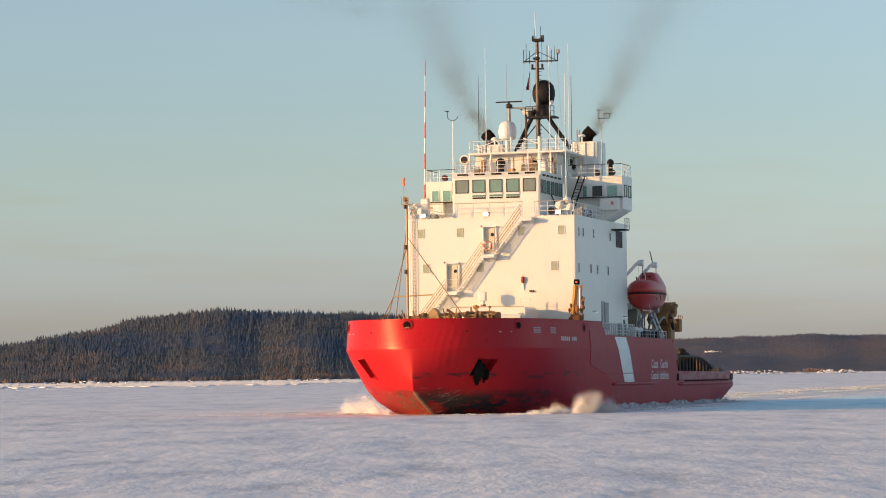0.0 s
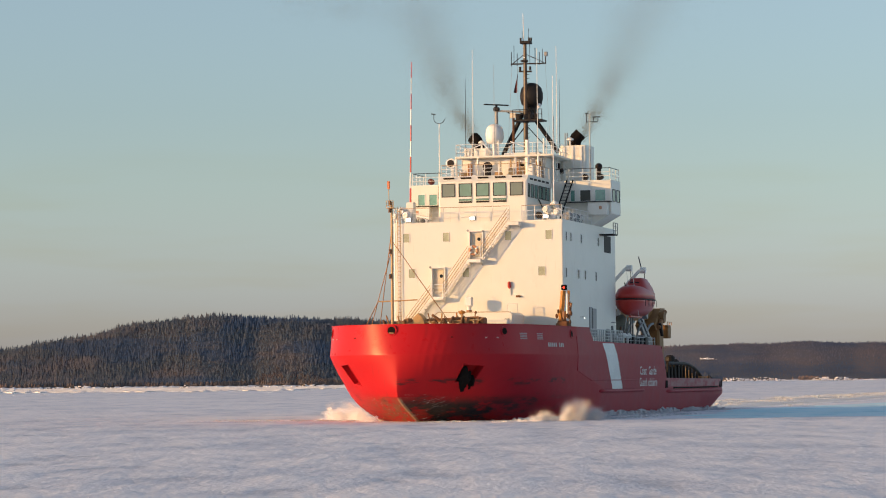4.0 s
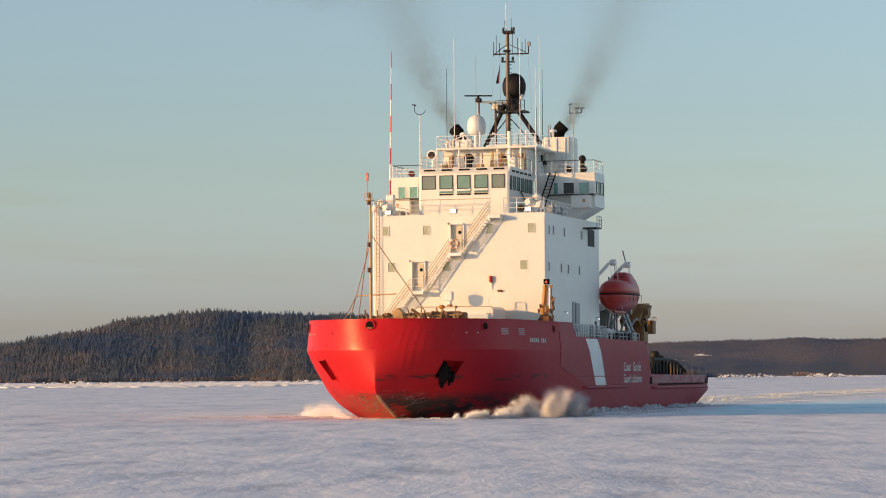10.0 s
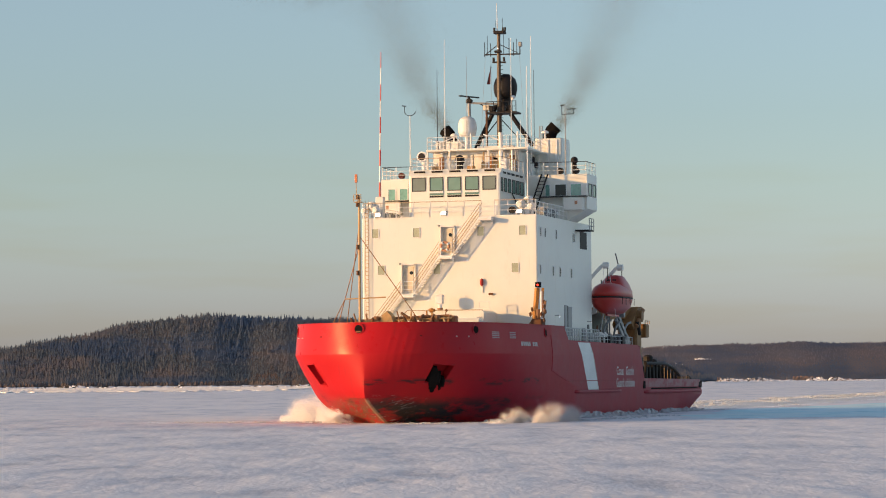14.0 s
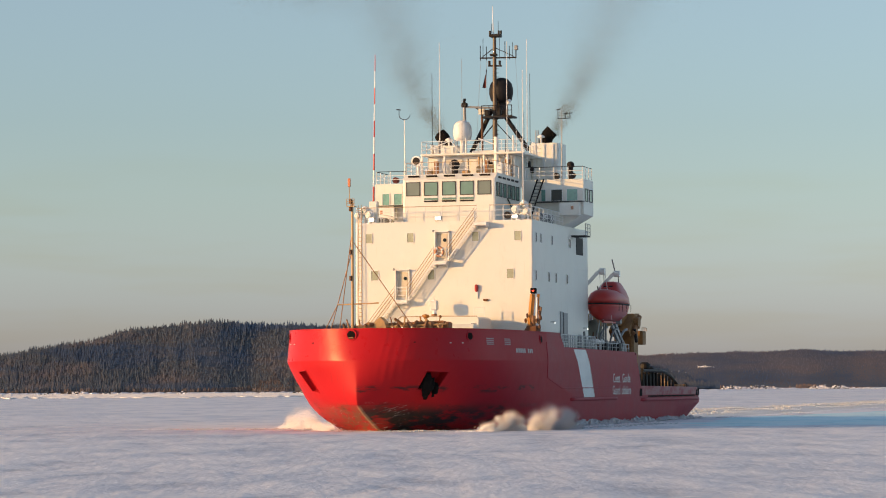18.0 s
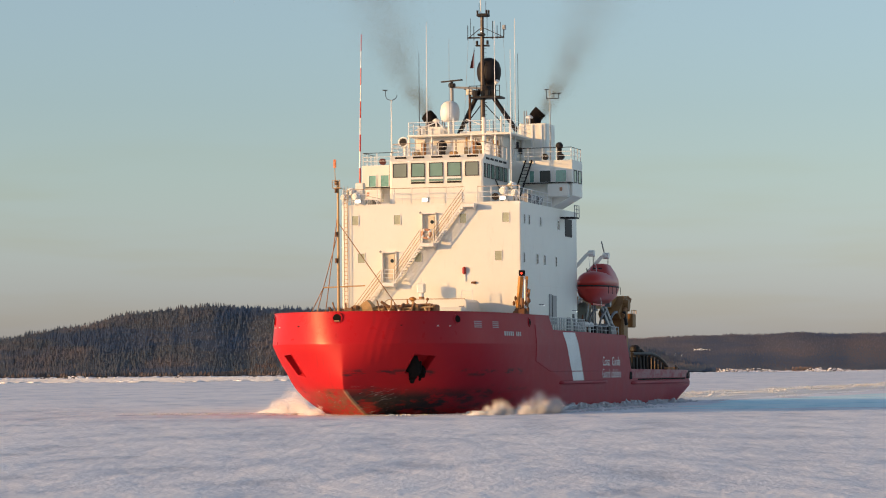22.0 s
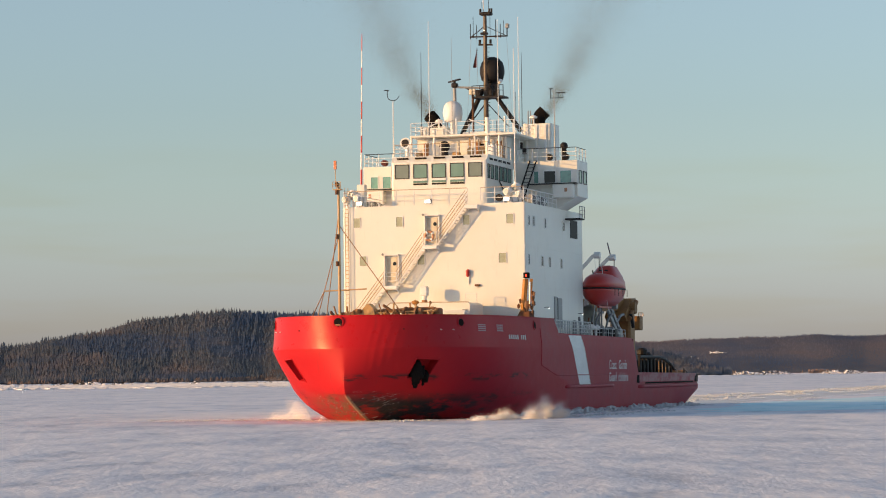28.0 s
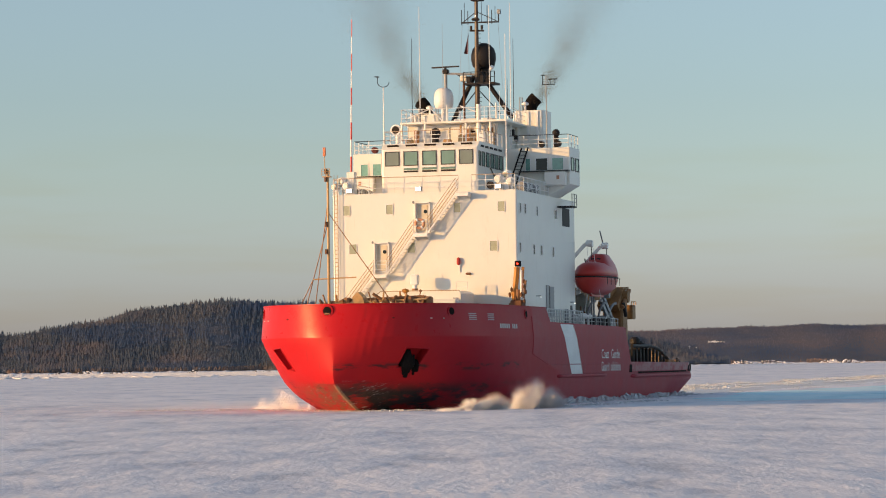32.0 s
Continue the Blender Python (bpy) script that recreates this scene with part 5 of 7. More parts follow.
def build_upper(ship):
    """Top house, funnels, masts, aerials."""
    bm = B()
    box(bm, (-19.5, -4.4, 20.95), (-10.2, 3.4, 23.1), 0.06)
    th = part("top_house", bm, WHITE, ship, "white deckhouse above the wheelhouse")
    part("top_house_roof", box(B(), (-19.8, -4.7, 23.1), (-9.0, 4.4, 23.28), 0.03), WHITE, th, "overhanging white deck")
    for y in (-4.6, -2.6, 0.9, 3.0):
        part("roof_post", rod(B(), (-9.2, y, 20.95), (-9.2, y, 23.1), 0.09, n=8), TRIM, th)
    for y, w2 in ((0.0, 0.5), (-3.3, 0.45), (1.9, 0.5)):
        part("top_house_door", box(B(), (-10.2, y - w2, 21.1), (-10.14, y + w2, 22.9), 0.02), TRIM, th)
    for y in (1.35, 2.9):
        part("locker", box(B(), (-10.2, y - 0.3, 21.0), (-9.7, y + 0.3, 22.3), 0.04), BUFF, th, "buff locker")
    for k in range(3):
        part("locker_mark", box(B(), (-10.14, 1.1, 21.4 + k * 0.45), (-10.1, 1.45, 21.6 + k * 0.45)), SOOT, th)
    railing(ship, [(-9.1, -4.6, 23.28), (-9.1, 4.3, 23.28), (-19.7, 4.3, 23.28)], 1.05, 1.7, r=0.024)
    railing(ship, [(-9.1, -4.6, 23.28), (-19.7, -4.6, 23.28)], 1.05, 1.4)
    # pipes, lockers and stanchions crowding the deck in front of the top house
    rnd = random.Random(8)
    for y in (-4.2, -3.9, -2.2, -1.9, -0.6, 0.35, 1.1, 1.45, 2.35, 2.6, 3.25):
        part("stanchion", rod(B(), (-9.6 + rnd.uniform(-0.4, 0.4), y, 20.95), (-9.6, y, 21.8 + 1.3 * rnd.random()), rnd.uniform(0.04, 0.09), n=6), rnd.choice((TRIM, TRIM, BUFF, GREY)), th)
    for y, w2, h in ((-4.0, 0.3, 0.9), (-2.9, 0.25, 0.6), (-0.7, 0.3, 0.8), (0.5, 0.22, 1.1), (2.3, 0.28, 1.3)):
        part("deck_locker", box(B(), (-9.6, y - w2, 20.98), (-9.0, y + w2, 20.98 + h), 0.05), rnd.choice((TRIM, BUFF, WHITE)), th)
    for y in (-3.6, 0.95, 2.75):
        part("dark_recess", box(B(), (-10.2, y - 0.22, 21.05), (-10.12, y + 0.22, 22.7)), RUST, th, "brown recessed panel")
    for y, z in ((3.9, 22.2), (4.2, 21.7), (-4.9, 22.0)):
        part("wall_fitting", box(B(), (-13.0, y - 0.15, z), (-12.6, y + 0.15, z + 0.5), 0.04), BLACK, th)
    for y in (-3.9, -3.3, -0.9, 0.2, 2.6, 3.3, 4.0):
        part("roof_fitting", rod(B(), (-10.0, y, 23.28), (-10.0, y, 23.9 + 0.9 * rnd.random()), rnd.uniform(0.04, 0.12), n=7), rnd.choice((TRIM, TRIM, GREY)), th)
    for a, b in (((-9.4, -4.3, 23.6), (-9.6, -2.2, 24.4)), ((-9.6, -2.2, 24.4), (-9.8, -1.4, 23.5)), ((-9.3, 0.4, 24.5), (-9.3, 2.0, 23.9))):
        part("hose_run", rod(B(), a, b, 0.05, n=6), TRIM, th)
    part("white_post", rod(B(), (-9.4, 1.95, 21.0), (-9.4, 1.95, 24.6), 0.2, n=12), TRIM, ship, "thick white vent post")
    part("mast_house", box(B(), (-18.5, -1.6, 23.28), (-14.2, 1.8, 23.9), 0.05), WHITE, th)
    # funnels
    for side, x in ((1, -17.0), (-1, -17.0)):
        c = side * 4.55
        bm = B()
        prism(bm, [(-18.6, c - 1.25), (-15.6, c - 1.25), (-15.6, c + 1.25), (-18.6, c + 1.25)], "z", 20.95, 24.5)
        es = [e for e in bm.edges if abs(e.verts[0].co.z - e.verts[1].co.z) > 2]
        bmesh.ops.bevel(bm, geom=es, offset=0.25, segments=3, affect="EDGES", profile=0.5)
        fn = part("funnel", bm, WHITE, ship, "white funnel casing with a black exhaust outlet")
        for k in range(3):
            part("casing_rib", box(B(), (-15.6, c - 0.95 + k * 0.8, 21.0), (-15.5, c - 0.75 + k * 0.8, 24.4)), TRIM, fn)
        if side < 0:
            part("louver", box(B(), (-15.6, c - 0.9, 22.3), (-15.52, c + 0.9, 23.2)), RUST, fn)
        bm = B()
        a, b = Vector((-17, c - 0.25, 24.4)), Vector((-17.1, c - 0.25 + side * 0.6, 25.7))
        tube(bm, [a, a + Vector((0, side * 0.05, 0.5)), a + Vector((-0.03, side * 0.22, 0.9)), b], 0.58, 18)
        part("exhaust_outlet", bm, SOOT, fn, "sooty black slanted exhaust outlet")
        for dy in (-0.95, -0.75):
            part("thin_pipe", rod(B(), (-16.4, c + dy * side, 24.4), (-16.4, c + dy * side, 25.7), 0.05, n=6), GREY, fn)
        lathe_b = lathe(B(), [(0.08, 0), (0.08, 0.55), (0.32, 0.6), (0.32, 0.72), (0.12, 0.85)], (-15.9, c - side * 0.35, 24.4), 14)
        part("mushroom_vent", lathe_b, TRIM, fn, "small white mushroom vent")
    # satellite dome, starboard
    part("dome_pedestal", rod(B(), (-15.2, -2.74, 23.2), (-15.2, -2.74, 25.0), 0.22, n=10), TRIM, ship)
    lathe_b = lathe(B(), [(0.5, 0), (0.74, 0.12), (0.82, 0.5), (0.84, 0.9), (0.76, 1.35), (0.58, 1.62), (0.3, 1.76), (0.05, 1.80)], (-15.2, -2.74, 24.88), 24)
    part("radome", lathe_b, DOMEW, ship, "white satellite radome", smooth=True)
    # cowl vents in black, tannoy horn
    for c in ((-8.0, -1.35, 21.0), (-11.3, 8.0, 20.95)):
        bm = B()
        q = 1.0 if c[1] < 0 else 0.72
        lathe(bm, [(0.3 * q, 0), (0.3 * q, 0.9)], c, 14)
        ball(bm, (c[0], c[1], c[2] + 1.2), 0.46 * q, 2)
        part("cowl_vent", bm, BLACK, ship, "black cowl vent")
    hn = part("fog_horn", rod(B(), (-8.8, -4.75, 22.55), (-7.9, -4.75, 22.6), 0.22, 0.46, 18), TRIM, ship, "white fog horn trumpet")
    part("horn_mouth", rod(B(), (-7.9, -4.75, 22.6), (-7.87, -4.75, 22.6), 0.32, n=18), BLACK, hn)
    part("horn_stand", rod(B(), (-8.5, -4.75, 20.9), (-8.5, -4.75, 22.4), 0.16, n=8), TRIM, hn)
    for y in (-7.4, 7.0, 8.4):
        bm = B()
        rod(bm, (-11.4, y - 0.22, 21.25), (-11.0, y - 0.22, 21.25), 0.27, n=14)
        part("hose_reel", bm, DARKRED if y < 0 else BLACK, ship, "hose reel on the wing roof")
    # main mast: tripod in black
    bm = B()
    rod(bm, (-16, 0.0, 23.3), (-16, 0.0, 34.2), 0.24, 0.15, 12)
    mast = part("main_mast", bm, MASTBROWN, ship, "dark brown main mast tripod, warm sunlight in its colour")
    part("mast_tip", rod(B(), (-16, -0.1, 34.2), (-16, -0.16, 36.8), 0.05, 0.025, 6), TRIM, mast, "thin pale top pole")
    for a, b in (((-17.5, -2.6, 24.0), (-16.1, -0.3, 27.6)), ((-17.0, 2.8, 24.0), (-16.0, 0.3, 27.9))):
        part("mast_leg", rod(B(), a, b, 0.2, n=8), BLACK, mast)
    part("mast_platform", box(B(), (-16.9, -1.0, 26.85), (-15.2, 1.75, 27.0)), BLACK, mast)
    railing(ship, [(-15.2, -1.0, 27.0), (-15.2, 1.75, 27.0)], 0.9, 0.7, 2, BLACK, name="mast_railing")
    part("second_post", rod(B(), (-15.4, -1.0, 23.3), (-15.4, -1.0, 27.3), 0.11, n=10), OLDRUST, mast, "brown mast post")
    part("lamp_box", box(B(), (-15.6, -1.28, 27.15), (-15.2, -0.72, 27.65), 0.05), TANDOOR, mast)
    part("radar_arm", beam(B(), (-16, -2.85, 27.95), (-16, 0.1, 27.75), 0.14, 0.16), OLDGREY, mast)
    part("radar_strut", rod(B(), (-16.5, -2.85, 23.3), (-16.0, -2.8, 28.1), 0.11, 0.15, 10), GREY, mast)
    part("radar_brace", beam(B(), (-16, -1.9, 27.9), (-16, -0.3, 27.0), 0.1, 0.1), BLACK, mast)
    part("radar_gearbox", box(B(), (-16.25, -3.05, 27.9), (-15.75, -2.5, 28.3), 0.08), BLACK, mast)
    part("yard", beam(B(), (-16, -1.35, 32.2), (-16, 1.95, 32.15), 0.09, 0.12), BLACK, mast)
    for y, z in ((-1.3, 33.3), (-0.75, 33.2), (0.95, 33.6), (1.35, 33.2)):
        part("small_aerial", rod(B(), (-16, y, 32.0), (-16, y, z), 0.035, n=5), BLACK, mast)
    for y in (-1.3, 1.95):
        part("yard_brace", beam(B(), (-16, y * 0.9, 32.25), (-16, 0, 33.1), 0.06, 0.06), BLACK, mast)
    part("yard_lamp", box(B(), (-16.1, 1.85, 32.8), (-15.8, 2.15, 33.2), 0.04), GREY, mast)
    part("yard_lamp_post", rod(B(), (-16, 1.95, 32.1), (-16, 1.95, 32.85), 0.05, n=6), BLACK, mast)
    part("lower_yard", beam(B(), (-16, -0.6, 31.5), (-16, 0.65, 31.45), 0.1, 0.14), BLACK, mast)
    for y in (-0.45, 0.5):
        part("mast_lamp", rod(B(), (-15.9, y, 31.55), (-15.9, y, 31.9), 0.11, n=8), BLACK, mast)
    part("masthead", box(B(), (-16.4, -0.4, 34.0), (-15.6, 0.6, 34.25), 0.05), BLACK, mast)
    for y in (-0.35, 0.45, 0.65):
        part("head_lamp", rod(B(), (-15.8, y, 34.2), (-15.8, y, 34.55), 0.09, n=8), BLACK, mast)
    part("mast_lit_lamp", ball(B(), (-15.7, 0.0, 32.7), 0.04, 2), LAMP, mast, "small lit mast lamp")
    part("mast_fitting", box(B(), (-15.85, -0.3, 32.3), (-15.5, 0.35, 32.5), 0.05), BLACK, mast)
    for k in range(22):
        z = 23.6 + k * 0.36
        part("step", box(B(), (-15.86, 0.14, z), (-15.80, 0.42, z + 0.04)), BLACK, mast)
    for za, zb, w0, w1 in ((24.4, 27.0, 1.9, 0.4), (27.0, 29.6, 0.5, 0.25)):
        part("mast_brace", beam(B(), (-16.4, -w0, za), (-16.1, w1, zb), 0.08, 0.08), BLACK, mast)
        part("mast_brace", beam(B(), (-16.4, w0, za), (-16.1, -w1, zb), 0.08, 0.08), BLACK, mast)
    for y, z in ((-1.05, 33.9), (0.45, 34.0), (1.65, 33.5), (-0.25, 35.2), (0.35, 35.4)):
        part("small_aerial", rod(B(), (-16, y, 32.1 if abs(y) > 0.4 else 34.1), (-16, y, z), 0.022, n=5), BLACK, mast)
    part("loud_hailer", rod(B(), (-15.3, 1.35, 28.0), (-15.0, 1.62, 28.25), 0.06, 0.17, 12), TRIM, mast, "white loud hailer")
    part("loud_hailer_arm", rod(B(), (-15.4, 1.3, 27.0), (-15.3, 1.35, 28.0), 0.05, n=6), BLACK, mast)
    for y in (-0.55, 0.6, 1.2):
        part("platform_box", box(B(), (-15.5, y - 0.17, 27.0), (-15.2, y + 0.17, 27.55), 0.04), BLACK, mast)
    for y0 in (-1.25, 1.9):
        part("yard_halyard", rod(B(), (-16, y0, 32.1), (-15.6, y0 * 1.3, 24.0), 0.012, n=4), GREY, mast)
    # black satellite dome on the mast
    lathe_b = lathe(B(), [(0.55, 0), (0.92, 0.25), (1.06, 0.8), (1.06, 1.25), (0.92, 1.75), (0.6, 2.1), (0.25, 2.24), (0.05, 2.26)], (-16.9, 0.33, 28.25), 24)
    part("mast_dome", lathe_b, BLACK, mast, "black satellite dome", smooth=True)
    part("mast_dome_foot", rod(B(), (-16.9, 0.33, 26.9), (-16.9, 0.33, 28.35), 0.4, 0.5, 12), BLACK, mast)
    # whip aerials
    for x, y, z0, z1, material, r in ((-12, -4.55, 23.3, 30.6, BLACK, 0.035), (-12, -3.86, 21.0, 33.2, TRIM, 0.045), (-12, -1.85, 23.3, 31.7, GREY, 0.025), (-12, 2.2, 21.0, 33.1, TRIM, 0.04), (-12, 4.0, 21.0, 33.2, TRIM, 0.045), (-12, 4.25, 23.3, 30.2, BLACK, 0.035), (-1.1, 6.55, 17.9, 29.3, TRIM, 0.05), (-15, 2.9, 23.3, 27.2, BLACK, 0.03), (-15, 2.2, 23.3, 26.2, TRIM, 0.03)):
        wp = part("whip_aerial", rod(B(), (x, y, z0), (x, y, z1), r, r * 0.5, 6), material, ship)
        part("aerial_foot", rod(B(), (x, y, z0), (x, y, z0 + 0.7), r * 2, r * 1.6, 8), TRIM, wp)
    # banded whip, starboard corner
    n = 9
    rw = None
    for k in range(n):
        za, zb2 = 18.6 + 12.4 * k / n, 18.6 + 12.4 * (k + 1) / n
        o = part("banded_aerial" if rw is None else "band", rod(B(), (-0.9, -6.3 + 0.2 * k / n, za), (-0.9, -6.3 + 0.2 * (k + 1) / n, zb2), 0.085 - 0.006 * k, 0.079 - 0.006 * k, 8), RED if k % 2 == 0 else TRIM, ship if rw is None else rw, "red and white banded whip aerial" if rw is None else "")
        rw = rw or o
    # wind gauges
    for x, y, z0, z1, kind in ((-11, -6.75, 20.9, 26.5, 0), (-11, 7.3, 20.9, 26.9, 1)):
        wg = part("wind_gauge_mast", rod(B(), (x, y, z0), (x, y, z1), 0.055, 0.035, 8), TRIM if kind == 0 else GREY, ship, "slim pole with wind instruments")
        bm = B()
        if kind == 0:
            for i in range(8):
                a, b = math.pi * (1 + i / 8), math.pi * (1 + (i + 1) / 8)
                rod(bm, (x, y + 0.5 * math.cos(a), z1 + 0.4 + 0.4 * math.sin(a)), (x, y + 0.5 * math.cos(b), z1 + 0.4 + 0.4 * math.sin(b)), 0.03, n=5)
            rod(bm, (x, y - 0.5, z1 + 0.4), (x, y - 0.5, z1 + 0.85), 0.03, n=5)
            rod(bm, (x, y - 0.75, z1 + 0.9), (x, y - 0.35, z1 + 0.85), 0.05, n=5)
        else:
            rod(bm, (x, y - 0.35, z1 - 0.75), (x, y + 0.75, z1 - 0.75), 0.035, n=5)
            for dy, dz in ((0.75, -0.35), (0.35, -0.35), (-0.3, 0.0)):
                rod(bm, (x, y + dy, z1 - 0.75), (x, y + dy, z1 + dz), 0.03, n=5)
                rod(bm, (x, y + dy - 0.15, z1 + dz + 0.03), (x, y + dy + 0.15, z1 + dz + 0.03), 0.035, n=6)
                ball(bm, (x, y + dy + 0.15, z1 + dz + 0.03), 0.07, 1)
        part("wind_instrument", bm, BLACK, wg)
    # flag at the yard
    v, f = [], []
    for i in range(7):
        for j in range(9):
            u, t = i / 6, j / 8
            v.append((-16 + 0.12 * math.sin(5 * u + 2 * t), -0.72 - 0.05 * t - 0.34 * u * t ** 0.6, 31.3 - 1.75 * t - 0.25 * u * (1 - t)))
    for i in range(6):
        for j in range(8):
            f.append((i * 9 + j, i * 9 + j + 1, i * 9 + 9 + j + 1, i * 9 + 9 + j))
    aboard(raw("flag", v, f, DARKRED, smooth=True), "small drooping dark red flag under the yard", "flag")
    part("flag_halyard", rod(B(), (-16, -0.7, 26.9), (-16, -0.74, 32.1), 0.012, n=4), GREY, ship)
    # radar scanner, turning
    bm = B()
    box(bm, (-0.12, -1.25, -0.05), (0.12, 1.25, 0.06), 0.02)
    rod(bm, (0, 0, -0.2), (0, 0, 0), 0.12, n=10)
    sc = part("radar_scanner", bm, BLACK, ship, "black radar scanner bar")
    sc.location = (-16.0, -2.8, 28.5)
    return sc


def build_foredeck(ship):
    # low white winch house in front of the block
    bm = B()
    prism(bm, [(-3.6, 6.5), (4.3, 6.5), (4.3, 8.75), (4.1, 8.92), (-2.2, 8.95), (-3.5, 7.9)], "x", 0.9, 4.6)
    wh = part("winch_house", bm, WHITE, ship, "low white house at the foot of the front wall")
    part("edge_pipe", tube(B(), [(4.6, -3.5, 7.95), (4.6, -2.2, 8.98), (4.6, 1.0, 8.98), (4.6, 4.2, 8.95)], 0.04, 6), RAILTAN, wh, "tan pipe along the roof edge")
    part("winch_house_box", box(B(), (4.6, 1.0, 6.5), (5.6, 4.35, 8.3), 0.22), WHITE, wh)
    part("house_door", box(B(), (4.6, 3.7, 7.0), (4.66, 4.1, 8.4)), GREY, wh)
    for k in range(5):
        part("house_stencil", box(B(), (4.6, -0.6 + k * 0.28, 8.35), (4.62, -0.42 + k * 0.28, 8.55)), GREY, wh)
    # ventilator on the house, guard frame beside it
    vt = part("ventilator", box(B(), (1.05, -0.72, 9.55), (1.6, -0.08, 10.35), 0.08), TRIM, ship, "white box ventilator on a rusty foot")
    part("ventilator_foot", rod(B(), (1.3, -0.4, 8.9), (1.3, -0.4, 9.25), 0.24, n=10), RUST, vt)
    part("ventilator_trunk", rod(B(), (1.3, -0.4, 9.2), (1.3, -0.4, 9.6), 0.2, n=10), TRIM, vt)
    part("ventilator_pin", rod(B(), (1.3, -0.4, 10.3), (1.3, -0.4, 10.75), 0.03, n=5), TRIM, vt)
    railing(ship, [(1.4, 3.0, 8.95), (1.4, 3.9, 8.95)], 0.75, 0.9, 2)
    # rusty winches and rollers that stand just above the bulwark
    for x, y, s in ((13.0, -2.8, 0.62), (12.4, 2.0, 0.98), (12.0, 3.25, 0.92)):
        w = part("winch_drum", rod(B(), (x, y - 0.42, 7.55), (x, y + 0.42, 7.55), 0.62 * s, n=16), RUST, ship, "rusty mooring winch drum")
        for e in (-0.45, 0.45):
            part("drum_flange", rod(B(), (x, y + e - 0.05, 7.55), (x, y + e + 0.05, 7.55), 0.95 * s, n=18), RUST, w)
        part("winch_bed", box(B(), (x - 0.8, y - 0.7, 6.5), (x + 0.8, y + 0.7, 7.0), 0.05), GREY, w)
        part("winch_gear", box(B(), (x - 0.5, y + 0.55, 7.0), (x + 0.5, y + 0.95, 8.35), 0.1), RUST, w)
    for a, b in (((12.5, -3.6, 8.0), (12.0, 0.0, 8.25)), ((12.6, 0.0, 8.2), (12.0, 3.6, 8.35)), ((13.2, 0.0, 8.6), (12.6, 0.9, 7.9))):
        part("winch_shaft", rod(B(), a, b, 0.11, n=8), RUST, ship, "rusty winch shaft")
    for x, y in ((16.5, -3.4), (16.5, 3.0), (10.0, 5.5), (15.0, 1.0)):
        bm = B()
        for d in (-0.35, 0.35):
            lathe(bm, [(0.2, 0), (0.2, 1.15), (0.27, 1.2), (0.27, 1.32)], (x, y + d, 6.5), 12)
        box(bm, (x - 0.35, y - 0.7, 6.5), (x + 0.35, y + 0.7, 6.62))
        part("bollard", bm, BUFF, ship, "pair of mooring bollards")
    part("hawse_cover", prism(B(), [(-2.1, 6.5), (-0.3, 6.5), (-0.8, 8.35), (-1.2, 8.75), (-1.6, 8.4)], "x", 12.2, 13.2), BUFF, ship, "tan steel chain cover")
    for y in (-4.0, -3.3, -2.2, 0.4, 1.2):
        part("handwheel", rod(B(), (13.4, y - 0.04, 8.0), (13.4, y + 0.04, 8.05), 0.26, n=12), OLDRUST, ship, "rusty handwheel")
    part("long_shaft", rod(B(), (13.2, -4.2, 7.9), (12.6, 4.0, 8.15), 0.07, n=8), BUFF, ship)
    # levers, handwheels, pipes and chain lumps about the winches
    rnd = random.Random(14)
    for i in range(40):
        x, y = rnd.uniform(11.0, 14.5), rnd.uniform(-3.6, 4.4)
        top = 7.75 + 1.05 * rnd.random() ** 1.4
        b = Vector((x + rnd.uniform(-0.4, 0.4), y + rnd.uniform(-0.7, 0.7), top))
        part("winch_lever", rod(B(), (x, y, 6.9), b, rnd.uniform(0.03, 0.09), n=6), rnd.choice((RUST, RUST, YELLOW, BUFF)), ship)
        if i % 3 == 0:
            part("winch_casting", ball(B(), b, rnd.uniform(0.12, 0.3), 1, (1, rnd.uniform(0.7, 1.6), 0.8)), rnd.choice((RUST, YELLOW)), ship)
    # foremast with stays and ladder
    fm = part("foremast", rod(B(), (18, -1.8, 6.5), (18, -1.8, 17.6), 0.11, 0.09, 12), BUFF, ship, "buff steel light mast on the foredeck")
    part("foremast_top", rod(B(), (18, -2.0, 17.4), (18, -2.05, 18.7), 0.03, n=6), BUFF, fm)
    part("bow_marker", box(B(), (17.95, -2.15, 18.6), (18.05, -1.93, 19.25), 0.03), ORANGE, fm, "orange marker plate at the masthead")
    for z in (17.5, 16.9, 13.6, 11.6):
        part("mast_light", rod(B(), (18.15, -1.9, z - 0.18), (18.15, -1.9, z + 0.18), 0.12, n=10), OLDRUST, fm)
    part("mast_platform", box(B(), (17.7, -2.15, 17.05), (18.3, -1.55, 17.11)), BUFF, fm)
    railing(ship, [(18.3, -2.15, 17.1), (18.3, -1.55, 17.1)], 0.55, 0.3, 3, BUFF, 0.022, name="mast_railing")
    part("cross_arm", rod(B(), (18, -3.0, 9.6), (18, 0.3, 9.7), 0.05, n=6), BUFF, fm)
    bm = B()
    for y in (-1.35, -1.1):
        rod(bm, (17.9, y, 6.6), (17.9, y, 17.2), 0.022, n=5)
    ml = part("mast_ladder", bm, BUFF, ship, "thin ladder on the foremast")
    for i in range(34):
        part("rung", rod(B(), (17.9, -1.35, 6.9 + i * 0.3), (17.9, -1.1, 6.9 + i * 0.3), 0.016, n=4), BUFF, ml)
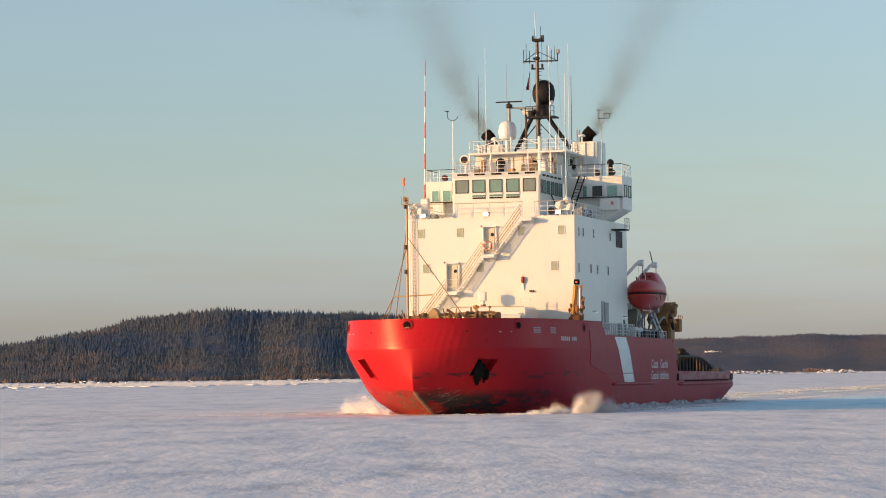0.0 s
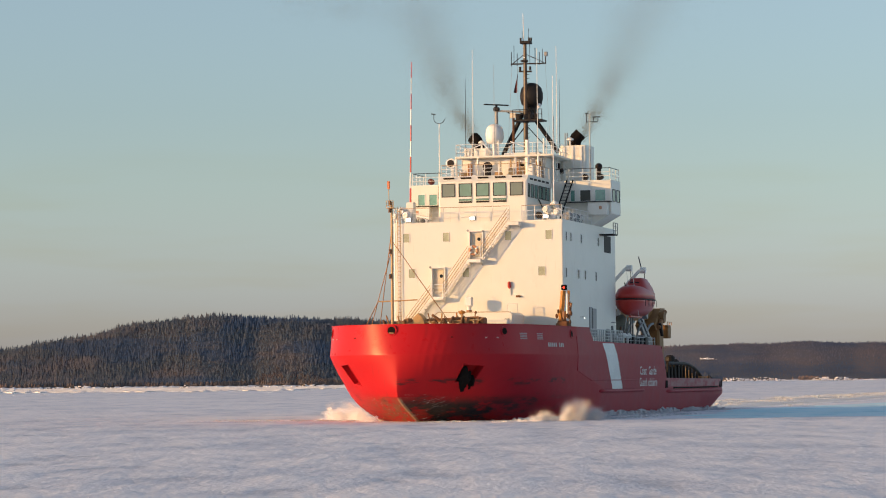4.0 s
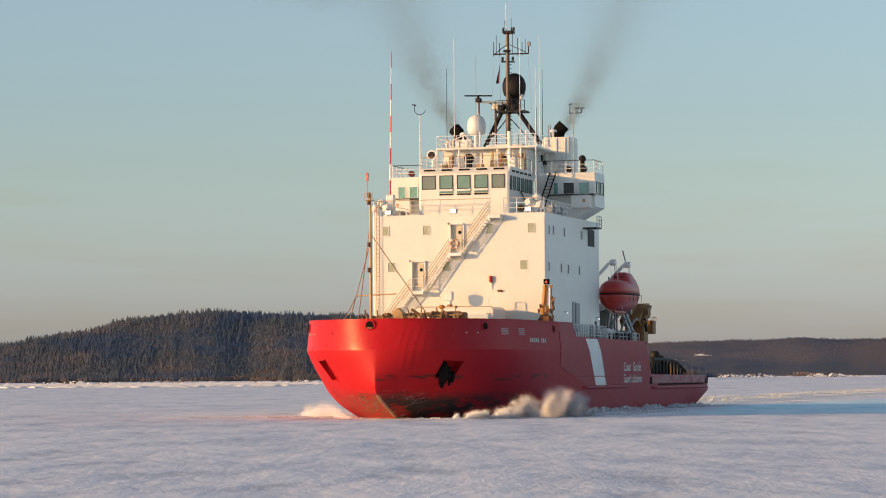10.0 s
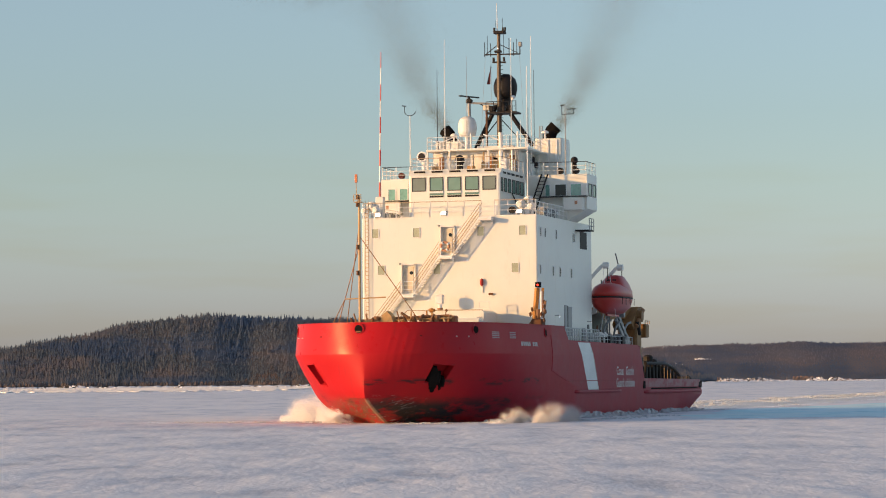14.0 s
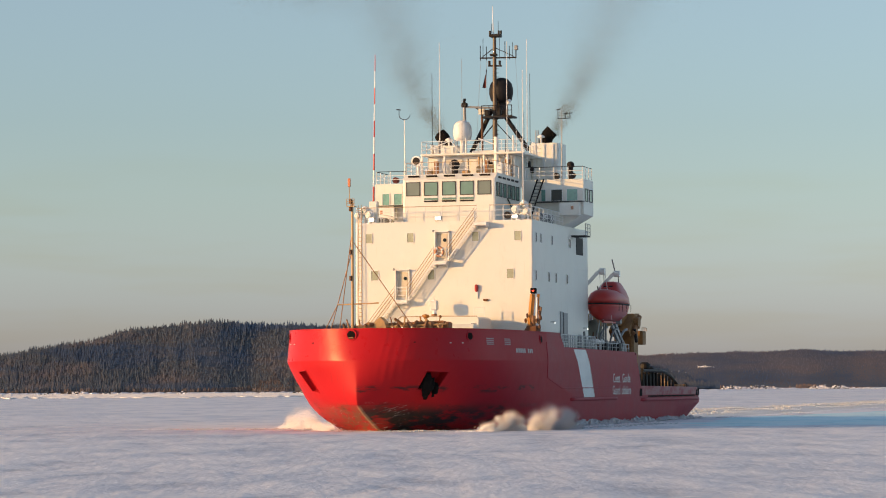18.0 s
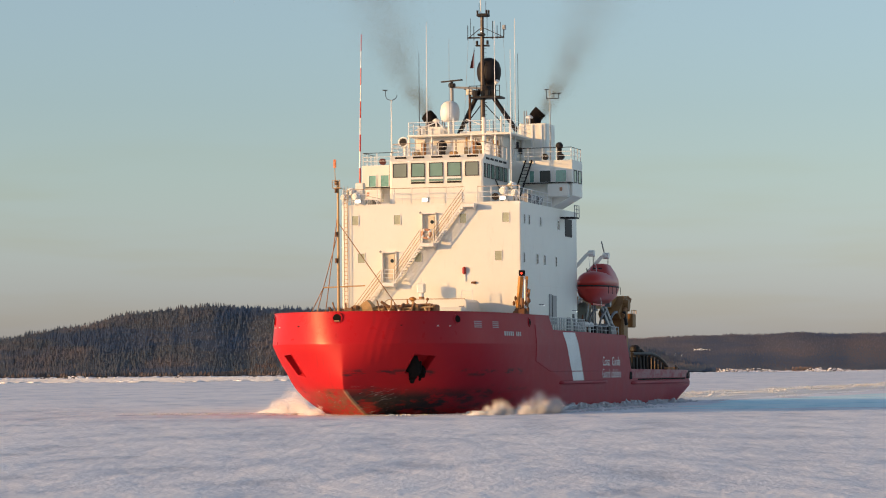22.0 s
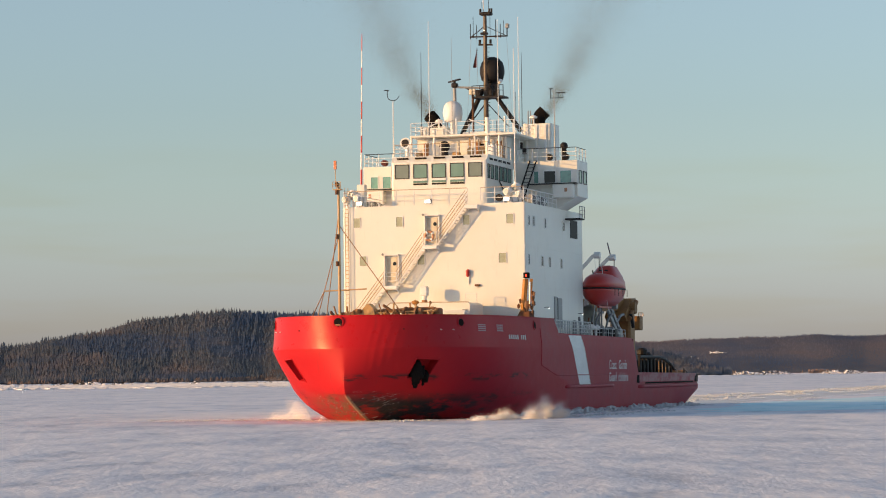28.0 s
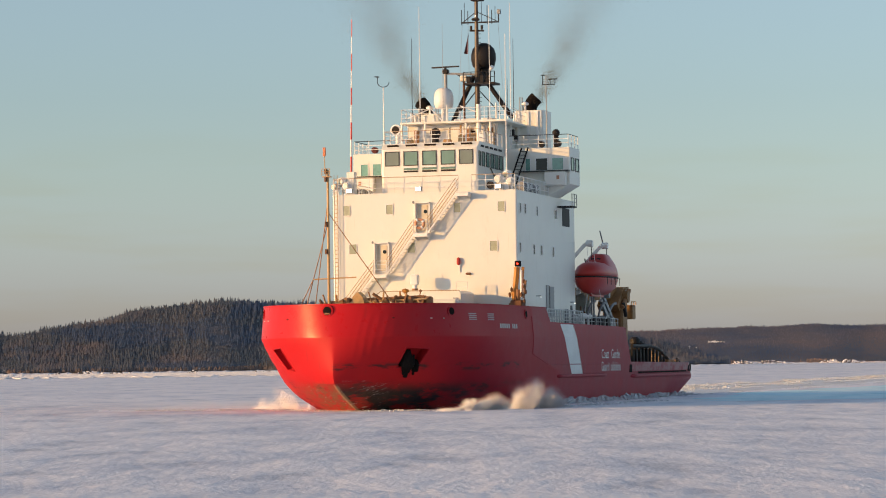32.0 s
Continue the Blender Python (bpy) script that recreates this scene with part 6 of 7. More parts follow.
    for a, b in (((18, -1.8, 15.4), (17.0, -3.2, 7.7)), ((18, -1.8, 13.8), (15.0, -4.6, 7.7)), ((18, -1.9, 14.6), (16, 2.5, 7.7)), ((18, -3.0, 9.6), (15.5, -4.9, 7.7))):
        part("stay", rod(B(), a, b, 0.035, n=5), RUST, fm)
    # small ochre deck crane at the corner of the block
    dc = part("deck_crane", box(B(), (0.9, 7.55, 6.5), (2.1, 8.5, 8.2), 0.1), OLDRUST, ship, "folded rusty ochre deck crane")
    part("crane_column", rod(B(), (1.5, 8.0, 7.5), (1.5, 8.0, 9.0), 0.26, 0.22, 10), RUST, dc)
    part("crane_boom", beam(B(), (1.6, 7.75, 8.0), (1.4, 7.95, 10.75), 0.34, 0.30), YELLOW, dc)
    part("crane_boom_inner", beam(B(), (1.4, 8.25, 8.4), (1.35, 8.42, 10.75), 0.22, 0.22), YELLOW, dc)
    part("crane_ram", rod(B(), (1.7, 8.35, 8.0), (1.6, 8.35, 10.5), 0.08, n=8), TRIM, dc)
    for p in ((1.6, 7.4, 8.6), (1.7, 8.6, 9.2), (1.5, 8.55, 9.6), (1.8, 7.9, 7.9), (1.8, 8.4, 8.6), (1.9, 7.5, 7.8), (2.0, 8.0, 8.3), (1.9, 8.65, 8.1), (1.8, 7.6, 9.0), (1.7, 8.7, 8.8)):
        part("crane_joint", ball(B(), p, 0.17, 1, (1.0, 0.7, 1.3)), OLDRUST, dc)
    part("crane_hook_arm", rod(B(), (1.6, 8.5, 8.3), (1.6, 8.7, 9.7), 0.09, n=6), RUST, dc)
    part("side_light_box", box(B(), (1.0, 7.78, 10.8), (1.5, 8.2, 11.25), 0.04), SOOT, ship, "black side-light box")
    part("side_light", ball(B(), (1.5, 8.02, 11.0), 0.075, 2), REDLAMP, ship, "lit red side light")


def build_aft(ship):
    # deck edge rail amidships, gear behind it
    for side in (1, -1):
        y = side * 8.5
        railing(ship, [(-5.6, y, 6.45), (-17.5, y, 6.42)], 1.15, 0.8, 4, PALEGREY, 0.045)
        railing(ship, [(-17.5, y, 6.42), (-30.5, y, 6.38)], 0.7, 1.6, 2, PALEGREY, 0.035)
        for x, r in ((-17.0, 0.45), (-18.8, 0.45), (-21.5, 0.35)):
            can = aboard(part("storage_drum", rod(B(), (x, side * 7.6, 6.4 + r), (x - 1.3, side * 7.6, 6.4 + r), r, n=16), PALEGREY), "pale grey canister lying on the side deck", "canister", "canisters on the side decks")
            for dx in (0.3, 1.0):
                part("hoop", rod(B(), (x - dx, side * 7.6, 6.4 + r), (x - dx - 0.06, side * 7.6, 6.4 + r), r + 0.015, n=16), GREY, can)
        rnd = random.Random(60 + side)
        for i in range(16):
            x = -15.0 - rnd.random() * 14
            y = side * rnd.uniform(7.2, 8.3)
            if i % 2:
                part("deck_pipe", rod(B(), (x, y, 6.35), (x + rnd.uniform(-0.8, 0.8), y, 7.0 + rnd.random() * 1.4), rnd.uniform(0.05, 0.12), n=7), rnd.choice((OLDGREY, OLDRUST, BLACK)), ship)
            else:
                part("deck_gear", box(B(), (x - rnd.uniform(0.2, 0.7), y - 0.3, 6.35), (x + 0.3, y + 0.3, 6.8 + rnd.random() * 0.7), 0.06), rnd.choice((OLDGREY, BLACK, GREY)), ship)
        for x in (-26.0, -28.6):
            part("white_chock", prism(B(), [(x, 6.4), (x - 1.4, 6.4), (x - 1.9, 7.0), (x - 0.9, 7.35)], "y", min(side * 7.5, side * 8.3), max(side * 7.5, side * 8.3)), GREY, ship, "grey boat chock")
        # davits
        for x in (-20.6, -26.2):
            pts = [(x + 1.0, side * 6.2, 6.4), (x + 0.8, side * 6.2, 9.5), (x + 0.4, side * 6.9, 12.0), (x + 0.1, side * 8.1, 13.35), (x, side * 8.5, 13.5)]
            dv = None
            for a, b in zip(pts, pts[1:]):
                o = part("davit" if dv is None else "davit_arm", beam(B(), a, b, 0.34, 0.30), TRIM, ship if dv is None else dv, "white boat davit" if dv is None else "")
                dv = dv or o
            part("davit_head", rod(B(), (x, side * 8.45 - 0.25, 13.4), (x, side * 8.45 + 0.25, 13.4), 0.28, n=14), TRIM, dv)
            part("davit_fall", rod(B(), (x, side * 8.6, 12.0), (x, side * 8.6, 13.2), 0.035, n=6), BLACK, dv)
        part("davit_hook", beam(B(), (-25.6, side * 8.4, 13.7), (-24.2, side * 8.5, 14.6), 0.09, 0.09), GREY, ship)
        # curved launching ways
        for x, top in ((-20.5, 8.6), (-24.6, 8.5), (-28.3, 8.4)):
            pts = [(x + 3.4 * math.cos(a) - 3.4, side * 8.1, 6.4 + top * 0.25 * math.sin(a)) for a in [i * math.pi / 2 / 6 for i in range(7)]]
            cw = None
            for a, b in zip(pts, pts[1:]):
                o = part("launching_way" if cw is None else "way_piece", beam(B(), a, b, 0.14, 0.18), OLDGREY, ship if cw is None else cw, "curved grey boat launching way" if cw is None else "")
                cw = cw or o
        bm = prism(B(), [(-19.6, 6.4), (-27.5, 6.4), (-25.6, 8.6), (-23.6, 9.25), (-21.2, 9.0)], "y", min(side * 6.9, side * 7.1), max(side * 6.9, side * 7.1))
        part("boat_cradle", bm, OLIVEGREY, ship, "olive-grey boat cradle plate")
        for x0, x1, z1 in ((-30.6, -27.6, 9.0), (-29.2, -26.6, 8.7)):
            part("cradle_ramp", beam(B(), (x0, side * 8.2, 6.45), (x1, side * 7.9, z1), 0.20, 0.34), GREY, ship, "sloping grey cradle ramp")
        for x, r in ((-19.6, 0.5), (-21.3, 0.42)):
            part("vent_head", lathe(B(), [(0.16, 0), (0.16, 0.55), (r, 0.6), (r, 0.85), (r * 0.5, 1.05)], (x, side * 8.0, 6.4), 14), TRIM, ship, "white mushroom vent head")
        for x in (-22.3, -23.4, -24.4):
            part("falls_wire", rod(B(), (x, side * 7.4, 6.8), (x + 0.9, side * 8.0, 9.2), 0.05, n=6), TRIM, ship)
        for x in (-22.0, -22.8):
            part("davit_post", rod(B(), (x, side * 8.2, 6.4), (x, side * 8.2, 8.9), 0.08, n=8), OLDGREY, ship)
    # lower house behind the block, enlarged to shade the jib; large ochre crane
    ah = part("shading_deckhouse", box(B(), (-31.0, -7.2, 6.2), (-18.8, 4.8, 10.2), 0.08), WHITE, ship, "low white house abaft the block, made larger to shade the crane jib")
    cr = part("cargo_crane", box(B(), (-38.9, 5.6, 1.9), (-36.8, 7.5, 9.4), 0.2), CRANE_SHADED, ship, "heavy ochre cargo crane folded down")
    bm = B()
    prism(bm, [(-36.0, 7.9), (-35.2, 8.4), (-37.8, 10.1), (-39.8, 10.15), (-40.2, 9.2), (-38.6, 9.0)], "y", 5.5, 7.4)
    part("crane_head", bm, CRANE_SHADED, cr)
    part("crane_jib", beam(B(), (-37.4, 6.3, 9.6), (-20.0, 2.5, 8.9), 1.1, 1.2), CRANE_SHADED, cr)
    part("crane_ram", rod(B(), (-36.2, 7.6, 8.2), (-38.6, 7.7, 9.8), 0.22, n=10), RUST, cr)
    part("crane_winch", rod(B(), (-37.6, 7.3, 9.2), (-37.6, 7.9, 9.2), 0.55, n=16), CRANE_SHADED, cr)
    part("crane_cab", box(B(), (-41.3, 6.0, 7.2), (-40.0, 7.7, 8.5), 0.08), CRANE_SHADED, cr, "ochre operator's platform")
    railing(ship, [(-41.4, 7.7, 8.5), (-39.6, 7.7, 8.5)], 0.3, 1.0, 1, YELLOW)
    part("crane_hose", rod(B(), (-36.3, 7.7, 8.6), (-36.8, 7.8, 7.4), 0.16, n=8), BLACK, cr)
    # aft deck: black tow gear cage, posts
    tg = part("tow_gear_guard", box(B(), (-50.0, 3.2, 1.9), (-43.5, 6.6, 4.45), 0.1), BLACK, ship, "black towing gear guard along the aft bulwark")
    pts = []
    for i in range(13):
        x = -43.5 - 18.5 * i / 12
        pts.append((x, 6.8, 2.2 + 2.55 * (1 - max(0.0, (i - 4) / 8.2) ** 2.4)))
    for a, b in zip(pts, pts[1:]):
        part("guard_rail", rod(B(), a, b, 0.17, n=8), BLACK, tg)
        part("guard_post", rod(B(), (a[0], 6.8, 1.9), a, 0.13, n=6), BLACK, tg)
    for i in range(3, 12):
        part("guard_plate", box(B(), (pts[i][0] - 0.6, 6.3, 1.9), (pts[i][0] + 0.5, 6.4, pts[i][2] - 0.2)), BLACK if i < 7 else BUFF, tg)
    for x, h in ((-47.3, 5.6), (-49.2, 5.2)):
        lathe_b = lathe(B(), [(0.35, 0), (0.35, h - 2.6), (0.5, h - 2.5), (0.5, h - 2.1), (0.3, h - 1.9)], (x, 6.2, 1.9), 12)
        part("air_vent", lathe_b, BLACK, ship, "black ventilator post")
    for x in (-58.5, -60.2, -62.0):
        part("stern_roller", box(B(), (x - 0.6, 6.0, 1.9), (x + 0.6, 7.2, 3.45), 0.1), RUST, ship, "rusty stern fitting")
    railing(ship, [(-60.5, 7.4, 3.0), (-64.0, 7.1, 2.6)], 0.6, 1.2, 1, BLACK)


def build_lifeboat():
    """Enclosed boat hung in the davits; its own thing, in the ship's coordinates."""
    root = new("lifeboat")
    tagged(root, "red enclosed lifeboat hanging in white davits", "lifeboat")
    cx, cy, cz = -22.6, 8.5, 10.5
    L, Wd = 4.2, 1.5

    def shell(zs, f):
        n = 40
        v, fc = [], []
        for z, s, e in zs:
            for i in range(n):
                a = 2 * math.pi * i / n
                ca, sa = math.cos(a), math.sin(a)
                px = math.copysign(abs(ca) ** 0.75, ca) * L * e
                py = math.copysign(abs(sa) ** 0.8, sa) * Wd * s
                v.append((cx + px, cy + py, cz + z))
        for j in range(len(zs) - 1):
            for i in range(n):
                k = (i + 1) % n
                fc.append((j * n + i, j * n + k, (j + 1) * n + k, (j + 1) * n + i))
        fc.append(tuple(range(n))[::-1])
        fc.append(tuple((len(zs) - 1) * n + i for i in range(n)))
        return v, fc
    v, fc = shell([(-1.45, 0.12, 0.62), (-1.3, 0.45, 0.78), (-0.8, 0.85, 0.93), (-0.2, 0.98, 0.99), (0.0, 1.0, 1.0)], 0)
    raw("boat_hull", v, fc, BOATRED, root, smooth=True)
    v, fc = shell([(0.06, 0.99, 0.99), (0.55, 0.95, 0.96), (0.95, 0.82, 0.86), (1.22, 0.58, 0.72), (1.34, 0.2, 0.5)], 0)
    raw("canopy", v, fc, BOATRED, root, smooth=True)
    v, fc = shell([(-0.03, 1.025, 1.01), (0.09, 1.025, 1.01)], 0)
    raw("fender", v, fc, BLACK, root, "black rubbing fender", smooth=True)
    v, fc = [], []
    rings = [(0.1, 2.55, 1.42, -1.1), (0.7, 2.4, 1.34, -1.15), (1.25, 1.95, 1.12, -1.3), (1.75, 1.4, 0.82, -1.45), (1.98, 1.2, 0.68, -1.5), (2.04, 1.05, 0.56, -1.5)]
    n = 28
    for z, hl, hw, mid in rings:
        for i in range(n):
            a = 2 * math.pi * i / n
            ca, sa = math.cos(a), math.sin(a)
            v.append((cx + mid + math.copysign(abs(ca) ** 0.55, ca) * hl, cy + math.copysign(abs(sa) ** 0.6, sa) * hw, cz + z))
    for j in range(len(rings) - 1):
        fc += [(j * n + i, j * n + (i + 1) % n, (j + 1) * n + (i + 1) % n, (j + 1) * n + i) for i in range(n)]
    fc.append(tuple((len(rings) - 1) * n + i for i in range(n)))
    raw("conning_hatch", v, fc, BOATRED, root, "raised red steering cupola with sloping sides", smooth=True)
    part("cupola_cap", box(B(), (cx - 2.3, cy - 0.42, cz + 2.0), (cx - 0.7, cy + 0.42, cz + 2.1), 0.04), BOATRED, root)
    m = Matrix.Translation((cx + 0.13, cy, cz + 1.55)) @ Euler((0, radians(-38), 0)).to_matrix().to_4x4()
    for dy in (-0.42, 0.08):
        part("hatch_window", box(B(), (-0.02, dy, -0.16), (0.05, dy + 0.34, 0.16), 0, m), DGLASS, root, "dark steering window")
    part("canopy_seam", tube(B(), [(cx + 3.2, cy, cz + 0.95), (cx + 2.2, cy, cz + 1.25), (cx + 0.8, cy, cz + 1.36)], 0.035, 6), BOATRED, root)
    for dx in (2.4, -4.0):
        part("lifting_hook", rod(B(), (cx + dx, cy - 0.3, cz + 1.0), (cx + dx, cy - 0.4, cz + 1.6), 0.05, n=8), BLACK, root)
    part("bow_hatch", box(B(), (cx + 3.0, cy - 0.35, cz + 0.75), (cx + 3.6, cy + 0.35, cz + 0.95), 0.06), BOATRED, root)
    for dx, dy, low in ((2.6, 0.45, 1.9), (1.9, 0.15, 1.2), (2.9, -0.3, 1.4)):
        part("hanging_line", rod(B(), (cx + dx - 0.4, cy + dy * 0.6, cz + 2.7), (cx + dx, cy + dy + 0.55, cz - low), 0.02, n=4), TRIM, root, "slack white painter")
    part("keel_skid", box(B(), (cx - 2.4, cy - 0.1, cz - 1.62), (cx + 2.2, cy + 0.1, cz - 1.4), 0.04), BOATRED, root)
    for x in (-2.2, -0.6, 1.0, 2.4):
        part("grab_line", rod(B(), (cx + x, cy + 1.55, cz + 0.0), (cx + x - 0.6, cy + 1.4, cz - 0.6), 0.025, n=5), BLACK, root)
    part("propeller_guard", rod(B(), (cx - 3.6, cy - 0.3, cz - 1.3), (cx - 3.6, cy + 0.3, cz - 1.3), 0.35, n=14), GREY, root)
    return root


ship = new("icebreaker")
tagged(ship, "red and white icebreaker pushing through snow-covered sea ice", "ship")
build_hull(ship)
build_house(ship)
build_bridge(ship)
SCANNER = build_upper(ship)
build_foredeck(ship)
build_aft(ship)
LIFEBOAT = build_lifeboat()


# ---- broken ice along the track, spray, smoke ----
def ship_pose(t):
    """The ship's pose at t seconds, between its rows."""
    for a, b in zip(SHIP_ROWS, SHIP_ROWS[1:]):
        if t <= b[0]:
            break
    f = (t - a[0]) / (b[0] - a[0])
    x, y, h = (p + (q - p) * f for p, q in zip(a[1:], b[1:]))
    return pose(x, y, 0, 0, 0, h)


def track_ice():
    """Broken plates and rubble that fill the channel behind the ship and lie heaped on its edges."""
    m = ship_pose(32.0)
    rnd = random.Random(5)
    verts, faces = [], []
    for _ in range(22000):
        back = rnd.random() ** 1.3 * 420
        x = -30.0 - back
        kind = rnd.random()
        if kind < 0.55:
            y = rnd.gauss(-7.0, 3.2)
        elif kind < 0.85:
            y = rnd.uniform(-10, 4)
        else:
            y = 9.3 + abs(rnd.gauss(0.0, 1.6))
        if x > -70 and (y < 9 or rnd.random() < 0.5):
            continue
        heap = noise.noise(Vector((x * 0.07, y * 0.2, 2)))
        if heap < 0.0:
            continue
        s = rnd.uniform(0.03, 0.115) * (1.0 + 1.6 * (rnd.random() < 0.04)) * (0.5 if y > 9 else 1.0)
        lift = rnd.random() * (0.03 + 0.20 * max(0.0, heap)) * (0.4 if y > 9 else 1.0)
        p = m @ Vector((x, y, lift))
        lump(rnd, p, s, verts, faces, rnd.uniform(0.25, 0.7))
    tagged(raw("ice_rubble", verts, faces, CHUNK), "broken ice blocks heaped along the ship's channel", "ice", kind="stuff")
    v, f = [], []
    n = 90
    for i in range(n + 1):
        x = -64 - 360 * i / n
        for y in (-9.2, -3, 3, 9.2):
            p = m @ Vector((x, y + 0.5 * noise.noise(Vector((x * 0.2, y, 0))), -0.008))
            v.append(p)
    for i in range(n):
        for k in range(3):
            f.append((i * 4 + k, i * 4 + k + 1, i * 4 + 5 + k, i * 4 + 4 + k))
    tagged(raw("channel", v, f, mat("slush", (0.72, 0.72, 0.73), 0.6, vary=0.25, scale=0.6, bump=0.6)), "refrozen slush in the channel behind the ship", "slush", kind="structure")


track_ice()


def powder(name, seed, count, shape, size, material, label, category, flakes=0, face=None):
    """A cloud of grains in one rigid piece; shape(rnd) gives a grain's place."""
    rnd = random.Random(seed)
    v, f = [], []
    for i in range(count + flakes):
        c = shape(rnd, 1.0 if i < count else 0.6)
        s = size * rnd.uniform(0.5, 1.4) * (1.0 if i < count else 2.3)
        k = len(v)
        d = [Vector((rnd.gauss(0, 1), rnd.gauss(0, 1), rnd.gauss(0, 1))).normalized() * s for _ in range(3)]
        if face:
            u = (face + Vector((rnd.gauss(0, 0.3), rnd.gauss(0, 0.3), rnd.gauss(0, 0.3)))).normalized()
            w = u.orthogonal().normalized() * s
            t, turn = u.cross(w), rnd.random() * 6
            d = [w * math.cos(turn + e) + t * math.sin(turn + e) for e in (0.0, 1.9, 4.0)]
        v += [(c[0] + e.x, c[1] + e.y, c[2] + e.z) for e in d]
        f.append((k, k + 1, k + 2))
    return tagged(raw(name, v, f, material), label, category, kind="stuff")


def plume(width0, width1, bend, length, seed, grains=68000):
    """A length of smoke: a soft drift of soot grains about a leaning axis, a little denser in its billows."""
    seeds = random.Random(seed)
    billows = []
    for _ in range(26):
        t = seeds.uniform(-0.25, 1.25)
        w = width0 + (width1 - width0) * t
        billows.append((seeds.gauss(0, 0.45 * w), seeds.gauss(0, 0.45 * w) + bend * t, length * t, w * seeds.uniform(0.45, 0.85)))

    def shape(rnd, near):
        x, y, z, r = rnd.choice(billows)
        return (x + rnd.gauss(0, r), y + rnd.gauss(0, r), z + rnd.gauss(0, r))
    return powder("smoke", seed, grains, shape, 0.0090, SMOKE, "thin grey-brown exhaust smoke", "smoke")


SPRAYS = []
SPRAY_FACE = ship_pose(16.0).to_3x3().inverted() @ Vector((-0.60, -0.70, 0.45)).normalized()
PORT_CREST = [(21.8, 7.6, 0.25), (19.8, 9.2, 0.75), (17.6, 10.7, 1.4), (15.4, 11.7, 2.0), (13.2, 12.3, 2.15), (9.8, 12.4, 1.4), (4.8, 11.8, 0.8)]
STARBOARD_CREST = [(15.5, 4.2, 0.9), (13.8, 5.6, 1.7), (12.2, 7.0, 2.1), (10.6, 8.4, 1.9), (8.6, 10.0, 1.4), (5.5, 12.0, 0.7), (1, 13.8, 0.3)]
for side, crest in ((1, PORT_CREST), (-1, STARBOARD_CREST)):
    for k in range(6):
        x0, y0, h0 = crest[k]
        # fans of powder flung out of the heap: each leaves the ice low and opens as it rises
        seeds = random.Random(70 + k + 10 * side)
        billows = []
        for _ in range(14):
            x = x0 + seeds.gauss(0, 1.0)
            yc = curve_at([(-p, q) for p, q, _ in crest], -x)
            hc = curve_at([(-p, h) for p, _, h in crest], -x)
            out, lean = seeds.gauss(0, 0.55), seeds.uniform(-0.2, 0.7)
            top = hc * (0.45 + 0.75 * seeds.random() ** 1.2) * math.exp(-(out / 1.4) ** 2)
            steps = 2 + int(top * 3.0)
            for i in range(steps):
                z = top * (i + 0.4) / steps
                billows.append((x - lean * z + seeds.gauss(0, 0.10), side * (yc + out + 0.35 * z + seeds.gauss(0, 0.10)), z, 0.10 + 0.06 * z + 0.10 * seeds.random()))

        def shape(rnd, near, billows=billows):
            x, y, z, r = rnd.choice(billows)
            r *= near
            return (x + rnd.gauss(0, r), y + rnd.gauss(0, r), max(-0.05, z + rnd.gauss(0, r * 0.85)))
        SPRAYS.append((side, k, powder("snow_spray", 40 + k + 10 * side, 46000 if side > 0 else 26000, shape, 0.0125, POWDER, "powdery snow spray thrown up by the bow", "spray", 5000 if side > 0 else 1800, SPRAY_FACE)))


def ice_lip(seed, line, count, spread, size, lift, label):
    """Low rubble that the ship keeps turning up along a line; in the ship's coordinates."""
    rnd = random.Random(seed)
    v, f = [], []
    for _ in range(count):
        t = rnd.random() * (len(line) - 1)
        i = int(t)
        (ax, ay), (bx, by) = line[i], line[i + 1]
        x, y = ax + (bx - ax) * (t - i), ay + (by - ay) * (t - i)
        s = size * rnd.uniform(0.3, 1.0) * (1 if noise.noise(Vector((x * 0.7, y * 0.7, seed))) > -0.1 else 0.4)
        lump(rnd, (x + rnd.gauss(0, spread), y + rnd.gauss(0, spread), lift * rnd.random() ** 2), s, v, f, 0.6)
    ob = tagged(raw("ice_lip", v, f, CHUNK), label, "ice", kind="stuff")
    RIDERS.append(ob)


ice_lip(81, [(14, -6.5), (11.5, -10.5), (11.5, -15.0), (12.5, -22.0)], 1100, 0.35, 0.065, 0.10, "low ridge of broken snow crust beside the bow")
ice_lip(82, [(16, 8.0), (10, 9.6), (0, 9.3), (-15, 9.4), (-35, 9.3), (-60, 9.0)], 1500, 0.50, 0.14, 0.22, "broken ice heaped along the ship's side")
ice_lip(83, [(20, 3.0), (17.4, 0.2), (18.5, -3.0), (14.5, -6.0)], 170, 0.20, 0.06, 0.05, "cracked snow crust turned up at the stem")
ice_lip(84, [(20, 3.0), (16, 8.5), (8, 12.5), (0, 13.5), (-20, 14.0)], 500, 0.60, 0.12, 0.05, "scattered snow lumps beside the ship")


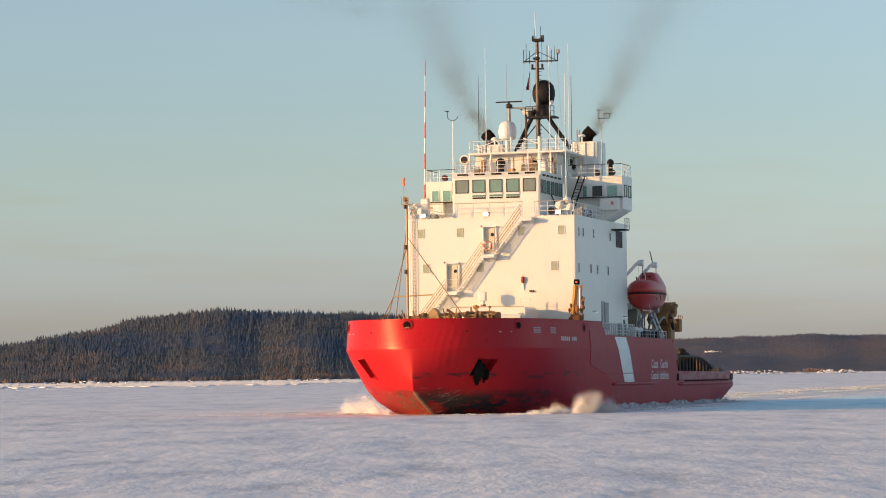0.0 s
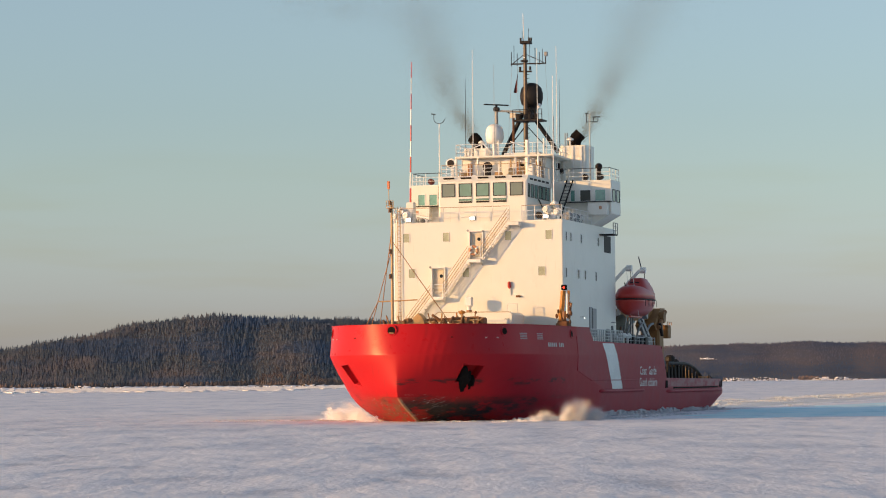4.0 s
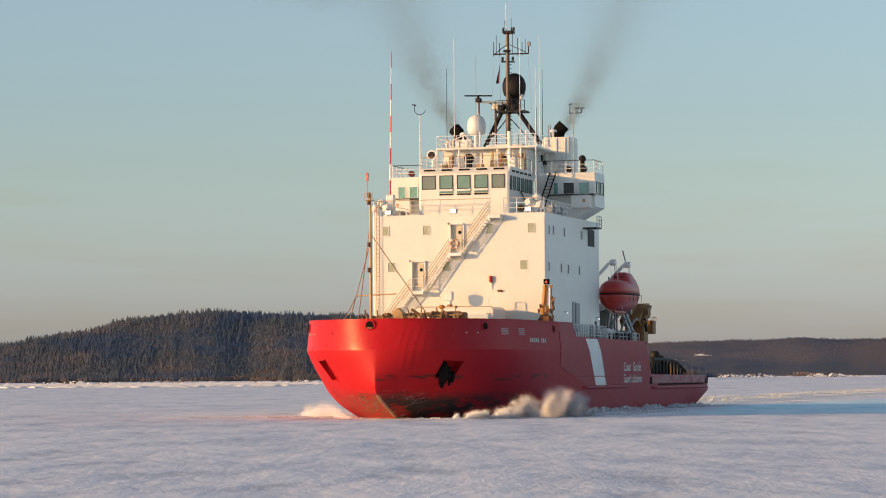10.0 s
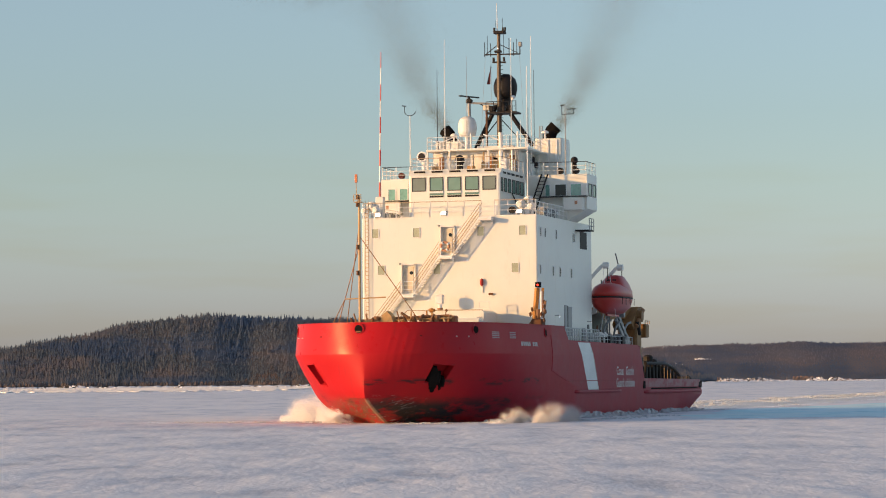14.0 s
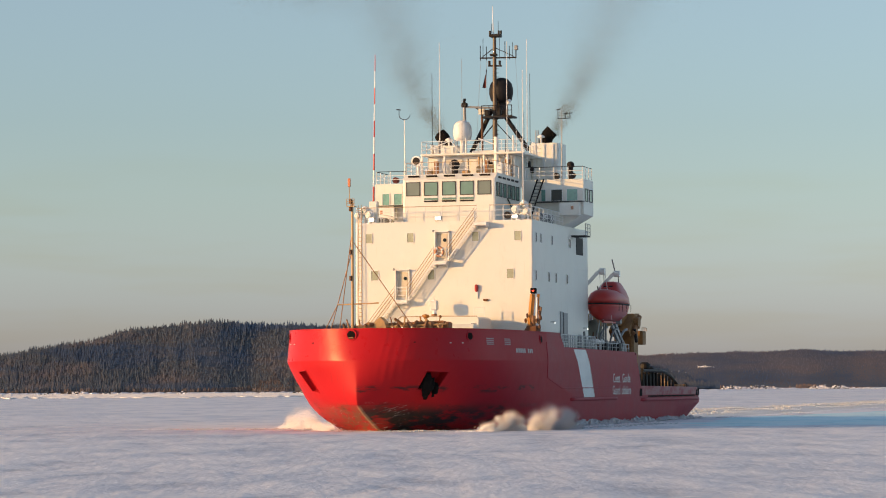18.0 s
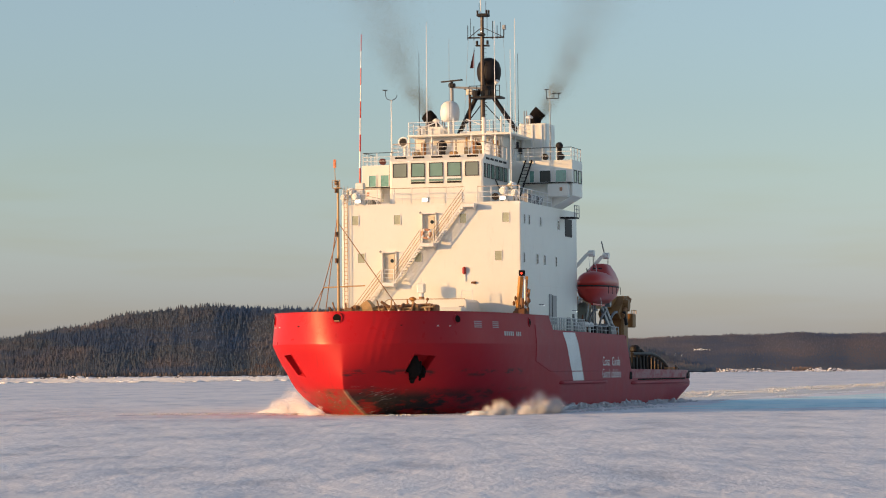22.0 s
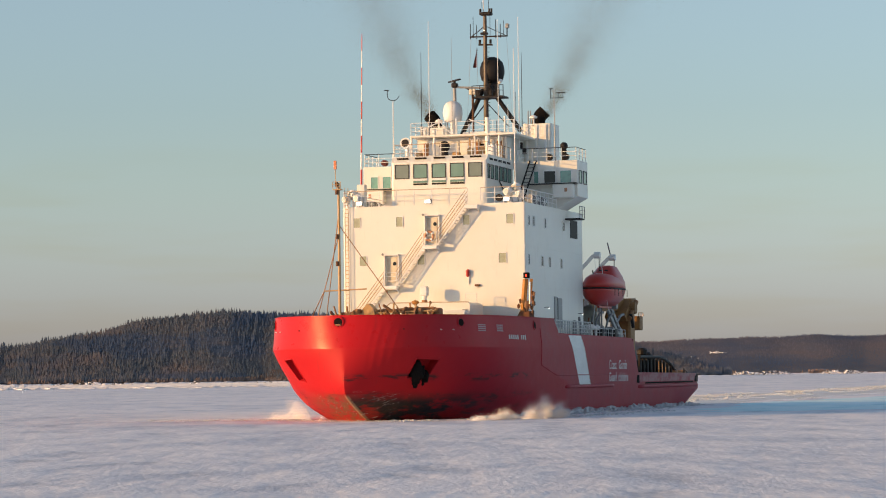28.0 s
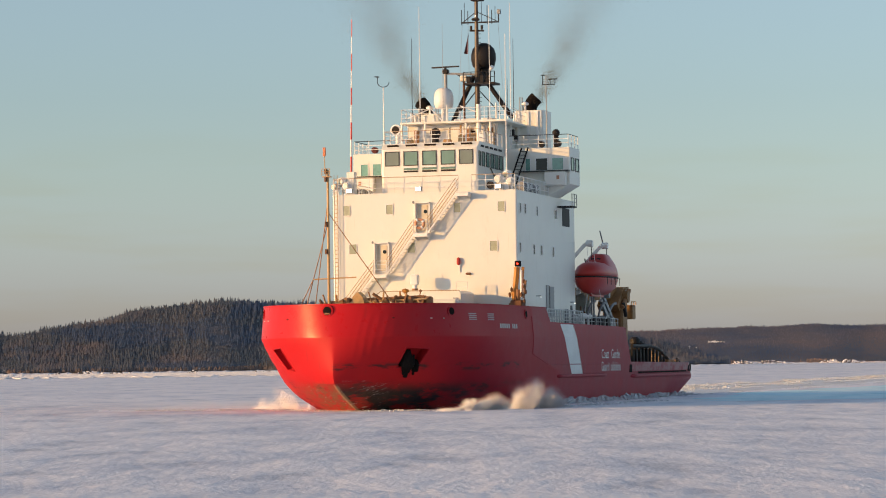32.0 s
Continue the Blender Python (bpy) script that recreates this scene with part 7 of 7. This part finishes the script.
def side_slabs():
    """Slabs of ice tipped up against the port side."""
    rnd = random.Random(17)
    v, f = [], []
    for _ in range(260):
        x = rnd.uniform(-58, 8)
        if noise.noise(Vector((x * 0.22, 3, 3))) < -0.15:
            continue
        s = rnd.uniform(0.12, 0.42)
        m = Matrix.Translation((x, 9.15 + rnd.gauss(0, 0.28), 0.04 + 0.20 * rnd.random())) @ Euler((rnd.gauss(0.5, 0.5), rnd.gauss(0, 0.5), rnd.random() * 6)).to_matrix().to_4x4()
        sides = rnd.choice((4, 5, 5))
        turn = rnd.random()
        ring = [(s * rnd.uniform(0.6, 1.1) * math.cos(turn + q * 2 * math.pi / sides), s * rnd.uniform(0.6, 1.1) * math.sin(turn + q * 2 * math.pi / sides)) for q in range(sides)]
        k = len(v)
        for z in (-0.09, 0.09):
            v += [m @ Vector((px, py, z)) for px, py in ring]
        f += [tuple(k + q for q in range(sides))[::-1], tuple(k + sides + q for q in range(sides))]
        f += [(k + q, k + (q + 1) % sides, k + sides + (q + 1) % sides, k + sides + q) for q in range(sides)]
    ob = tagged(raw("ice_slabs", v, f, CHUNK), "slabs of broken ice tipped up along the hull", "ice", kind="stuff")
    RIDERS.append(ob)


side_slabs()
PORT_LEVEL = [(0, 0.6), (1, 0.3), (2, 0.95), (3, 0.5), (4.5, 0.6), (6, 0.45), (7, 0.6), (8, 0.35), (9, 1.0), (10, 0.95), (11, 0.35), (12, 0.35), (13, 0.75), (14, 0.55), (15.5, 0.6), (17, 0.55), (18, 0.75), (19, 0.85), (20, 0.65), (21, 0.45), (22, 0.55), (23, 0.9), (24, 0.8), (25, 0.55), (26.5, 0.6), (28, 0.5), (29, 0.55), (30, 0.45), (31, 0.9), (32, 0.75)]
STARBOARD_LEVEL = [(0, 0.55), (1, 0.3), (2, 0.55), (3, 0.55), (4.5, 0.6), (6, 0.9), (7, 0.7), (8, 0.5), (9, 0.9), (10, 0.45), (11, 0.55), (12, 0.6), (13, 0.6), (14, 0.9), (15.5, 0.6), (17, 0.6), (18, 0.6), (19, 0.75), (20, 1.0), (21, 0.6), (22, 0.6), (23, 0.75), (24, 0.7), (25, 0.35), (26.5, 0.5), (28, 0.35), (29, 0.55), (30, 1.0), (31, 0.6), (32, 0.4)]

SMOKE_PATH = {-1: [(-5.4, 25.9), (-7.16, 28.55), (-8.22, 30.61), (-9.1, 33.75), (-10.4, 37.1), (-12.4, 42.0)], 1: [(5.3, 25.9), (6.55, 28.05), (7.56, 29.99), (9.16, 32.98), (10.5, 36.2), (12.3, 41.0)]}
PUFFS = []
for side in (-1, 1):
    line = [(z, y) for y, z in SMOKE_PATH[side]]
    for k in range(8):
        za, zb = 25.7 + 2.0 * k, 27.7 + 2.0 * k
        ya, yb = curve_at(line, za), curve_at(line, zb)
        wa, wb = (0.40 + 0.18 * (z - 25.7) for z in (za, zb))
        PUFFS.append((side, k, Vector((-17.1 - 0.1 * k, ya, za)), plume(wa, wb, yb - ya, 2.0, 200 + k + 20 * side)))
# thin smoke that drifts off to starboard high above the funnels
for k in range(2):
    PUFFS.append((-1, 4 + k, Vector((-17.5, -12.0 - 5.5 * k, 37.4 + 0.7 * k)), plume(1.1, 1.3, -6.0, 0.9, 260 + k, 34000)))


def motions():
    rows = [(t, pose(x, y, 0, 0, 0, h)) for t, x, y, h in SHIP_ROWS]
    walk(ship, rows)
    walk(LIFEBOAT, rows)
    for ob in RIDERS:
        walk(ob, rows)
    walk(SCANNER, [(i * 0.5, pose(-16.0, -2.8, 28.5, 0, 0, -62 * i)) for i in range(65)])
    times = [i * 0.25 for i in range(129)]
    for side, k, ob in SPRAYS:
        level = PORT_LEVEL if side > 0 else STARBOARD_LEVEL
        walk(ob, [(t, ship_pose(t) @ pose(0.25 * math.sin(2.1 * t + k), 0, -1.9 * (0.94 - curve_at(level, t)) + 0.22 * math.sin(3.3 * t + 2.1 * k + side))) for t in times])
    for side, k, base, ob in PUFFS:
        walk(ob, [(t, ship_pose(t) @ pose(base.x, base.y + 0.05 * k * math.sin(0.45 * t + side), base.z, 0, 0, 5 * math.sin(0.9 * t + 0.3 * k))) for t in times[::2]])


motions()
